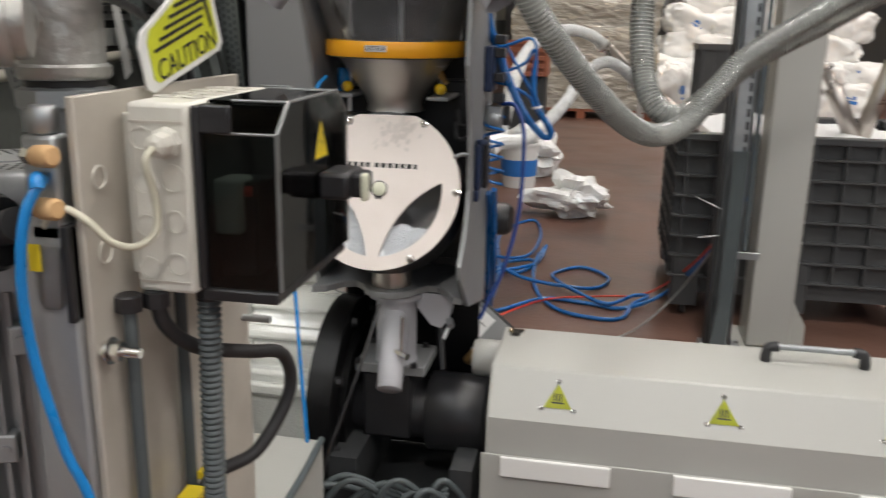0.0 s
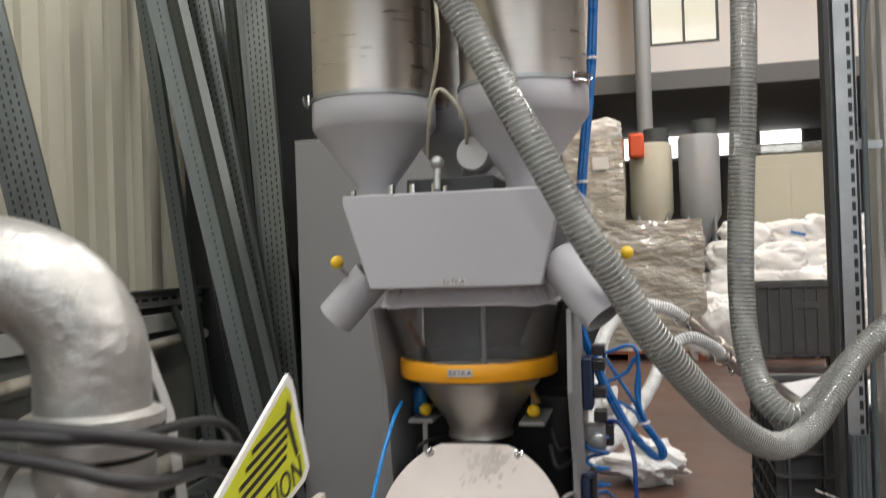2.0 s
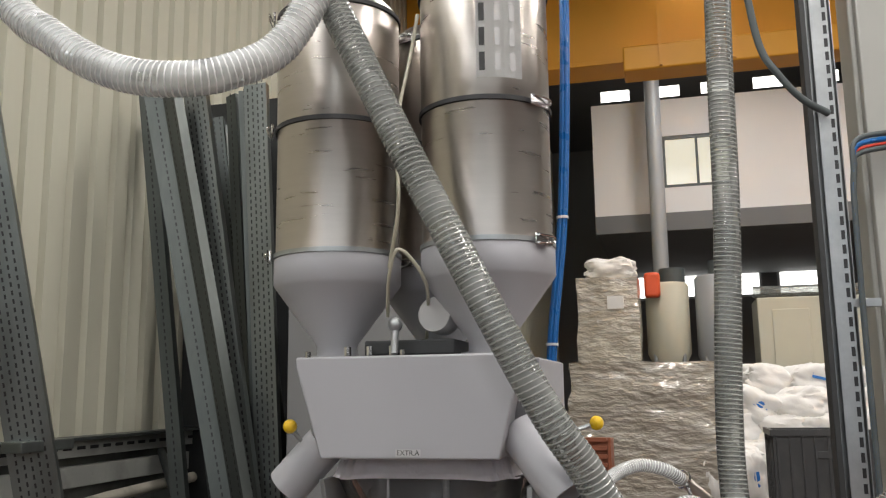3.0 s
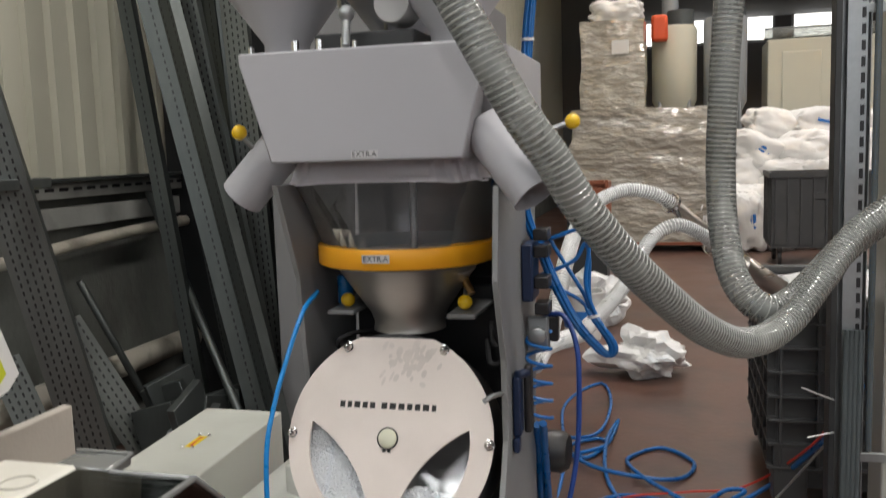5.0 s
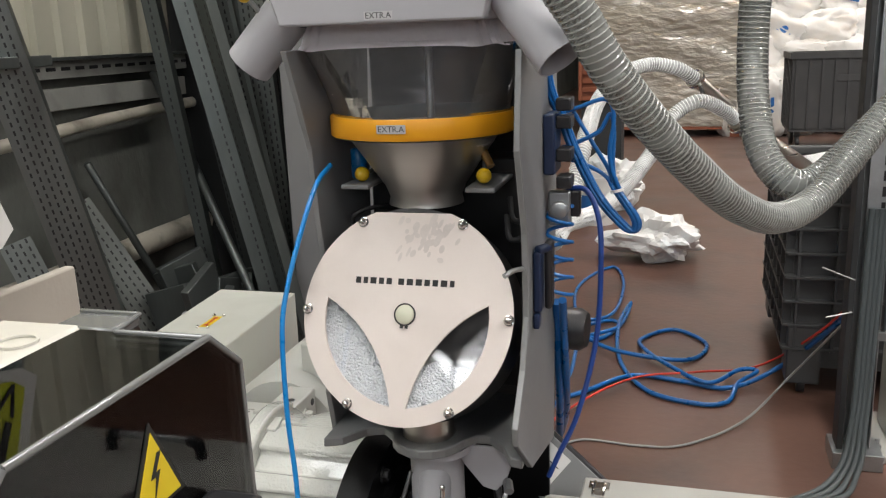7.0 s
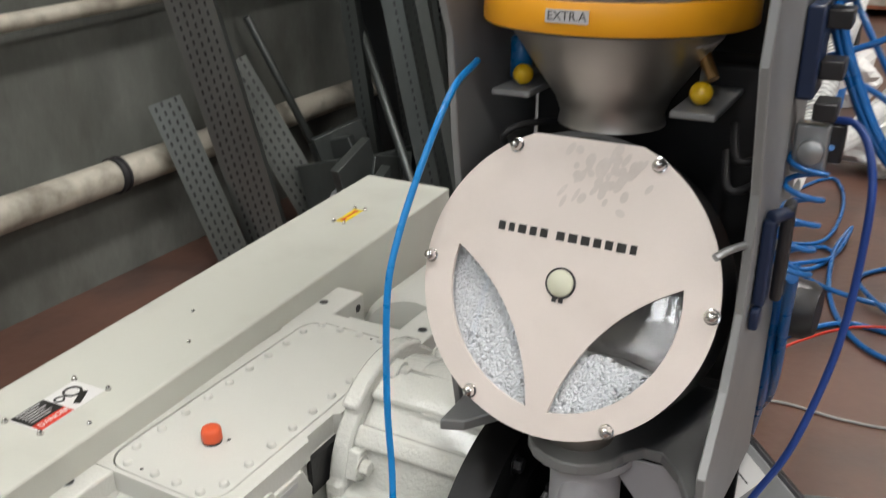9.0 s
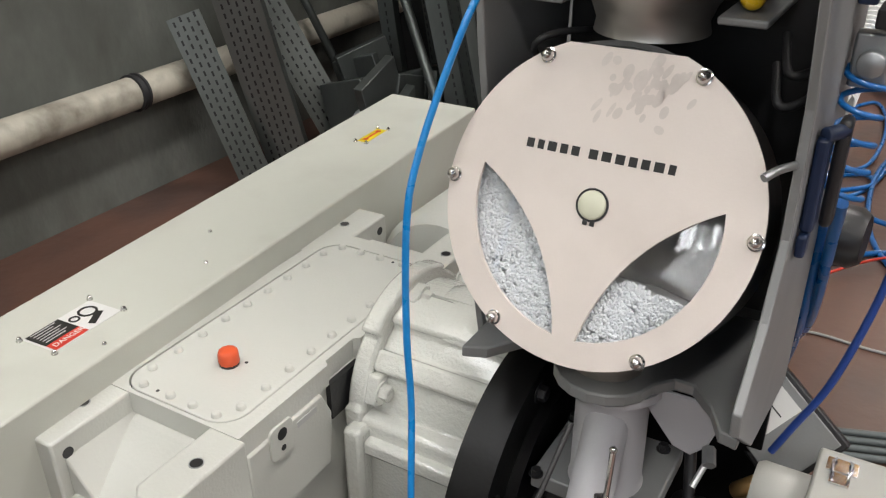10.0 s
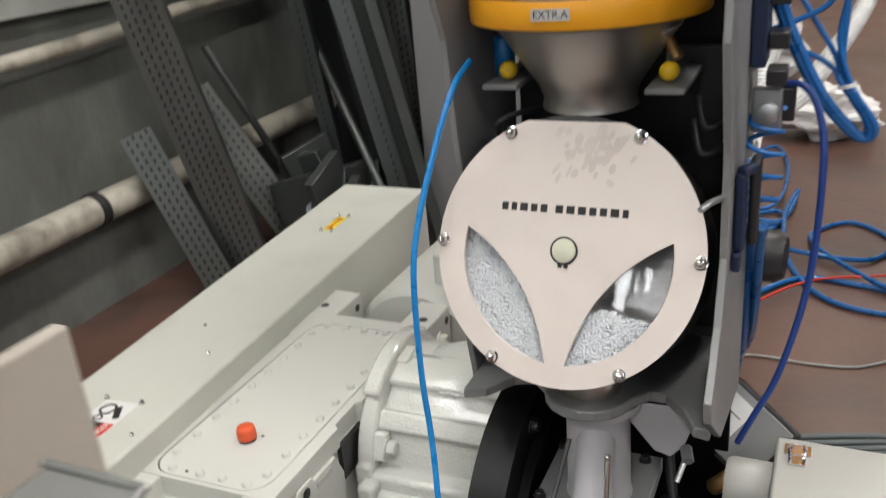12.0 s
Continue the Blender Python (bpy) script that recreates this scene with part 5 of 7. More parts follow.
solid("air_hose", tube([(-0.745, 2.22, 1.235), (-0.742, 2.14, 1.21), (-0.757, 2.09, 1.13), (-0.771, 2.04, 1.03), (-0.773, 2.01, 0.95), (-0.766, 1.99, 0.80), (-0.752, 1.975, 0.68), (-0.728, 1.93, 0.54), (-0.69, 1.87, 0.30), (-0.67, 1.85, 0.0)], 0.005, 10, 10), M_BRIGHTBLUE, "bright blue air hose hanging in front of the gearbox", "hose")
solid("sensor_wire", tube([(-0.56, 2.08, 0.66), (-0.577, 1.95, 0.537), (-0.62, 1.92, 0.40), (-0.66, 1.90, 0.27), (-0.70, 1.88, 0.06)], 0.004, 8, 8), M_RUBBER, "black sensor wire beside the flange", "cable")

# tilted terminal panel beside the throat
tp = thing("terminal_panel", (-0.34, 2.48, 0.07), "grey tilted terminal box with a printed sheet", "terminal box")
tpm = pose(-0.345, 2.50, 0.455, 62, 0, 0) @ pose(0, 0, 0, 0, 0, -38)
part("box", box(-0.10, 0.10, -0.075, 0.075, -0.03, 0.0, 0.004, 2, tpm), M_BLACK, tp)
part("face", box(-0.09, 0.09, -0.065, 0.065, 0.001, 0.005, 0.002, 2, tpm), M_PLATE, tp)
pp = part("printed_sheet", box(-0.08, 0.01, -0.05, 0.05, 0.0055, 0.0062, 0, 2, tpm), M_PAPER, tp)
for k in range(2, 4):
    part("print_bar", box(-0.07, -0.01 + 0.01 * (k % 2), -0.04 + 0.018 * k, -0.0375 + 0.018 * k, 0.0064, 0.0068, 0, 2, tpm), M_INK, pp)
part("stand", box(-0.36, -0.33, 2.49, 2.53, 0.06, 0.44), M_BLACK, tp)
part("brass_fitting", rod((-0.366, 2.34, 0.415), (-0.334, 2.33, 0.455), 0.016, 14, 0.003), M_BRASS, tp)

# ---- control panel with box, hood and sign ----
cp = thing("control_panel", (-0.5, 1.0, 0.0), "beige sheet panel carrying a junction box and smoked hood", "control panel")
part("panel_sheet", box(-0.556, -0.546, 0.81, 1.222, 0.30, 1.305, 0.002), M_PANEL, cp)
part("support", join(box(-0.62, -0.557, 0.80, 0.87, 0.0, 1.17, 0.004), box(-0.62, -0.557, 1.12, 1.19, 0.0, 1.17, 0.004), box(-0.70, -0.45, 0.78, 1.25, 0.0, 0.02, 0.003)), M_MOTOR, cp)
jb = part("junction_box", box(-0.528, -0.456, 0.878, 1.12, 1.075, 1.295, 0.006), M_BOX, cp, "off-white plastic junction box with knockouts")
part("mounting_pad", box(-0.546, -0.528, 0.90, 1.10, 1.09, 1.28, 0.002), M_BOX, cp)


def knockout(r):
    return finish(lathe([(r * 0.86, 0), (r, 0), (r, 0.0016), (r * 0.86, 0.0016)], None, 24, True), M_BOX, "knockout")


ko, kos = knockout(0.0135), knockout(0.0165)
for k in range(4):
    for j in range(2):
        if not (k == 3 and j == 1):
            piece("knockout", kos if (k == 2 and j) else ko, jb, pose(-0.511 + 0.035 * j, 0.8775, 1.105 + 0.050 * k + 0.006 * j, 90))
for k in range(4):
    for j in range(2):
        piece("knockout", ko, jb, pose(-0.511 + 0.035 * j, 0.94 + 0.045 * k, 1.2955))
for k in range(2):
    piece("knockout", ko, cp, pose(-0.5455, 0.845, 1.13 + 0.085 * k, 0, 90))
part("lid_line", box(-0.524, -0.460, 0.8765, 0.878, 1.272, 1.275), M_PANEL, jb)
part("lid_line", box(-0.524, -0.460, 0.8765, 0.878, 1.087, 1.090), M_PANEL, jb)
pg = part("cable_gland", lathe([(0, 0), (0.016, 0), (0.018, 0.004), (0.018, 0.012), (0.014, 0.014), (0.013, 0.03), (0.006, 0.034), (0, 0.034)], along((-0.478, 0.878, 1.252), (-0.478, 0.70, 1.247)), 8), M_BOX, jb)
part("cream_cable", tube([(-0.478, 0.845, 1.250), (-0.483, 0.835, 1.235), (-0.480, 0.845, 1.195), (-0.482, 0.845, 1.158), (-0.499, 0.83, 1.143), (-0.515, 0.81, 1.152), (-0.533, 0.80, 1.175), (-0.560, 0.80, 1.188), (-0.582, 0.80, 1.176), (-0.59, 0.81, 1.15)], 0.0042, 10, 8), M_CABLE, cp)
HOOD = [(0.893, 1.082), (0.893, 1.262), (0.930, 1.295), (1.107, 1.295), (1.143, 1.265), (1.146, 1.082)]
for (ya, za), (yb, zb) in zip(HOOD, HOOD[1:]):
    n_y, n_z = (za - zb) * 0.0025 / math.hypot(yb - ya, zb - za), (yb - ya) * 0.0025 / math.hypot(yb - ya, zb - za)
    part("hood_pane", prism([(ya, za), (yb, zb), (yb - n_y, zb - n_z), (ya - n_y, za - n_z)], -0.4535, -0.3585, "x"), M_SMOKE, cp, "smoked clear plastic hood sheet")
hc = part("hood_pane", prism(HOOD, -0.358, -0.3555, "x"), M_SMOKE, cp, "smoked clear plastic hood sheet")
part("hood_base", join(box(-0.455, -0.446, 0.886, 1.130, 1.081, 1.292, 0.002), box(-0.455, -0.36, 0.889, 1.145, 1.066, 1.081, 0.003)), M_BLACK, cp, "black hood base")
part("hood_clip", box(-0.4455, -0.408, 0.884, 0.8925, 1.262, 1.294, 0.003), M_BLACK, cp, "glossy black hood clip")
part("hood_ledge", box(-0.480, -0.432, 1.112, 1.143, 1.286, 1.2945, 0.002), M_EDGE, cp, "dark hood ledge beside the box")
for (ya, za), (yb, zb) in zip(HOOD, HOOD[1:]):
    part("hood_edge", rod((-0.357, ya, za), (-0.357, yb, zb), 0.0026, 10), M_EDGE, hc, "glossy moulded edge")
for ya, za in HOOD[1:5]:
    part("hood_edge", rod((-0.425, ya, za), (-0.357, ya, za), 0.0019, 10), M_EDGE, hc, "glossy moulded edge")
for a, b in (((-0.425, 1.107, 1.295), (-0.432, 1.143, 1.295)), ((-0.432, 1.143, 1.295), (-0.48, 1.143, 1.295))):
    part("hood_edge", rod(a, b, 0.0019, 10), M_EDGE, hc, "glossy moulded edge")
for a, b, c_, mt in ((-0.45, 0.93, 1.20, M_BLACK), (-0.44, 1.0, 1.18, M_DARKFILL)):
    part("contactor", box(a, a + 0.05, b, b + 0.06, 1.085, c_, 0.004), mt, cp)
sw = part("switch_body", box(-0.447, -0.415, 0.915, 0.96, 1.14, 1.205, 0.004), M_BOX, cp)
part("red_button", rod((-0.414, 0.935, 1.19), (-0.404, 0.935, 1.19), 0.008, 14), M_RED, sw)
part("plug", join(box(-0.3555, -0.315, 1.02, 1.09, 1.165, 1.20, 0.006), box(-0.316, -0.300, 1.03, 1.08, 1.168, 1.197, 0.004)), M_BLACK, cp, "black side plug with cream clip")
part("clip", box(-0.302, -0.293, 1.025, 1.04, 1.165, 1.20, 0.003), M_CREAM, cp)
bk = part("warning_triangle", prism([(1.006, 1.215), (1.062, 1.215), (1.034, 1.270)], -0.3553, -0.3546, "x"), M_INK, hc, "black-edged yellow electric shock triangle")
yt = part("triangle_field", prism([(1.011, 1.2178), (1.057, 1.2178), (1.034, 1.2635)], -0.3545, -0.3541, "x"), M_LABELY, bk)
part("flash", prism([(1.037, 1.250), (1.029, 1.236), (1.034, 1.236), (1.030, 1.221), (1.0385, 1.239), (1.034, 1.2385), (1.041, 1.250)], -0.3540, -0.3536, "x"), M_INK, yt)
part("indicator_lamp", ball((-0.40, 1.01, 1.245), 0.004, 8), glow("amber_indicator", (1.0, 0.35, 0.03), 3.0), cp, "small amber indicator")
# conduits below the box
for x, y, r in ((-0.532, 0.862, 0.008), (-0.534, 0.985, 0.008)):
    part("conduit", tube([(x, y, 1.075), (x, y, 0.8), (x - 0.004, y + 0.01, 0.4), (x, y + 0.02, 0.05)], r, 12, 4), M_DARKGREY, cp)
part("ribbed_conduit", spiral_hose([(-0.463, 0.925, 1.07), (-0.465, 0.92, 0.9), (-0.47, 0.915, 0.6), (-0.48, 0.91, 0.3), (-0.50, 0.90, 0.04)], 0.012, 0.008, 0.14, 12), M_DARKGREY, cp)
part("black_conduit", tube([(-0.51, 0.885, 1.075), (-0.507, 0.895, 1.03), (-0.49, 0.94, 0.985), (-0.455, 1.01, 0.955), (-0.43, 1.07, 0.93), (-0.425, 1.08, 0.87), (-0.455, 1.03, 0.80), (-0.50, 0.98, 0.78), (-0.53, 0.95, 0.72)], 0.0095, 12, 8), M_RUBBER, cp)
for x, y in ((-0.532, 0.862), (-0.534, 0.985), (-0.463, 0.925), (-0.51, 0.885)):
    part("gland", lathe([(0, 0), (0.016, 0), (0.016, 0.018), (0.013, 0.02), (0, 0.02)], pose(x, y, 1.056), 8), M_BLACK, cp)
sb = part("standoff_bolt", join(rod((-0.60, 0.825, 1.02), (-0.50, 0.825, 1.02), 0.006, 12), lathe([(0, 0), (0.012, 0), (0.012, 0.01), (0, 0.01)], along((-0.61, 0.825, 1.02), (0, 0.825, 1.02)), 6), lathe([(0, 0), (0.012, 0), (0.012, 0.009), (0, 0.009)], along((-0.545, 0.825, 1.02), (0, 0.825, 1.02)), 6), lathe([(0, 0), (0.016, 0), (0.016, 0.002), (0, 0.002)], along((-0.537, 0.825, 1.02), (0, 0.825, 1.02)), 16), lathe([(0, 0), (0.012, 0), (0.012, 0.009), (0, 0.009)], along((-0.532, 0.825, 1.02), (0, 0.825, 1.02)), 6)), M_CHROME, cp, "long zinc-plated standoff bolt with nuts")
part("standoff_bolt", rod((-0.546, 1.20, 0.93), (-0.50, 1.20, 0.93), 0.006, 10), M_ZINC, cp)
for k, (y, z) in enumerate(((0.925, 0.77), (0.985, 0.775))):
    part("cable_marker", box(-0.526, -0.50, y, y + 0.035, z - 0.006, z + 0.006, 0.001), M_LABELY, cp)
# caution sign leaning on top
SG = [(0.958, 1.297), (1.138, 1.341), (1.151, 1.352), (1.114, 1.448), (1.102, 1.457), (0.937, 1.368), (0.930, 1.352), (0.945, 1.302)]
sg = thing("caution_sign", (-0.535, 1.04, 1.296), "yellow and black caution sign with white edge, standing on the box", "sign")
part("board", prism(SG, -0.539, -0.535, "x", 0.0008), M_PAPER, sg)
cen = Vector((1.045, 1.378))
yl = part("yellow_field", prism([tuple(cen + (Vector(p) - cen) * 0.86) for p in SG], -0.5345, -0.534, "x"), M_SIGN, sg)
ang = math.degrees(math.atan2(0.047, 0.185))
tm = Matrix.Translation((-0.5335, 1.047, 1.340)) @ Matrix(((0, 0, 1), (1, 0, 0), (0, 1, 0))).to_4x4() @ pose(0, 0, 0, 0, 0, ang)
words("CAUTION", 0.036, tm, yl, M_INK)
for k in range(5):
    part("text_bar", box(-0.082 + 0.016 * k, 0.050 + 0.004 * k, 0.024 + 0.0095 * k, 0.0285 + 0.0095 * k, -0.0002, 0.0002, 0, 2, tm), M_INK, yl)
part("pictogram", prism([(1.088, 1.415), (1.112, 1.372), (1.118, 1.376), (1.100, 1.412), (1.104, 1.425), (1.094, 1.432)], -0.5336, -0.5332, "x"), M_INK, yl)
# regulator group at the panel's edge
rg = thing("filter_regulator", (-0.59, 0.81, 1.0), "small pneumatic filter regulator with bronze silencers", "regulator")
part("body", join(box(-0.605, -0.565, 0.80, 0.83, 1.15, 1.265, 0.005), rod((-0.585, 0.815, 1.265), (-0.585, 0.815, 1.295), 0.016, 14, 0.003)), M_ZINC, rg)
for z in (1.243, 1.187):
    part("silencer", lathe([(0, 0), (0.009, 0), (0.012, 0.003), (0.012, 0.026), (0.009, 0.03), (0, 0.03)], along((-0.588, 0.80, z), (-0.548, 0.785, z + 0.003)), 14), M_TAN, rg, "bronze silencer")
    part("nipple", rod((-0.60, 0.805, z), (-0.588, 0.80, z), 0.011, 8), M_CHROME, rg)
part("bowl", lathe([(0, 0), (0.014, 0), (0.018, 0.008), (0.019, 0.07), (0, 0.07)], pose(-0.585, 0.808, 1.075), 18), M_CLEAR, rg, "clear filter bowl")
part("bowl_label", box(-0.600, -0.586, 0.7875, 0.789, 1.12, 1.150), M_LABELY, rg)
part("bracket", box(-0.566, -0.557, 0.795, 0.835, 1.06, 1.17, 0.002), M_BLACK, rg)
part("blue_elbow", tube([(-0.585, 0.80, 1.216), (-0.578, 0.785, 1.222), (-0.575, 0.78, 1.212)], 0.008, 10, 6), M_BRIGHTBLUE, rg)
part("blue_hose", tube([(-0.572, 0.785, 1.222), (-0.585, 0.772, 1.19), (-0.592, 0.765, 1.14), (-0.594, 0.765, 1.08), (-0.588, 0.768, 1.01), (-0.567, 0.77, 0.92), (-0.54, 0.78, 0.80), (-0.53, 0.79, 0.4), (-0.55, 0.79, 0.03)], 0.0058, 12, 8), M_BRIGHTBLUE, rg, "bright blue air hose")

# ---- motor, pipework and actuator ----
mo = thing("electric_motor", (-0.81, 1.02, 0.0), "upright silver-painted finned electric motor with fan cowl", "motor")
MX, MY = -0.795, 1.02
part("fan_cowl", lathe([(0, 1.196), (0.098, 1.196), (0.11, 1.19), (0.132, 1.12), (0.134, 1.05), (0.126, 1.05), (0.122, 1.12), (0, 1.18)], pose(MX, MY, 0), 44), M_MOTOR, mo)
gr = bmesh.new()
for rr_ in (0.05, 0.062, 0.074, 0.086):
    n = int(rr_ * 420)
    for k in range(n):
        a = 2 * math.pi * k / n
        w = box(-0.0035, 0.0035, -0.0028, 0.0028, 0, 0.0006, 0, 2, pose(MX + rr_ * math.cos(a), MY + rr_ * math.sin(a), 1.1962, 0, 0, math.degrees(a)))
        me = bpy.data.meshes.new("t")
        w.to_mesh(me)
        w.free()
        gr.from_mesh(me)
        bpy.data.meshes.remove(me)
tagged(part("grille_hole", gr, M_BLACK, mo), kind="stuff")
part("cowl_boss", lathe([(0, 1.196), (0.03, 1.196), (0.03, 1.198), (0, 1.198)], pose(MX, MY, 0), 24), M_MOTOR, mo)
part("body", lathe([(0, 0.66), (0.095, 0.66), (0.095, 1.05), (0, 1.05)], pose(MX, MY, 0), 32), M_MOTOR, mo)
fin = finish(box(0.092, 0.122, -0.002, 0.002, 0.68, 1.045), M_MOTOR, "fin")
for k in range(36):
    piece("fin", fin, mo, pose(MX, MY, 0, 0, 0, k * 10))
for ang_, z in ((-100, 0.96), (-70, 0.83), (-80, 0.96), (-55, 0.98), (-115, 0.80)):
    q = pose(MX, MY, z, 0, 0, ang_)
    part("boss", join(box(0.10, 0.126, -0.014, 0.014, -0.02, 0.02, 0.003, 2, q), lathe([(0, 0), (0.007, 0), (0.007, 0.004), (0, 0.004)], q @ pose(0.126, 0, 0, 0, 90), 12)), M_MOTOR, mo)
tbx = part("terminal_box", box(-1.02, -0.915, 0.93, 1.10, 0.80, 1.0, 0.008), M_MOTOR, mo)
for z in (0.86, 0.94):
    part("gland", lathe([(0, 0), (0.02, 0), (0.02, 0.006), (0.014, 0.008), (0.014, 0.014), (0, 0.014)], along((-0.965, 0.93, z), (-0.965, 0.8, z)), 16), M_ZINC, tbx)
part("lower_flange", lathe([(0, 0.56), (0.14, 0.56), (0.14, 0.60), (0.10, 0.66), (0, 0.66)], pose(MX, MY, 0), 36), M_MOTOR, mo)
part("pedestal", box(MX - 0.12, MX + 0.12, MY - 0.12, MY + 0.12, 0.0, 0.56, 0.01), M_MOTOR, mo)
bl = thing("side_blower", (-1.0, 0.92, 0.0), "silver ribbed cast side blower beside the motor", "blower")
part("housing", lathe([(0, 0.54), (0.20, 0.54), (0.21, 0.60), (0.18, 0.70), (0.10, 0.74), (0, 0.745)], pose(-1.0, 0.92, 0), 40), M_MOTOR, bl)
part("foot", box(-1.12, -0.88, 0.80, 1.04, 0.0, 0.54, 0.01), M_MOTOR, bl)
ribm = finish(prism([(0.07, 0.735), (0.10, 0.75), (0.18, 0.715), (0.215, 0.60), (0.20, 0.60), (0.175, 0.69)], -0.002, 0.002, "y"), M_MOTOR, "rib")
for k in range(40):
    piece("rib", ribm, bl, pose(-1.0, 0.92, 0, 0, 0, k * 9))
st = thing("intake_silencer", (-0.74, 0.86, 1.13), "black intake silencer cylinder with a band clamp", "silencer")
part("can", lathe([(0, 0), (0.030, 0), (0.033, 0.004), (0.033, 0.04), (0.043, 0.045), (0.043, 0.19), (0.040, 0.195), (0, 0.195)], along((-0.87, 0.845, 1.125), (-0.65, 0.855, 1.145)), 28), M_BLACK, st)
part("band_clamp", lathe([(0.0435, 0), (0.046, 0), (0.046, 0.014), (0.0435, 0.014)], along((-0.70, 0.853, 1.1405), (-0.65, 0.855, 1.145)), 28, True), M_CHROME, st)
part("outlet", rod((-0.687, 0.853, 1.143), (-0.64, 0.83, 1.16), 0.02, 14), M_RUBBER, st)

pi = thing("pipe_tee", (-0.70, 1.05, 1.2), "galvanised pipe tee and elbow with threaded unions", "pipe fitting")
PX, PY = -0.697, 1.06
BEND = Matrix.Translation((PX, PY, 0)) @ pose(0, 0, 0, 0, 0, 16) @ Matrix.Translation((-PX, -PY, 0))   # the branch turns to the south-west
part("tee", join(lathe([(0.05, 1.285), (0.058, 1.285), (0.062, 1.29), (0.062, 1.302), (0.056, 1.306), (0.056, 1.405), (0.05, 1.405)], pose(PX, PY, 0), 40, True), lathe([(0.0, 0), (0.046, 0), (0.046, 0.070), (0.054, 0.073), (0.054, 0.086), (0.046, 0.090), (0, 0.090)], BEND @ along((PX, PY, 1.352), (PX - 1, PY, 1.352)), 40)), M_GALV, pi)
part("union", lathe([(0, 1.215), (0.06, 1.215), (0.06, 1.245), (0.066, 1.25), (0.066, 1.272), (0.056, 1.276), (0, 1.276)], pose(PX, PY, 0), 8), M_ZINC, pi)
part("thread", lathe([(0, 1.272), (0.054, 1.272), (0.054, 1.288), (0, 1.288)], pose(PX, PY, 0), 32), M_BLACK, pi)
part("collar", lathe([(0, 1.41), (0.058, 1.41), (0.066, 1.414), (0.066, 1.428), (0.058, 1.432), (0.066, 1.437), (0.066, 1.447), (0.056, 1.452), (0, 1.452)], pose(PX, PY, 0), 40), M_GALV, pi)
el = [Vector((PX, PY, 1.44)), Vector((PX, PY, 1.47))] + [Vector((PX - 0.098 + 0.098 * math.cos(a), PY, 1.488 + 0.098 * math.sin(a))) for a in [radians(k * 9) for k in range(11)]] + [Vector((PX - 0.115, PY, 1.586))]
part("elbow", sweep([BEND @ q for q in el], 0.054, 36), M_GALV, pi, "galvanised elbow bend")
for k, r in enumerate((0.058, 0.060, 0.058)):
    part("elbow_ring", lathe([(0, 0), (r, 0), (r, 0.014), (0, 0.014)], BEND @ along((PX - 0.110 - 0.016 * k, PY, 1.586), (PX - 1, PY, 1.586)), 36), M_GALV, pi)
part("hex_union", lathe([(0, 0), (0.066, 0), (0.068, 0.004), (0.068, 0.036), (0.066, 0.04), (0, 0.04)], BEND @ along((PX - 0.154, PY, 1.586), (PX - 1, PY, 1.586)), 8), M_GALV, pi)
part("cast_diamond", prism([(PX - 0.014, 1.36), (PX, 1.335), (PX + 0.014, 1.36), (PX, 1.385)], PY - 0.060, PY - 0.055, "y", 0.001), M_GALV, pi)
part("riser", rod((PX, PY, -0.2185), (PX, PY, 1.215), 0.05, 28), M_DARKGREY, pi)
fd = thing("filter_drum", (-1.03, 1.06, 1.42), "large black round intake filter drum on the pipe", "filter")
FDM = BEND @ along((PX - 0.195, PY, 1.62), (PX - 1, PY, 1.62))
part("drum", lathe([(0, 0.012), (0.165, 0.012), (0.168, 0.02), (0.168, 0.26), (0.16, 0.275), (0, 0.275)], FDM, 48), M_BLACK, fd)
part("end_plate", lathe([(0, 0), (0.12, 0), (0.158, 0.006), (0.158, 0.0115), (0, 0.0115)], FDM, 48), M_BLACK, fd)
part("rim_band", lathe([(0.1685, 0.03), (0.173, 0.032), (0.173, 0.05), (0.1685, 0.052)], FDM, 48, True), M_RUBBER, fd)
ac = thing("valve_actuator", (-0.95, 1.03, 1.27), "white pneumatic valve actuator with a red end flange", "actuator")
AXM = along((-0.563, 0.784, 1.379), (-0.563 - 0.89, 0.784 - 0.46, 1.379))
part("neck", join(lathe([(0, 0.004), (0.034, 0.004), (0.036, 0.008), (0.036, 0.02), (0, 0.02)], AXM, 32), lathe([(0, 0.018), (0.041, 0.018), (0.043, 0.022), (0.043, 0.052), (0.038, 0.058), (0, 0.058)], AXM, 32)), M_GALV, ac)
part("red_flange", box(-0.028, 0.028, -0.046, 0.046, 0.058, 0.088, 0.009, 3, AXM), M_RED, ac, "red cast end flange")
part("actuator_body", box(-0.028, 0.028, -0.044, 0.044, 0.0885, 0.40, 0.006, 2, AXM), M_WHITECOVER, ac)
arb = bolt_mesh(0.006, 0.008, M_CHROME, "flange_screw")
for v in (-0.034, 0.034):
    piece("flange_screw", arb, ac, AXM @ pose(0.028, v * 0.85, 0.073, 0, 90))
for v, d_, r_ in ((0.019, 0.128, 0.0045), (-0.019, 0.128, 0.0055), (-0.004, 0.185, 0.014)):
    part("port", lathe([(0, 0), (r_, 0), (r_, 0.0012), (0, 0.0012)], AXM @ pose(0.0282, v, d_ - 0.02, 0, 90), 18), M_BLACK, ac)
part("rating_bar", box(0.0282, 0.0288, 0.026, 0.034, 0.145, 0.18, 0, 2, AXM), M_GREYLABEL, ac)
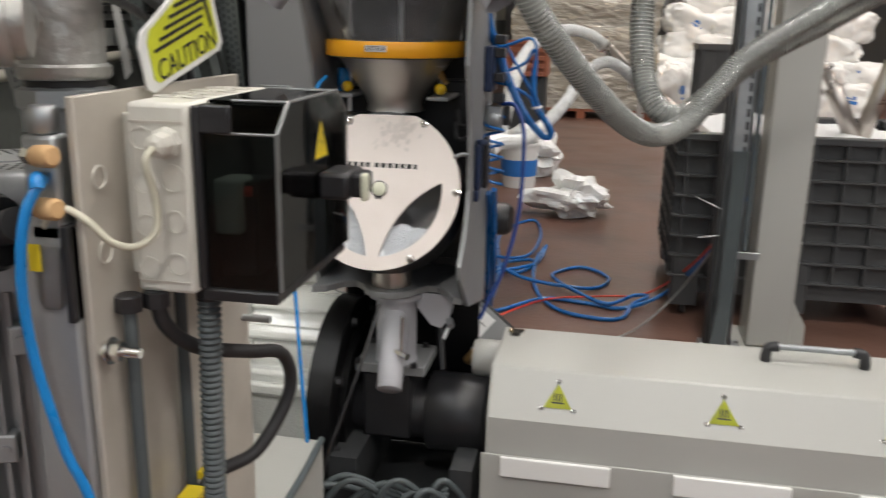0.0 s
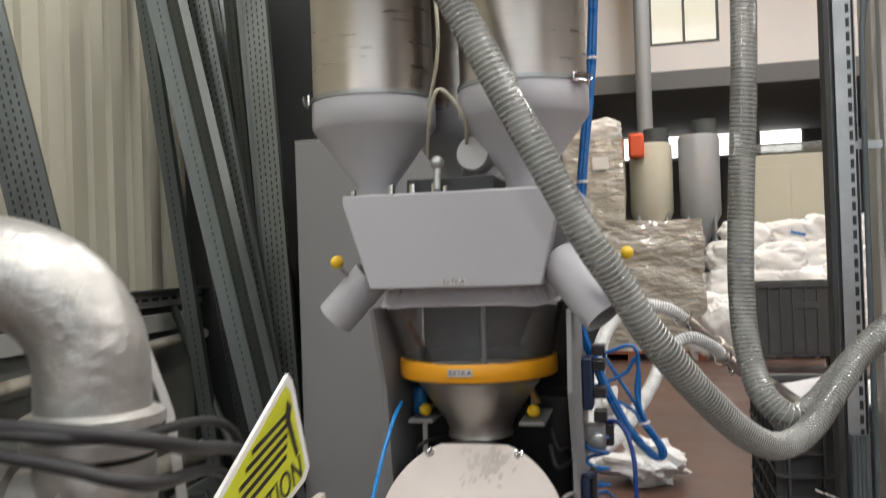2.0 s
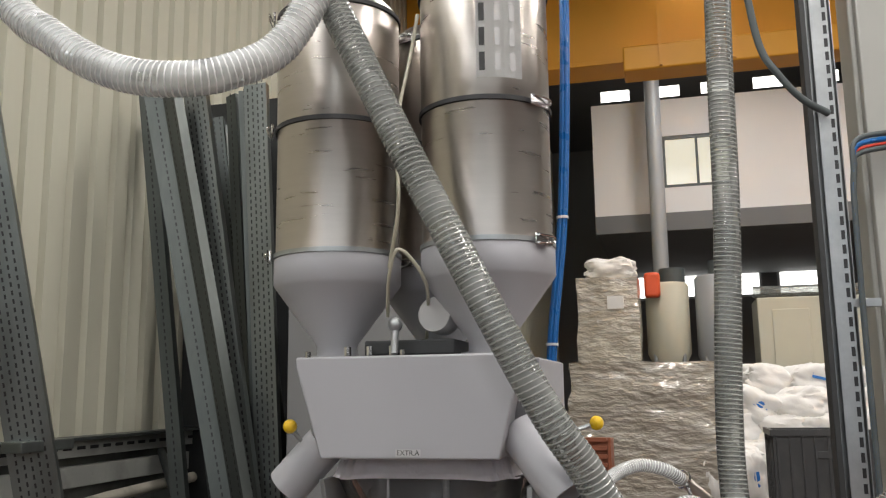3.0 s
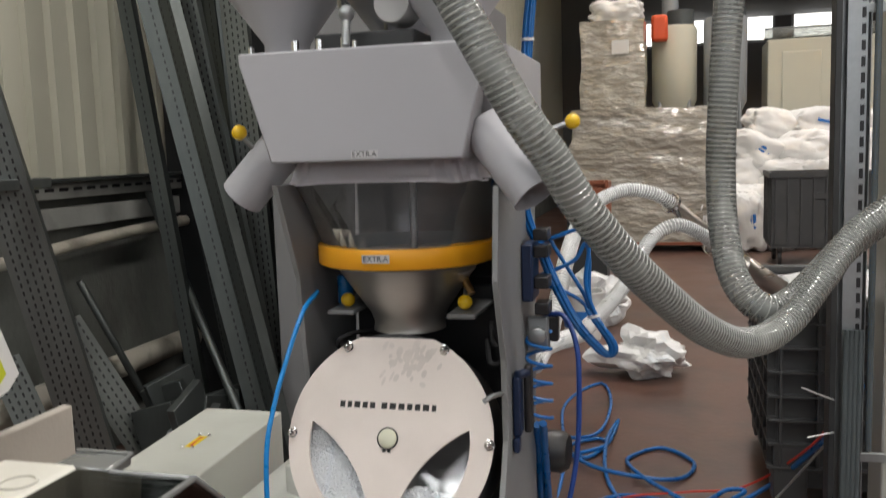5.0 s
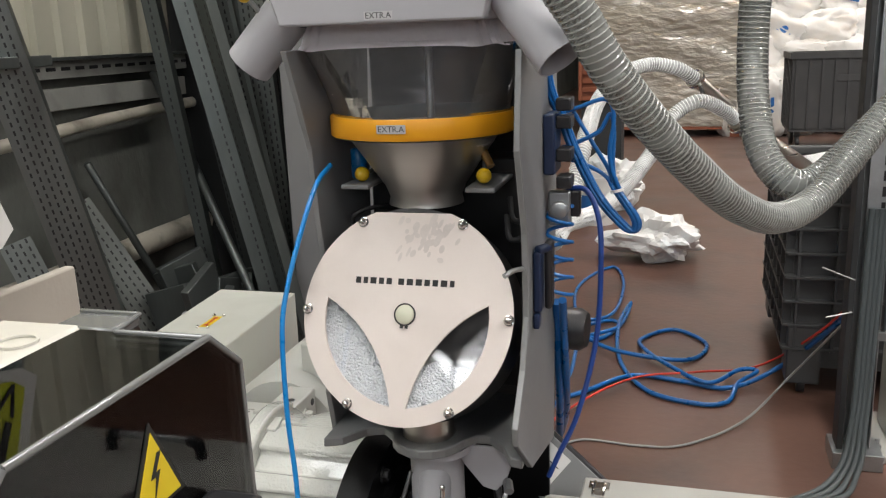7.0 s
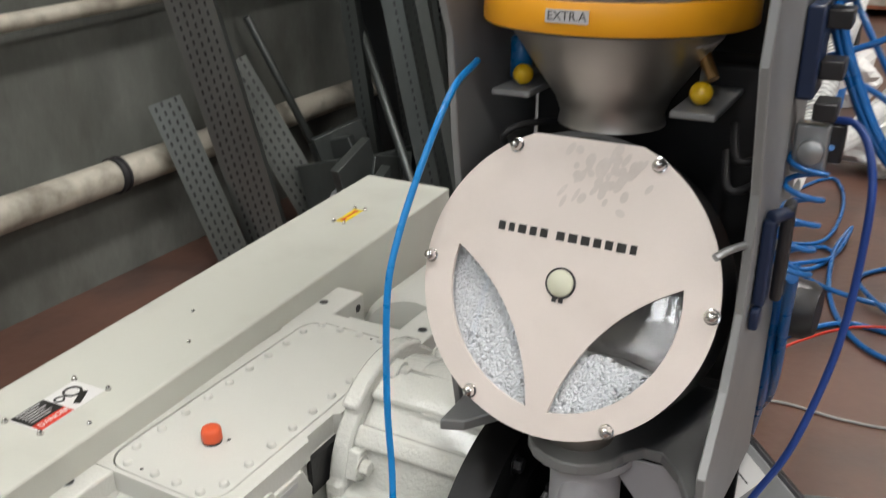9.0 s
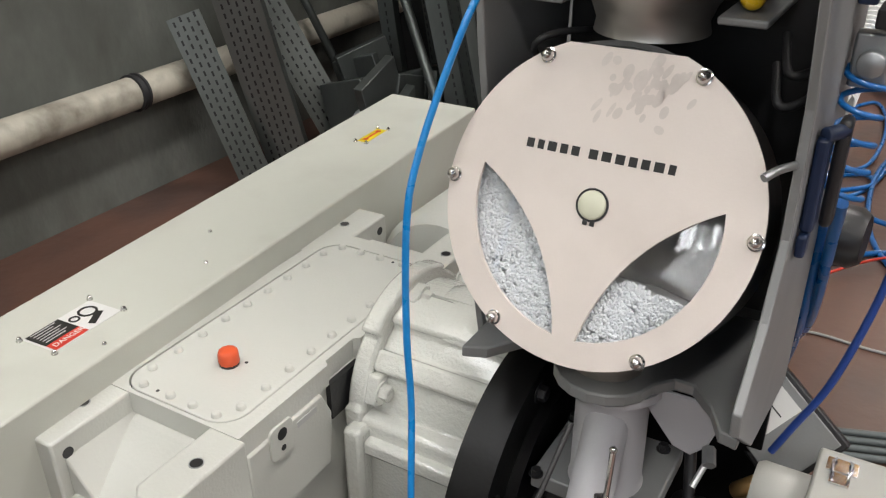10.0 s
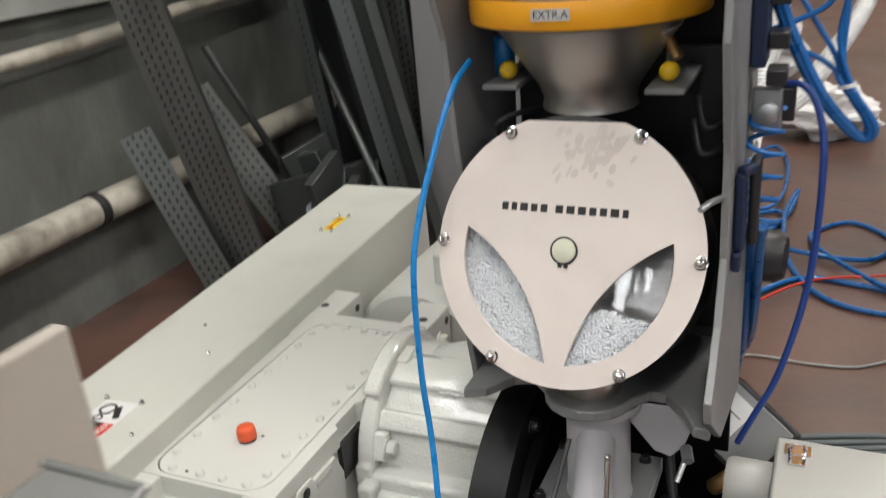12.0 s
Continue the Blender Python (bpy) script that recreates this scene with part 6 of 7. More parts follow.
for k, pts in enumerate(([(-1.25, 1.0, 1.47), (-0.997, 0.985, 1.463), (-0.876, 0.98, 1.457), (-0.762, 0.975, 1.451), (-0.647, 0.985, 1.443), (-0.60, 1.06, 1.416), (-0.585, 1.12, 1.36), (-0.575, 1.16, 1.20)],
                         [(-1.25, 1.0, 1.45), (-1.0, 0.98, 1.447), (-0.838, 0.97, 1.438), (-0.679, 0.965, 1.422), (-0.60, 0.99, 1.400), (-0.58, 1.06, 1.36), (-0.572, 1.10, 1.20)],
                         [(-1.25, 1.02, 1.48), (-0.95, 0.99, 1.455), (-0.78, 0.975, 1.446), (-0.64, 1.0, 1.436), (-0.59, 1.09, 1.40), (-0.575, 1.13, 1.22)])):
    near = [tuple(Vector((-0.621, 0.912, 1.412)) + 0.842 * (Vector(q) - Vector((PX, PY, 1.40)))) if i < len(pts) - 2 else q for i, q in enumerate(pts)]
    solid("black_cable", tube(near, 0.0065 - 0.001 * k, 10, 8), M_RUBBER, "black rubber cable strung past the pipe tee", "cable", "black cables")
wf = prism([(0.0, 0.0), (0.014, 0.01), (0.03, 0.14), (0.02, 0.28), (0.012, 0.28), (0.02, 0.14)], -0.001, 0.001, "y")
wf.transform(pose(-0.72, 1.25, 1.27, 0, -14, 20))
part("film_strip", wf, M_PAPER, pi, "torn white plastic film strip")
for ob in (pi, fd):
    ob.location = Vector((-0.621, 0.912, 1.412)) + 0.842 * (ob.location - Vector((PX, PY, 1.40)))
    ob.scale = (0.842,) * 3
wb = thing("white_machine_box", (-0.82, 1.75, 0.0), "white enamelled machine box under the control panel", "machine box")
part("body", box(-0.97, -0.66, 1.55, 1.90, 0.0, 0.35, 0.008), M_WHITECOVER, wb)
part("seal_edge", tube([(-0.655, 1.56, 0.33), (-0.655, 1.75, 0.345), (-0.665, 1.90, 0.35)], 0.009, 8, 6), M_DARKGREY, wb)

# ---- conveying hoses ----
hs = [(-0.80, 2.02, 2.62), (-0.67, 2.0, 2.35), (-0.58, 2.0, 2.16), (-0.49, 2.0, 1.98), (-0.385, 2.01, 1.77), (-0.292, 2.035, 1.59), (-0.235, 2.07, 1.497), (-0.192, 2.10, 1.417), (-0.129, 2.16, 1.325), (-0.051, 2.27, 1.224), (0.038, 2.42, 1.126), (0.129, 2.58, 1.071), (0.225, 2.72, 1.091), (0.319, 2.82, 1.19), (0.426, 2.92, 1.30), (0.677, 3.0, 1.46), (1.1, 3.1, 1.75), (1.7, 3.2, 2.3)]
hose("conveying_hose", hs, 0.033, 0.0115, M_HOSE, M_HELIX, "grey clear spiral conveying hose sagging from the loaders", "conveying hoses")
hv = [(0.14, 2.86, 3.2), (0.12, 2.9, 2.62), (0.11, 2.9, 2.12), (0.085, 2.9, 1.64), (0.08, 2.9, 1.417), (0.09, 2.87, 1.266), (0.118, 2.82, 1.161), (0.181, 2.80, 1.105), (0.26, 2.86, 1.125), (0.434, 3.0, 1.27), (0.70, 3.08, 1.42), (1.1, 3.2, 1.66), (1.7, 3.3, 2.1)]
hose("conveying_hose", hv, 0.037, 0.0125, M_HOSE, M_HELIX, "grey clear spiral conveying hose hanging in a loop", "conveying hoses")
hl = [(-1.80, 1.7, 2.92), (-1.36, 1.8, 2.45), (-1.25, 1.8, 2.360), (-1.15, 1.8, 2.292), (-1.05, 1.8, 2.250), (-0.95, 1.82, 2.240), (-0.87, 1.86, 2.262), (-0.79, 1.92, 2.33), (-0.72, 1.98, 2.50)]
hose("conveying_hose", hl, 0.035, 0.012, M_HOSEWHITE, M_HELIXWHITE, "bright clear spiral hose sagging to the loader", "conveying hoses")
ha = [(-0.36, 2.60, 1.0), (-0.37, 2.9, 0.991), (-0.36, 3.05, 1.08), (-0.353, 3.2, 1.171), (-0.345, 3.5, 1.255), (-0.295, 3.7, 1.318), (-0.204, 3.8, 1.351), (-0.108, 3.85, 1.333), (-0.048, 3.9, 1.293)]
hose("suction_hose", ha, 0.024, 0.011, M_HOSEWHITE, M_HELIXWHITE, "clear spiral suction hose to the material box", "suction hoses")
hb = [(-0.37, 2.55, 1.02), (-0.356, 2.8, 1.0), (-0.300, 3.1, 0.972), (-0.232, 3.4, 1.012), (-0.172, 3.6, 1.080), (-0.120, 3.75, 1.172), (-0.030, 3.8, 1.222), (0.060, 3.88, 1.178), (0.094, 3.93, 1.143)]
hose("suction_hose", hb, 0.024, 0.011, M_HOSEWHITE, M_HELIXWHITE, "clear spiral suction hose to the material box", "suction hoses")
for a, b in (((-0.05, 3.90, 1.297), (0.42, 4.50, 0.84)), ((0.10, 3.93, 1.132), (0.50, 4.36, 0.82)), ((0.98, 4.42, 1.20), (1.165, 4.46, 0.85)), ((1.33, 4.45, 1.38), (1.19, 4.47, 0.85))):
    ln = thing("suction_lance", b, "stainless steel suction lance dipping into the box", "suction lance", "suction lances")
    A_, B_ = Vector(a), Vector(b)
    part("inner_pipe", rod(A_, B_, 0.024, 24, 0.002), M_STEEL, ln)
    part("outer_pipe", rod(A_.lerp(B_, 0.28), B_.lerp(A_, 0.02), 0.040, 28, 0.003), M_STEEL, ln)
    part("hose_clip", lathe([(0.034, 0), (0.037, 0), (0.037, 0.014), (0.034, 0.014)], along(A_, B_), 24, True), M_CHROME, ln)
    part("wing_screw", join(rod(A_ + Vector((0.02, 0.0, -0.02)), A_ + Vector((0.035, -0.01, -0.06)), 0.008, 8), ball(A_ + Vector((0.035, -0.01, -0.065)), 0.011, 8)), M_CHROME, ln)

# ---- strut, column and material box ----
po = thing("strut_post", (0.51, 3.62, 0.0), "galvanised slotted strut post with cable clips", "post")
part("channel", prism([(0.475, 3.60), (0.478, 3.60), (0.478, 3.66), (0.560, 3.66), (0.560, 3.60), (0.563, 3.60), (0.563, 3.664), (0.475, 3.664)][::-1], 0.06, 6.0, "z"), M_ZINC, po)
part("dark_flange", box(0.455, 0.474, 3.58, 3.67, 0.06, 6.0, 0.002), M_DARKFILL, po)
part("face", box(0.490, 0.548, 3.585, 3.590, 0.06, 6.0), M_ZINC, po)
sl = finish(box(-0.006, 0.006, -0.001, 0.001, -0.016, 0.016), M_BLACK, "slot")
for k in range(60):
    piece("slot", sl, po, pose(0.536, 3.584, 0.2 + k * 0.05))
part("foot_plate", box(0.44, 0.60, 3.55, 3.70, 0.0, 0.06, 0.003), M_ZINC, po)
for z in (0.45, 1.9):
    part("clip", box(0.548, 0.64, 3.595, 3.61, z, z + 0.03, 0.002), M_ZINC, po)
for a, b in (((0.47, 3.58, 0.66), (0.36, 3.5, 0.72)), ((0.47, 3.58, 0.55), (0.38, 3.5, 0.555))):
    part("tie_tail", rod(a, b, 0.0025, 6), M_PAPER, po)
co = thing("machine_column", (0.73, 3.80, 0.0), "pale grey painted steel column with a welded foot", "column")
part("shaft", box(0.645, 0.825, 3.72, 3.92, 0.03, 3.2, 0.008), M_WHITECOVER, co)
part("foot_plate", box(0.56, 0.90, 3.62, 4.0, 0.0, 0.028, 0.004), M_WHITECOVER, co)
part("gusset", prism([(0.825, 0.03), (0.895, 0.03), (0.895, 0.12), (0.84, 0.22), (0.825, 0.22)], 3.78, 3.80, "y"), M_WHITECOVER, co)
part("foot_bolt", lathe([(0, 0), (0.014, 0), (0.014, 0.02), (0.008, 0.022), (0.008, 0.04), (0, 0.04)], pose(0.60, 3.67, 0.028), 6), M_ZINC, co)
part("upper_panel", box(0.66, 1.4, 3.66, 3.715, 1.55, 3.2, 0.006), M_WHITECOVER, co)
for k, (mt, dz) in enumerate(((M_BLUE, 0.0), (M_DARKGREY, 0.02), (M_RED, -0.016), (M_DARKGREY, -0.03))):
    part("cable", tube([(0.86, 3.60, 2.50 + dz), (0.713, 3.58, 2.48 + dz), (0.60, 3.56, 2.455 + dz), (0.583, 3.555, 2.37), (0.574, 3.555, 2.2), (0.572, 3.56, 1.5), (0.572, 3.56, 0.5)], 0.010 - 0.004 * (mt is M_RED), 8, 6), mt, co)
part("cable", tube([(0.26, 3.48, 3.1), (0.30, 3.5, 2.84), (0.35, 3.5, 2.73), (0.43, 3.52, 2.63), (0.52, 3.56, 2.58)], 0.013, 10, 8), M_DARKGREY, co, "dark grey conduit to the post")
for k in range(4):
    part("floor_cable", tube([(0.50 + 0.014 * k, 3.56, 0.9), (0.495 + 0.014 * k, 3.55, 0.40), (0.485 + 0.014 * k, 3.52, 0.20), (0.44 + 0.02 * k, 3.44, 0.05), (0.30 + 0.03 * k, 3.30, 0.012), (-0.05, 3.12 + 0.03 * k, 0.012), (-0.4, 3.0 + 0.03 * k, 0.012)], 0.0095, 10, 8), M_DARKGREY, po)

cr = thing("material_box", (0.88, 4.65, 0.0), "dark grey ribbed plastic pallet box full of white granulate", "pallet box")
X0, X1, Y0, Y1 = 0.325, 1.525, 4.15, 5.15
for q in ((X0 + 0.03, X1 - 0.03, Y0 + 0.03, Y0 + 0.06), (X0 + 0.03, X1 - 0.03, Y1 - 0.06, Y1 - 0.03), (X0 + 0.03, X0 + 0.06, Y0 + 0.06, Y1 - 0.06), (X1 - 0.06, X1 - 0.03, Y0 + 0.06, Y1 - 0.06)):
    part("wall", box(*q, 0.16, 0.88), M_CRATE, cr)
part("bottom", box(X0 + 0.03, X1 - 0.03, Y0 + 0.03, Y1 - 0.03, 0.12, 0.16), M_CRATE, cr)
part("rim", join(box(X0, X1, Y0, Y0 + 0.07, 0.86, 0.895, 0.006), box(X0, X1, Y1 - 0.07, Y1, 0.86, 0.895, 0.006), box(X0, X0 + 0.07, Y0 + 0.07, Y1 - 0.07, 0.86, 0.894, 0.006), box(X1 - 0.07, X1, Y0 + 0.07, Y1 - 0.07, 0.86, 0.894, 0.006)), M_CRATE, cr)
hr = finish(box(0, X1 - X0, 0, 0.035, 0, 0.012, 0.002), M_CRATE, "rib")
vr = finish(box(0, 0.012, 0, 0.035, 0, 0.68, 0.002), M_CRATE, "rib")
hs2 = finish(box(0, 0.035, 0, Y1 - Y0, 0, 0.012, 0.002), M_CRATE, "rib")
vs2 = finish(box(0, 0.035, 0, 0.012, 0, 0.68, 0.002), M_CRATE, "rib")
for k in range(7):
    piece("rib", hr, cr, pose(X0, Y0 - 0.004, 0.20 + k * 0.098))
    piece("rib", hs2, cr, pose(X0 - 0.004, Y0, 0.202 + k * 0.098))
for k in range(9):
    piece("rib", vr, cr, pose(X0 + 0.04 + k * 0.14, Y0 - 0.002, 0.19))
for k in range(7):
    piece("rib", vs2, cr, pose(X0 - 0.002, Y0 + 0.04 + k * 0.15, 0.19))
for fx in (X0 + 0.02, 0.84, X1 - 0.15):
    for fy in (Y0 + 0.0, Y1 - 0.16):
        part("foot", box(fx, fx + 0.13, fy, fy + 0.16, 0.055, 0.30, 0.008), M_CRATE, cr)
        part("caster", lathe([(0, 0), (0.03, 0), (0.032, 0.004), (0.032, 0.03), (0, 0.034)], along((fx + 0.05, fy + 0.06, 0.033), (fx + 1, fy + 0.06, 0.033)), 18), M_BLACK, cr)
gran = bmesh.new()
bmesh.ops.create_grid(gran, x_segments=24, y_segments=20, size=0.5)
for v in gran.verts:
    x, y = v.co.x, v.co.y
    v.co = (0.925 + x * 1.06, 4.65 + y * 0.86, 0.86 + 0.10 * math.exp(-((x + 0.2) ** 2 + (y + 0.1) ** 2) * 9) + 0.02 * noise.noise((x * 5, y * 5, 0)) - 0.05 * (abs(x) > 0.46 or abs(y) > 0.46))
bmesh.ops.solidify(gran, geom=gran.faces[:], thickness=0.08)
part("granulate", gran, M_GRANULE, cr, "white granulate filling")

# ---- cables on the floor ----
solid("floor_air_hose", tube([(-0.33, 2.45, 0.9), (-0.36, 2.7, 0.5), (-0.45, 3.2, 0.06), (-0.56, 3.81, 0.012), (-0.42, 4.05, 0.012), (-0.26, 4.23, 0.012), (-0.05, 4.2, 0.012), (0.14, 4.15, 0.02), (0.35, 4.25, 0.10), (0.52, 3.9, 0.45), (0.56, 3.62, 0.7)], 0.0105, 10, 8), M_BLUE, "blue air hose lying across the floor", "hose", "floor hoses")
solid("floor_air_hose", tube([(-0.40, 2.9, 0.3), (-0.62, 4.0, 0.012), (-0.60, 4.70, 0.012), (-0.45, 4.66, 0.014), (-0.36, 4.90, 0.016), (-0.33, 5.15, 0.05), (-0.37, 4.85, 0.03), (-0.33, 4.40, 0.012), (-0.20, 4.08, 0.012), (0.0, 3.98, 0.012), (0.12, 4.02, 0.012), (0.17, 4.18, 0.03), (0.25, 4.30, 0.04), (0.18, 4.33, 0.03), (0.05, 4.15, 0.034), (-0.10, 4.3, 0.034), (-0.22, 4.50, 0.03), (-0.25, 4.70, 0.012), (-0.10, 4.86, 0.012), (0.05, 4.68, 0.012), (-0.02, 4.46, 0.014), (-0.22, 4.42, 0.03), (-0.42, 4.52, 0.03), (-0.55, 4.74, 0.03), (-0.42, 4.95, 0.012), (-0.38, 4.78, 0.03), (-0.62, 4.60, 0.012)], 0.010, 10, 8), M_BLUE, "tangled loops of blue air hose on the floor", "hose", "floor hoses")
solid("floor_air_hose", tube([(-0.31, 2.40, 0.92), (-0.35, 2.75, 0.5), (-0.5, 3.6, 0.02), (-0.55, 4.6, 0.012), (-0.66, 5.5, 0.012), (-0.50, 6.0, 0.012), (-0.40, 5.6, 0.02), (-0.42, 5.0, 0.03), (-0.60, 4.9, 0.03), (-0.8, 5.2, 0.012)], 0.009, 10, 8), M_BLUE, "blue air hose lying across the floor", "hose", "floor hoses")
solid("red_cable", tube([(-0.62, 3.3, 0.02), (-0.51, 3.74, 0.026), (-0.27, 4.13, 0.034), (0.0, 4.26, 0.034), (0.25, 4.33, 0.05), (0.45, 4.05, 0.32), (0.55, 3.64, 0.66)], 0.005, 8, 8), M_RED, "thin red cable lying over the blue hoses", "cable")
solid("grey_wire", tube([(-0.5, 3.5, 0.006), (-0.40, 3.59, 0.006), (-0.2, 3.58, 0.006), (-0.04, 3.62, 0.006), (0.17, 3.83, 0.02), (0.36, 4.08, 0.12), (0.50, 3.72, 0.50)], 0.0045, 8, 8), M_GREYWIRE, "thin grey wire curving over the floor", "cable")


# ---- bags, pallets and machines farther back ----
def sack(at, size, m, label, seed, blue=True, group="white sacks", rough_=1.25, cuts=14):
    """A filled woven sack: a soft pillow with creases."""
    bm = bmesh.new()
    bmesh.ops.create_cube(bm, size=1)
    bmesh.ops.subdivide_edges(bm, edges=bm.edges[:], cuts=cuts, use_grid_fill=True)
    for f in bm.faces:
        f.smooth = cuts < 15
    for v in bm.verts:
        c = v.co.copy()
        u = Vector((c.x * 2, c.y * 2, c.z * 2))
        r = (abs(u.x) ** 4 + abs(u.y) ** 4 + abs(u.z) ** 4) ** 0.25
        n_ = u / max(r, 0.001) * max(abs(u.x), abs(u.y), abs(u.z))
        pinch = 1 - 0.35 * (abs(n_.x) ** 6)
        sd = Vector((seed * 1.7, seed, seed * 0.6))
        k = 0.22 * noise.noise(n_ * 1.5 + sd) + 0.16 * (0.5 - abs(noise.noise(n_ * 2.6 + sd))) + 0.10 * (0.5 - abs(noise.noise(n_ * 4.2 + sd))) + 0.05 * (0.5 - abs(noise.noise(n_ * 8.0 + sd)))
        if cuts > 15:
            k += 0.34 * (0.35 - abs(noise.noise(n_ * 2.1 - sd))) + 0.22 * (0.35 - abs(noise.noise(n_ * 4.4 - sd))) + 0.10 * (0.35 - abs(noise.noise(n_ * 9.0 - sd)))
        v.co = (n_.x * size[0] / 2 * (1 + k * rough_), n_.y * size[1] / 2 * (1 + k * rough_), n_.z * size[2] / 2 * pinch * (1 + k * rough_))
    bm.transform(m)
    t = thing("sack", at, label, "sack", group)
    part("cloth", bm, M_BAG, t)
    if blue:
        bp = join(*[box(-size[0] * 0.2, size[0] * (0.2 - 0.05 * q), -0.005, 0.005, size[2] * (0.02 + 0.13 * q), size[2] * (0.11 + 0.13 * q), 0.003, 2, m @ pose(0.02 * seed % 0.1, -size[1] / 2 * 1.03, size[2] * 0.02, 0, 12, 0)) for q in range(2)])
        part("print_patch", bp, M_BAGBLUE, t)
    return t


def crumpled_bag(at, size, turn, label, seed):
    """An empty plastic bag, crumpled into sharp folds."""
    rng = random.Random(seed)
    bm = bmesh.new()
    bmesh.ops.create_icosphere(bm, subdivisions=4, radius=1)
    folds = [(Vector((rng.uniform(-1, 1), rng.uniform(-1, 1), rng.uniform(-0.7, 0.9))).normalized(), rng.uniform(-0.75, 0.75), rng.uniform(-0.9, 1.0)) for _ in range(34)]
    for v in bm.verts:
        c = v.co.copy()
        warp = c + 0.35 * noise.noise_vector(c * 1.3 + Vector((seed, 0, 0)))
        h = sum(w_ * max(0.0, 0.24 - abs(warp.dot(d) - o)) for d, o, w_ in folds)
        r = 0.86 + 0.9 * h + 0.22 * noise.noise(c * 1.6 + Vector((0, seed, 0))) + 0.03 * noise.noise(c * 8)
        z = c.z * r
        v.co = (c.x * r * size[0] / 2, c.y * r * size[1] / 2, max(0.004, (0.45 + z * 0.55) * size[2]))
    bm.transform(pose(at[0], at[1], 0, 0, 0, turn))
    t = thing("plastic_bag", at, label, "bag")
    part("film", bm, M_CRUMPLE, t)


crumpled_bag((-0.22, 6.25, 0), (0.60, 0.50, 0.30), -14, "crumpled white plastic bag with faint blue print lying on the floor", 4)
crumpled_bag((-0.68, 7.9, 0), (0.55, 0.45, 0.46), 20, "crumpled white plastic bag standing on the floor", 9)
k = 0
for row, (n, z, x0) in enumerate(((6, 0.24, 0.55), (6, 0.62, 0.75), (5, 1.0, 0.95), (5, 1.36, 1.1), (4, 1.70, 1.35))):
    for i in range(n):
        k += 1
        x, y = x0 + 0.56 * i + 0.1 * random.random(), 13.7 + 0.16 * row + 0.25 * random.random()
        tip = -25 + 50 * random.random()
        sack((x, y, max(0, z - 0.25)), (0.72, 0.50, 0.46 if row else 0.52), pose(x, y, z, -8 + 16 * random.random(), tip * (0.3 if row < 2 else 1), -20 + 40 * random.random()), "full white woven sack in a heap", k * 1.7, k % 3 == 0)
for x, y, tip in ((0.52, 13.1, 82), (0.86, 13.0, 74), (2.0, 13.2, 75), (1.35, 13.15, 84)):
    k += 1
    sack((x, y, 0), (0.75, 0.36, 0.46), pose(x, y, 0.39, 0, tip, 10), "white woven sack with blue print standing on the floor", k * 1.3, True)


def wrapped_stack(x0, x1, y0, y1, z1, label, steps=0.0):
    t = thing("wrapped_pallet", ((x0 + x1) / 2, (y0 + y1) / 2, 0), label, "pallet load", "wrapped pallets")
    part("pallet", join(box(x0, x1, y0, y1, 0.10, 0.14), *[box(a, a + 0.12, y0, y1, 0.0, 0.10) for a in (x0, (x0 + x1) / 2 - 0.06, x1 - 0.12)]), M_BRICKRED, t)
    bm = bmesh.new()
    bmesh.ops.create_cube(bm, size=1)
    bmesh.ops.subdivide_edges(bm, edges=bm.edges[:], cuts=22, use_grid_fill=True)
    for f in bm.faces:
        f.smooth = True
    for v in bm.verts:
        c = v.co.copy()
        n_ = noise.noise(Vector((c.x * 3 + x0, c.y * 3, c.z * 9))) * 0.10 + (0.4 - abs(noise.noise(Vector((c.x * 6 + x1, c.y * 6, c.z * 22 + 3 * c.x))))) * 0.07
        v.co = ((x0 + x1) / 2 + c.x * (x1 - x0) * (1 + n_ * 0.6), (y0 + y1) / 2 + c.y * (y1 - y0) * (1 + n_), 0.142 + (c.z + 0.5) * (z1 - 0.142) + n_ * 0.25 * (c.z > -0.4))
    part("film", bm, M_WRAP, t)
    return t


wrapped_stack(-1.42, -0.48, 14.0, 15.0, 3.35, "tall film-wrapped pallet load of cartons")
part("tag", box(-0.95, -0.70, 13.9, 13.912, 2.85, 3.05), M_PAPER, bpy.data.objects["wrapped_pallet"])
wrapped_stack(-1.45, 0.60, 12.9, 13.9, 2.0, "low film-wrapped pallet load, creased and shiny")
sack((-0.9, 14.4, 3.4), (0.7, 0.5, 0.35), pose(-0.9, 14.4, 3.50), "white sack on top of the wrapped load", 2.2, False)
pb = thing("slotted_crate", (-0.75, 8.6, 0), "rust-brown slotted plastic crate on a stand", "crate")
for j in range(5):
    part("slat", box(-0.985, -0.655, 8.5, 8.52, 0.86 + 0.075 * j, 0.90 + 0.075 * j, 0.003), M_BRICKRED, pb)
for px in (-1.02, -0.65):
    part("corner_post", box(px, px + 0.03, 8.495, 8.528, 0.86, 1.2, 0.003), M_BRICKRED, pb)
part("shell", box(-1.02, -0.62, 8.53, 8.9, 0.86, 1.18, 0.004), M_BRICKRED, pb)
part("stand", box(-1.0, -0.64, 8.55, 8.88, 0.0, 0.86), M_DARKFILL, pb)
bu = thing("paint_bucket", (-0.72, 7.35, 0), "white plastic bucket with a printed band", "bucket")
part("shell", lathe([(0, 0), (0.14, 0), (0.165, 0.36), (0.172, 0.36), (0.172, 0.38), (0.155, 0.38), (0.13, 0.02), (0, 0.02)], pose(-0.74, 7.35, 0), 28), M_PAPER, bu)
part("print_band", lathe([(0.1475, 0.10), (0.149, 0.10), (0.160, 0.24), (0.1585, 0.24)], pose(-0.74, 7.35, 0), 28, True), M_BAGBLUE, bu)
wc = thing("wheeled_bin", (1.6, 11.9, 0), "grey ribbed plastic bin on casters", "bin")
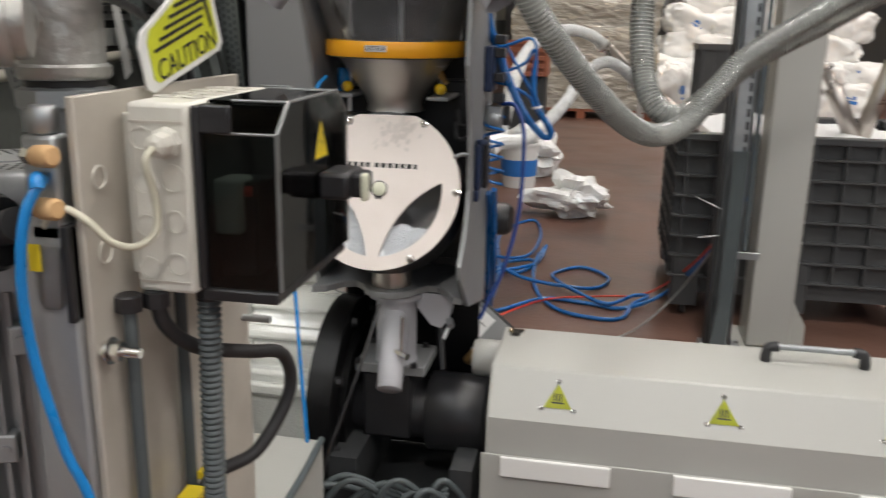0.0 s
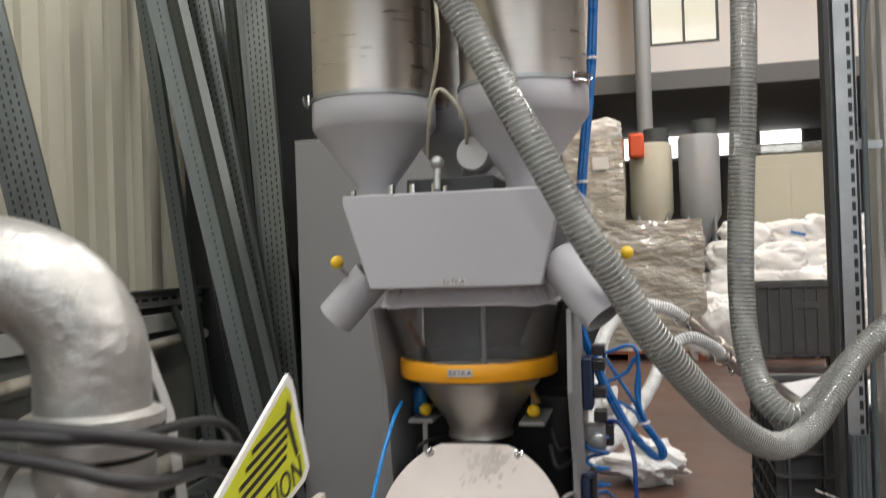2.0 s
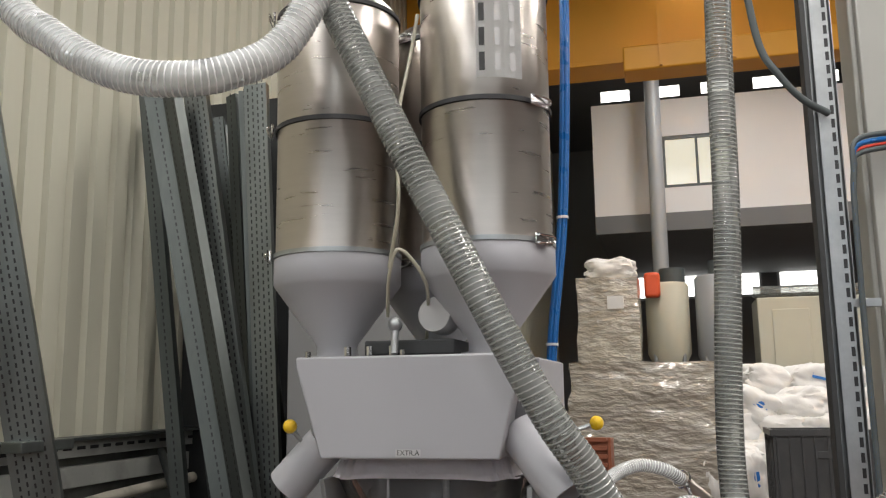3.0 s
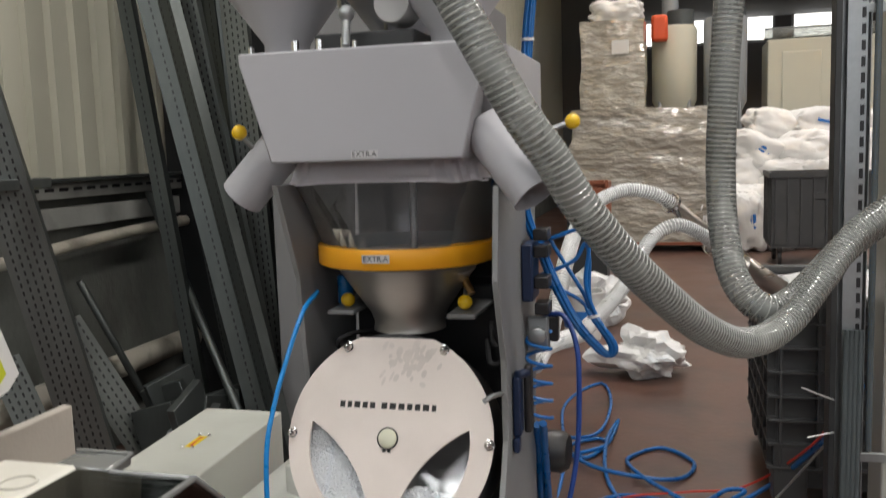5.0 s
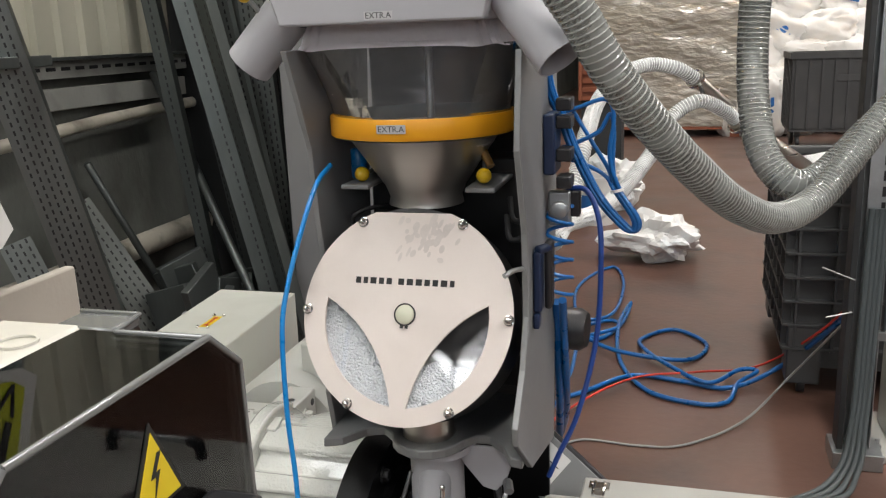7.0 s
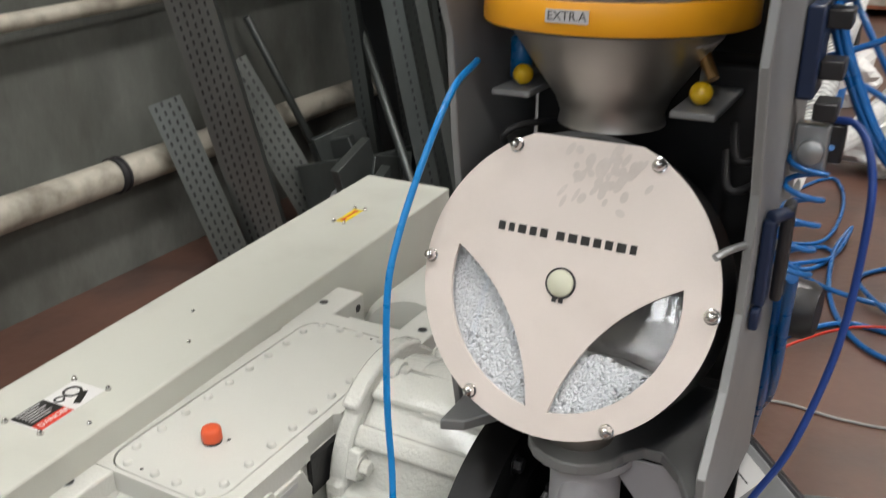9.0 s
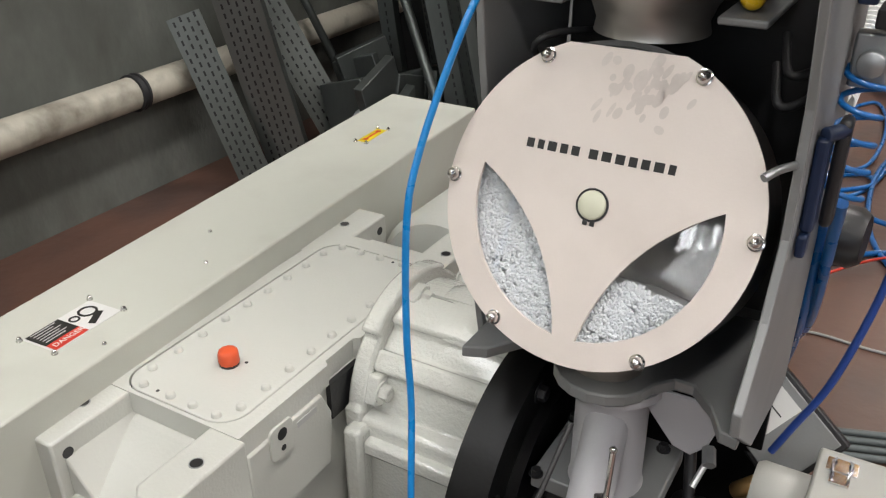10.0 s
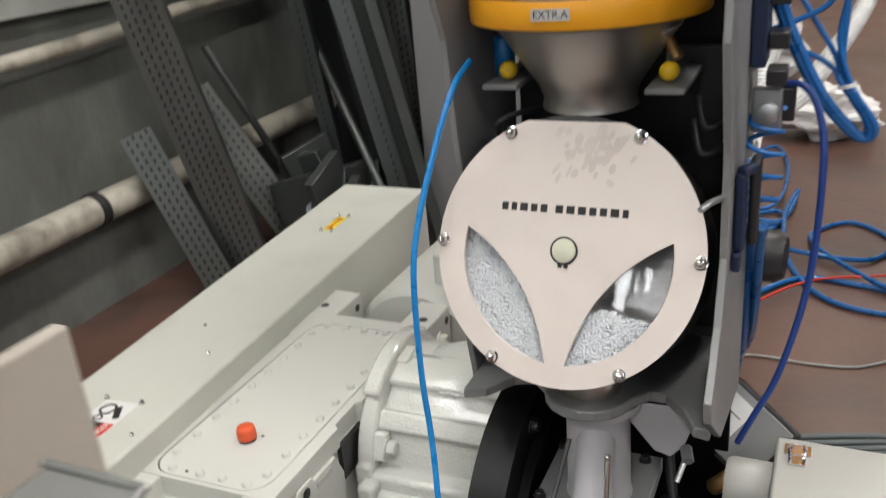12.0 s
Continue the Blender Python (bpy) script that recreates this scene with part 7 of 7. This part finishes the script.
BX0, BX1, BY0, BY1 = 1.07, 2.15, 11.5, 12.3
part("shell", join(box(BX0, BX1, BY0, BY0 + 0.03, 0.25, 1.12), box(BX0, BX1, BY1 - 0.03, BY1, 0.25, 1.12), box(BX0, BX0 + 0.03, BY0 + 0.03, BY1 - 0.03, 0.25, 1.12), box(BX1 - 0.03, BX1, BY0 + 0.03, BY1 - 0.03, 0.25, 1.12), box(BX0, BX1, BY0, BY1, 0.22, 0.26)), M_CRATE, wc)
part("rim", join(box(BX0 - 0.03, BX1 + 0.03, BY0 - 0.03, BY0 + 0.005, 1.06, 1.13), box(BX0 - 0.03, BX0 + 0.005, BY0, BY1, 1.06, 1.13)), M_CRATE, wc)
part("grip", box(1.55, 1.85, BY0 - 0.02, BY0 - 0.002, 0.80, 0.88, 0.006), M_CRATE, wc)
br = finish(box(-0.012, 0.012, -0.022, 0.0, 0, 0.80), M_CRATE, "rib")
for q in range(8):
    piece("rib", br, wc, pose(BX0 + 0.05 + q * 0.14, BY0, 0.26))
for q in range(5):
    piece("rib", br, wc, pose(BX0, BY0 + 0.08 + q * 0.16, 0.26, 0, 0, -90))
for fx in (BX0 + 0.1, BX1 - 0.1):
    for fy in (BY0 + 0.1, BY1 - 0.1):
        part("caster", join(lathe([(0, 0), (0.085, 0), (0.09, 0.01), (0.09, 0.04), (0, 0.045)], along((fx - 0.02, fy, 0.09), (fx + 1, fy, 0.09)), 18), box(fx - 0.03, fx + 0.03, fy - 0.03, fy + 0.03, 0.15, 0.22)), M_BLACK, wc)
for cx, r, mt, z0, z1, lbl in ((-0.05, 0.36, M_TANK, 2.2, 3.35, "cream round hopper tank with red cap"), (0.75, 0.34, M_TANKGREY, 2.15, 3.45, "grey round hopper tank")):
    tk = thing("hopper_tank", (cx, 15.6, 0), lbl, "tank", "hopper tanks")
    part("vessel", lathe([(0, z0 - 0.5), (0.10, z0 - 0.5), (r, z0), (r, z1), (r * 0.9, z1 + 0.05), (0, z1 + 0.06)], pose(cx, 15.6, 0), 32), mt, tk)
    part("lid", lathe([(0, z1 + 0.06), (r * 0.6, z1 + 0.06), (r * 0.6, z1 + 0.3), (0, z1 + 0.32)], pose(cx + 0.1, 15.6, 0), 24), M_DARKGREY, tk)
    for a in (45, 135, 225, 315):
        part("leg", rod((cx + r * 0.9 * math.cos(radians(a)), 15.6 + r * 0.9 * math.sin(radians(a)), 0), (cx + r * 0.9 * math.cos(radians(a)), 15.6 + r * 0.9 * math.sin(radians(a)), z0 + 0.1), 0.035, 10), M_ZINC, tk)
    if mt is M_TANK:
        part("red_cap", box(cx - 0.36, cx - 0.10, 15.1, 15.3, z1 - 0.22, z1 + 0.2, 0.05), M_ORANGERED, tk, "orange-red motor cap")
mc = thing("enclosed_machine", (2.1, 16.0, 0), "beige enclosed machine with door panel", "machine")
part("body", box(1.40, 3.2, 15.6, 16.6, 0.0, 3.1, 0.02), M_TANK, mc)
part("door_panel", box(1.62, 2.2, 15.575, 15.597, 1.2, 2.9, 0.01), M_TANK, mc)
part("top_roll", lathe([(0, 0), (0.1, 0), (0.1, 2.0), (0, 2.0)], along((1.35, 15.7, 3.2), (3, 15.7, 3.2)), 20), M_HOSE, mc, "wrapped roll on the machine top")
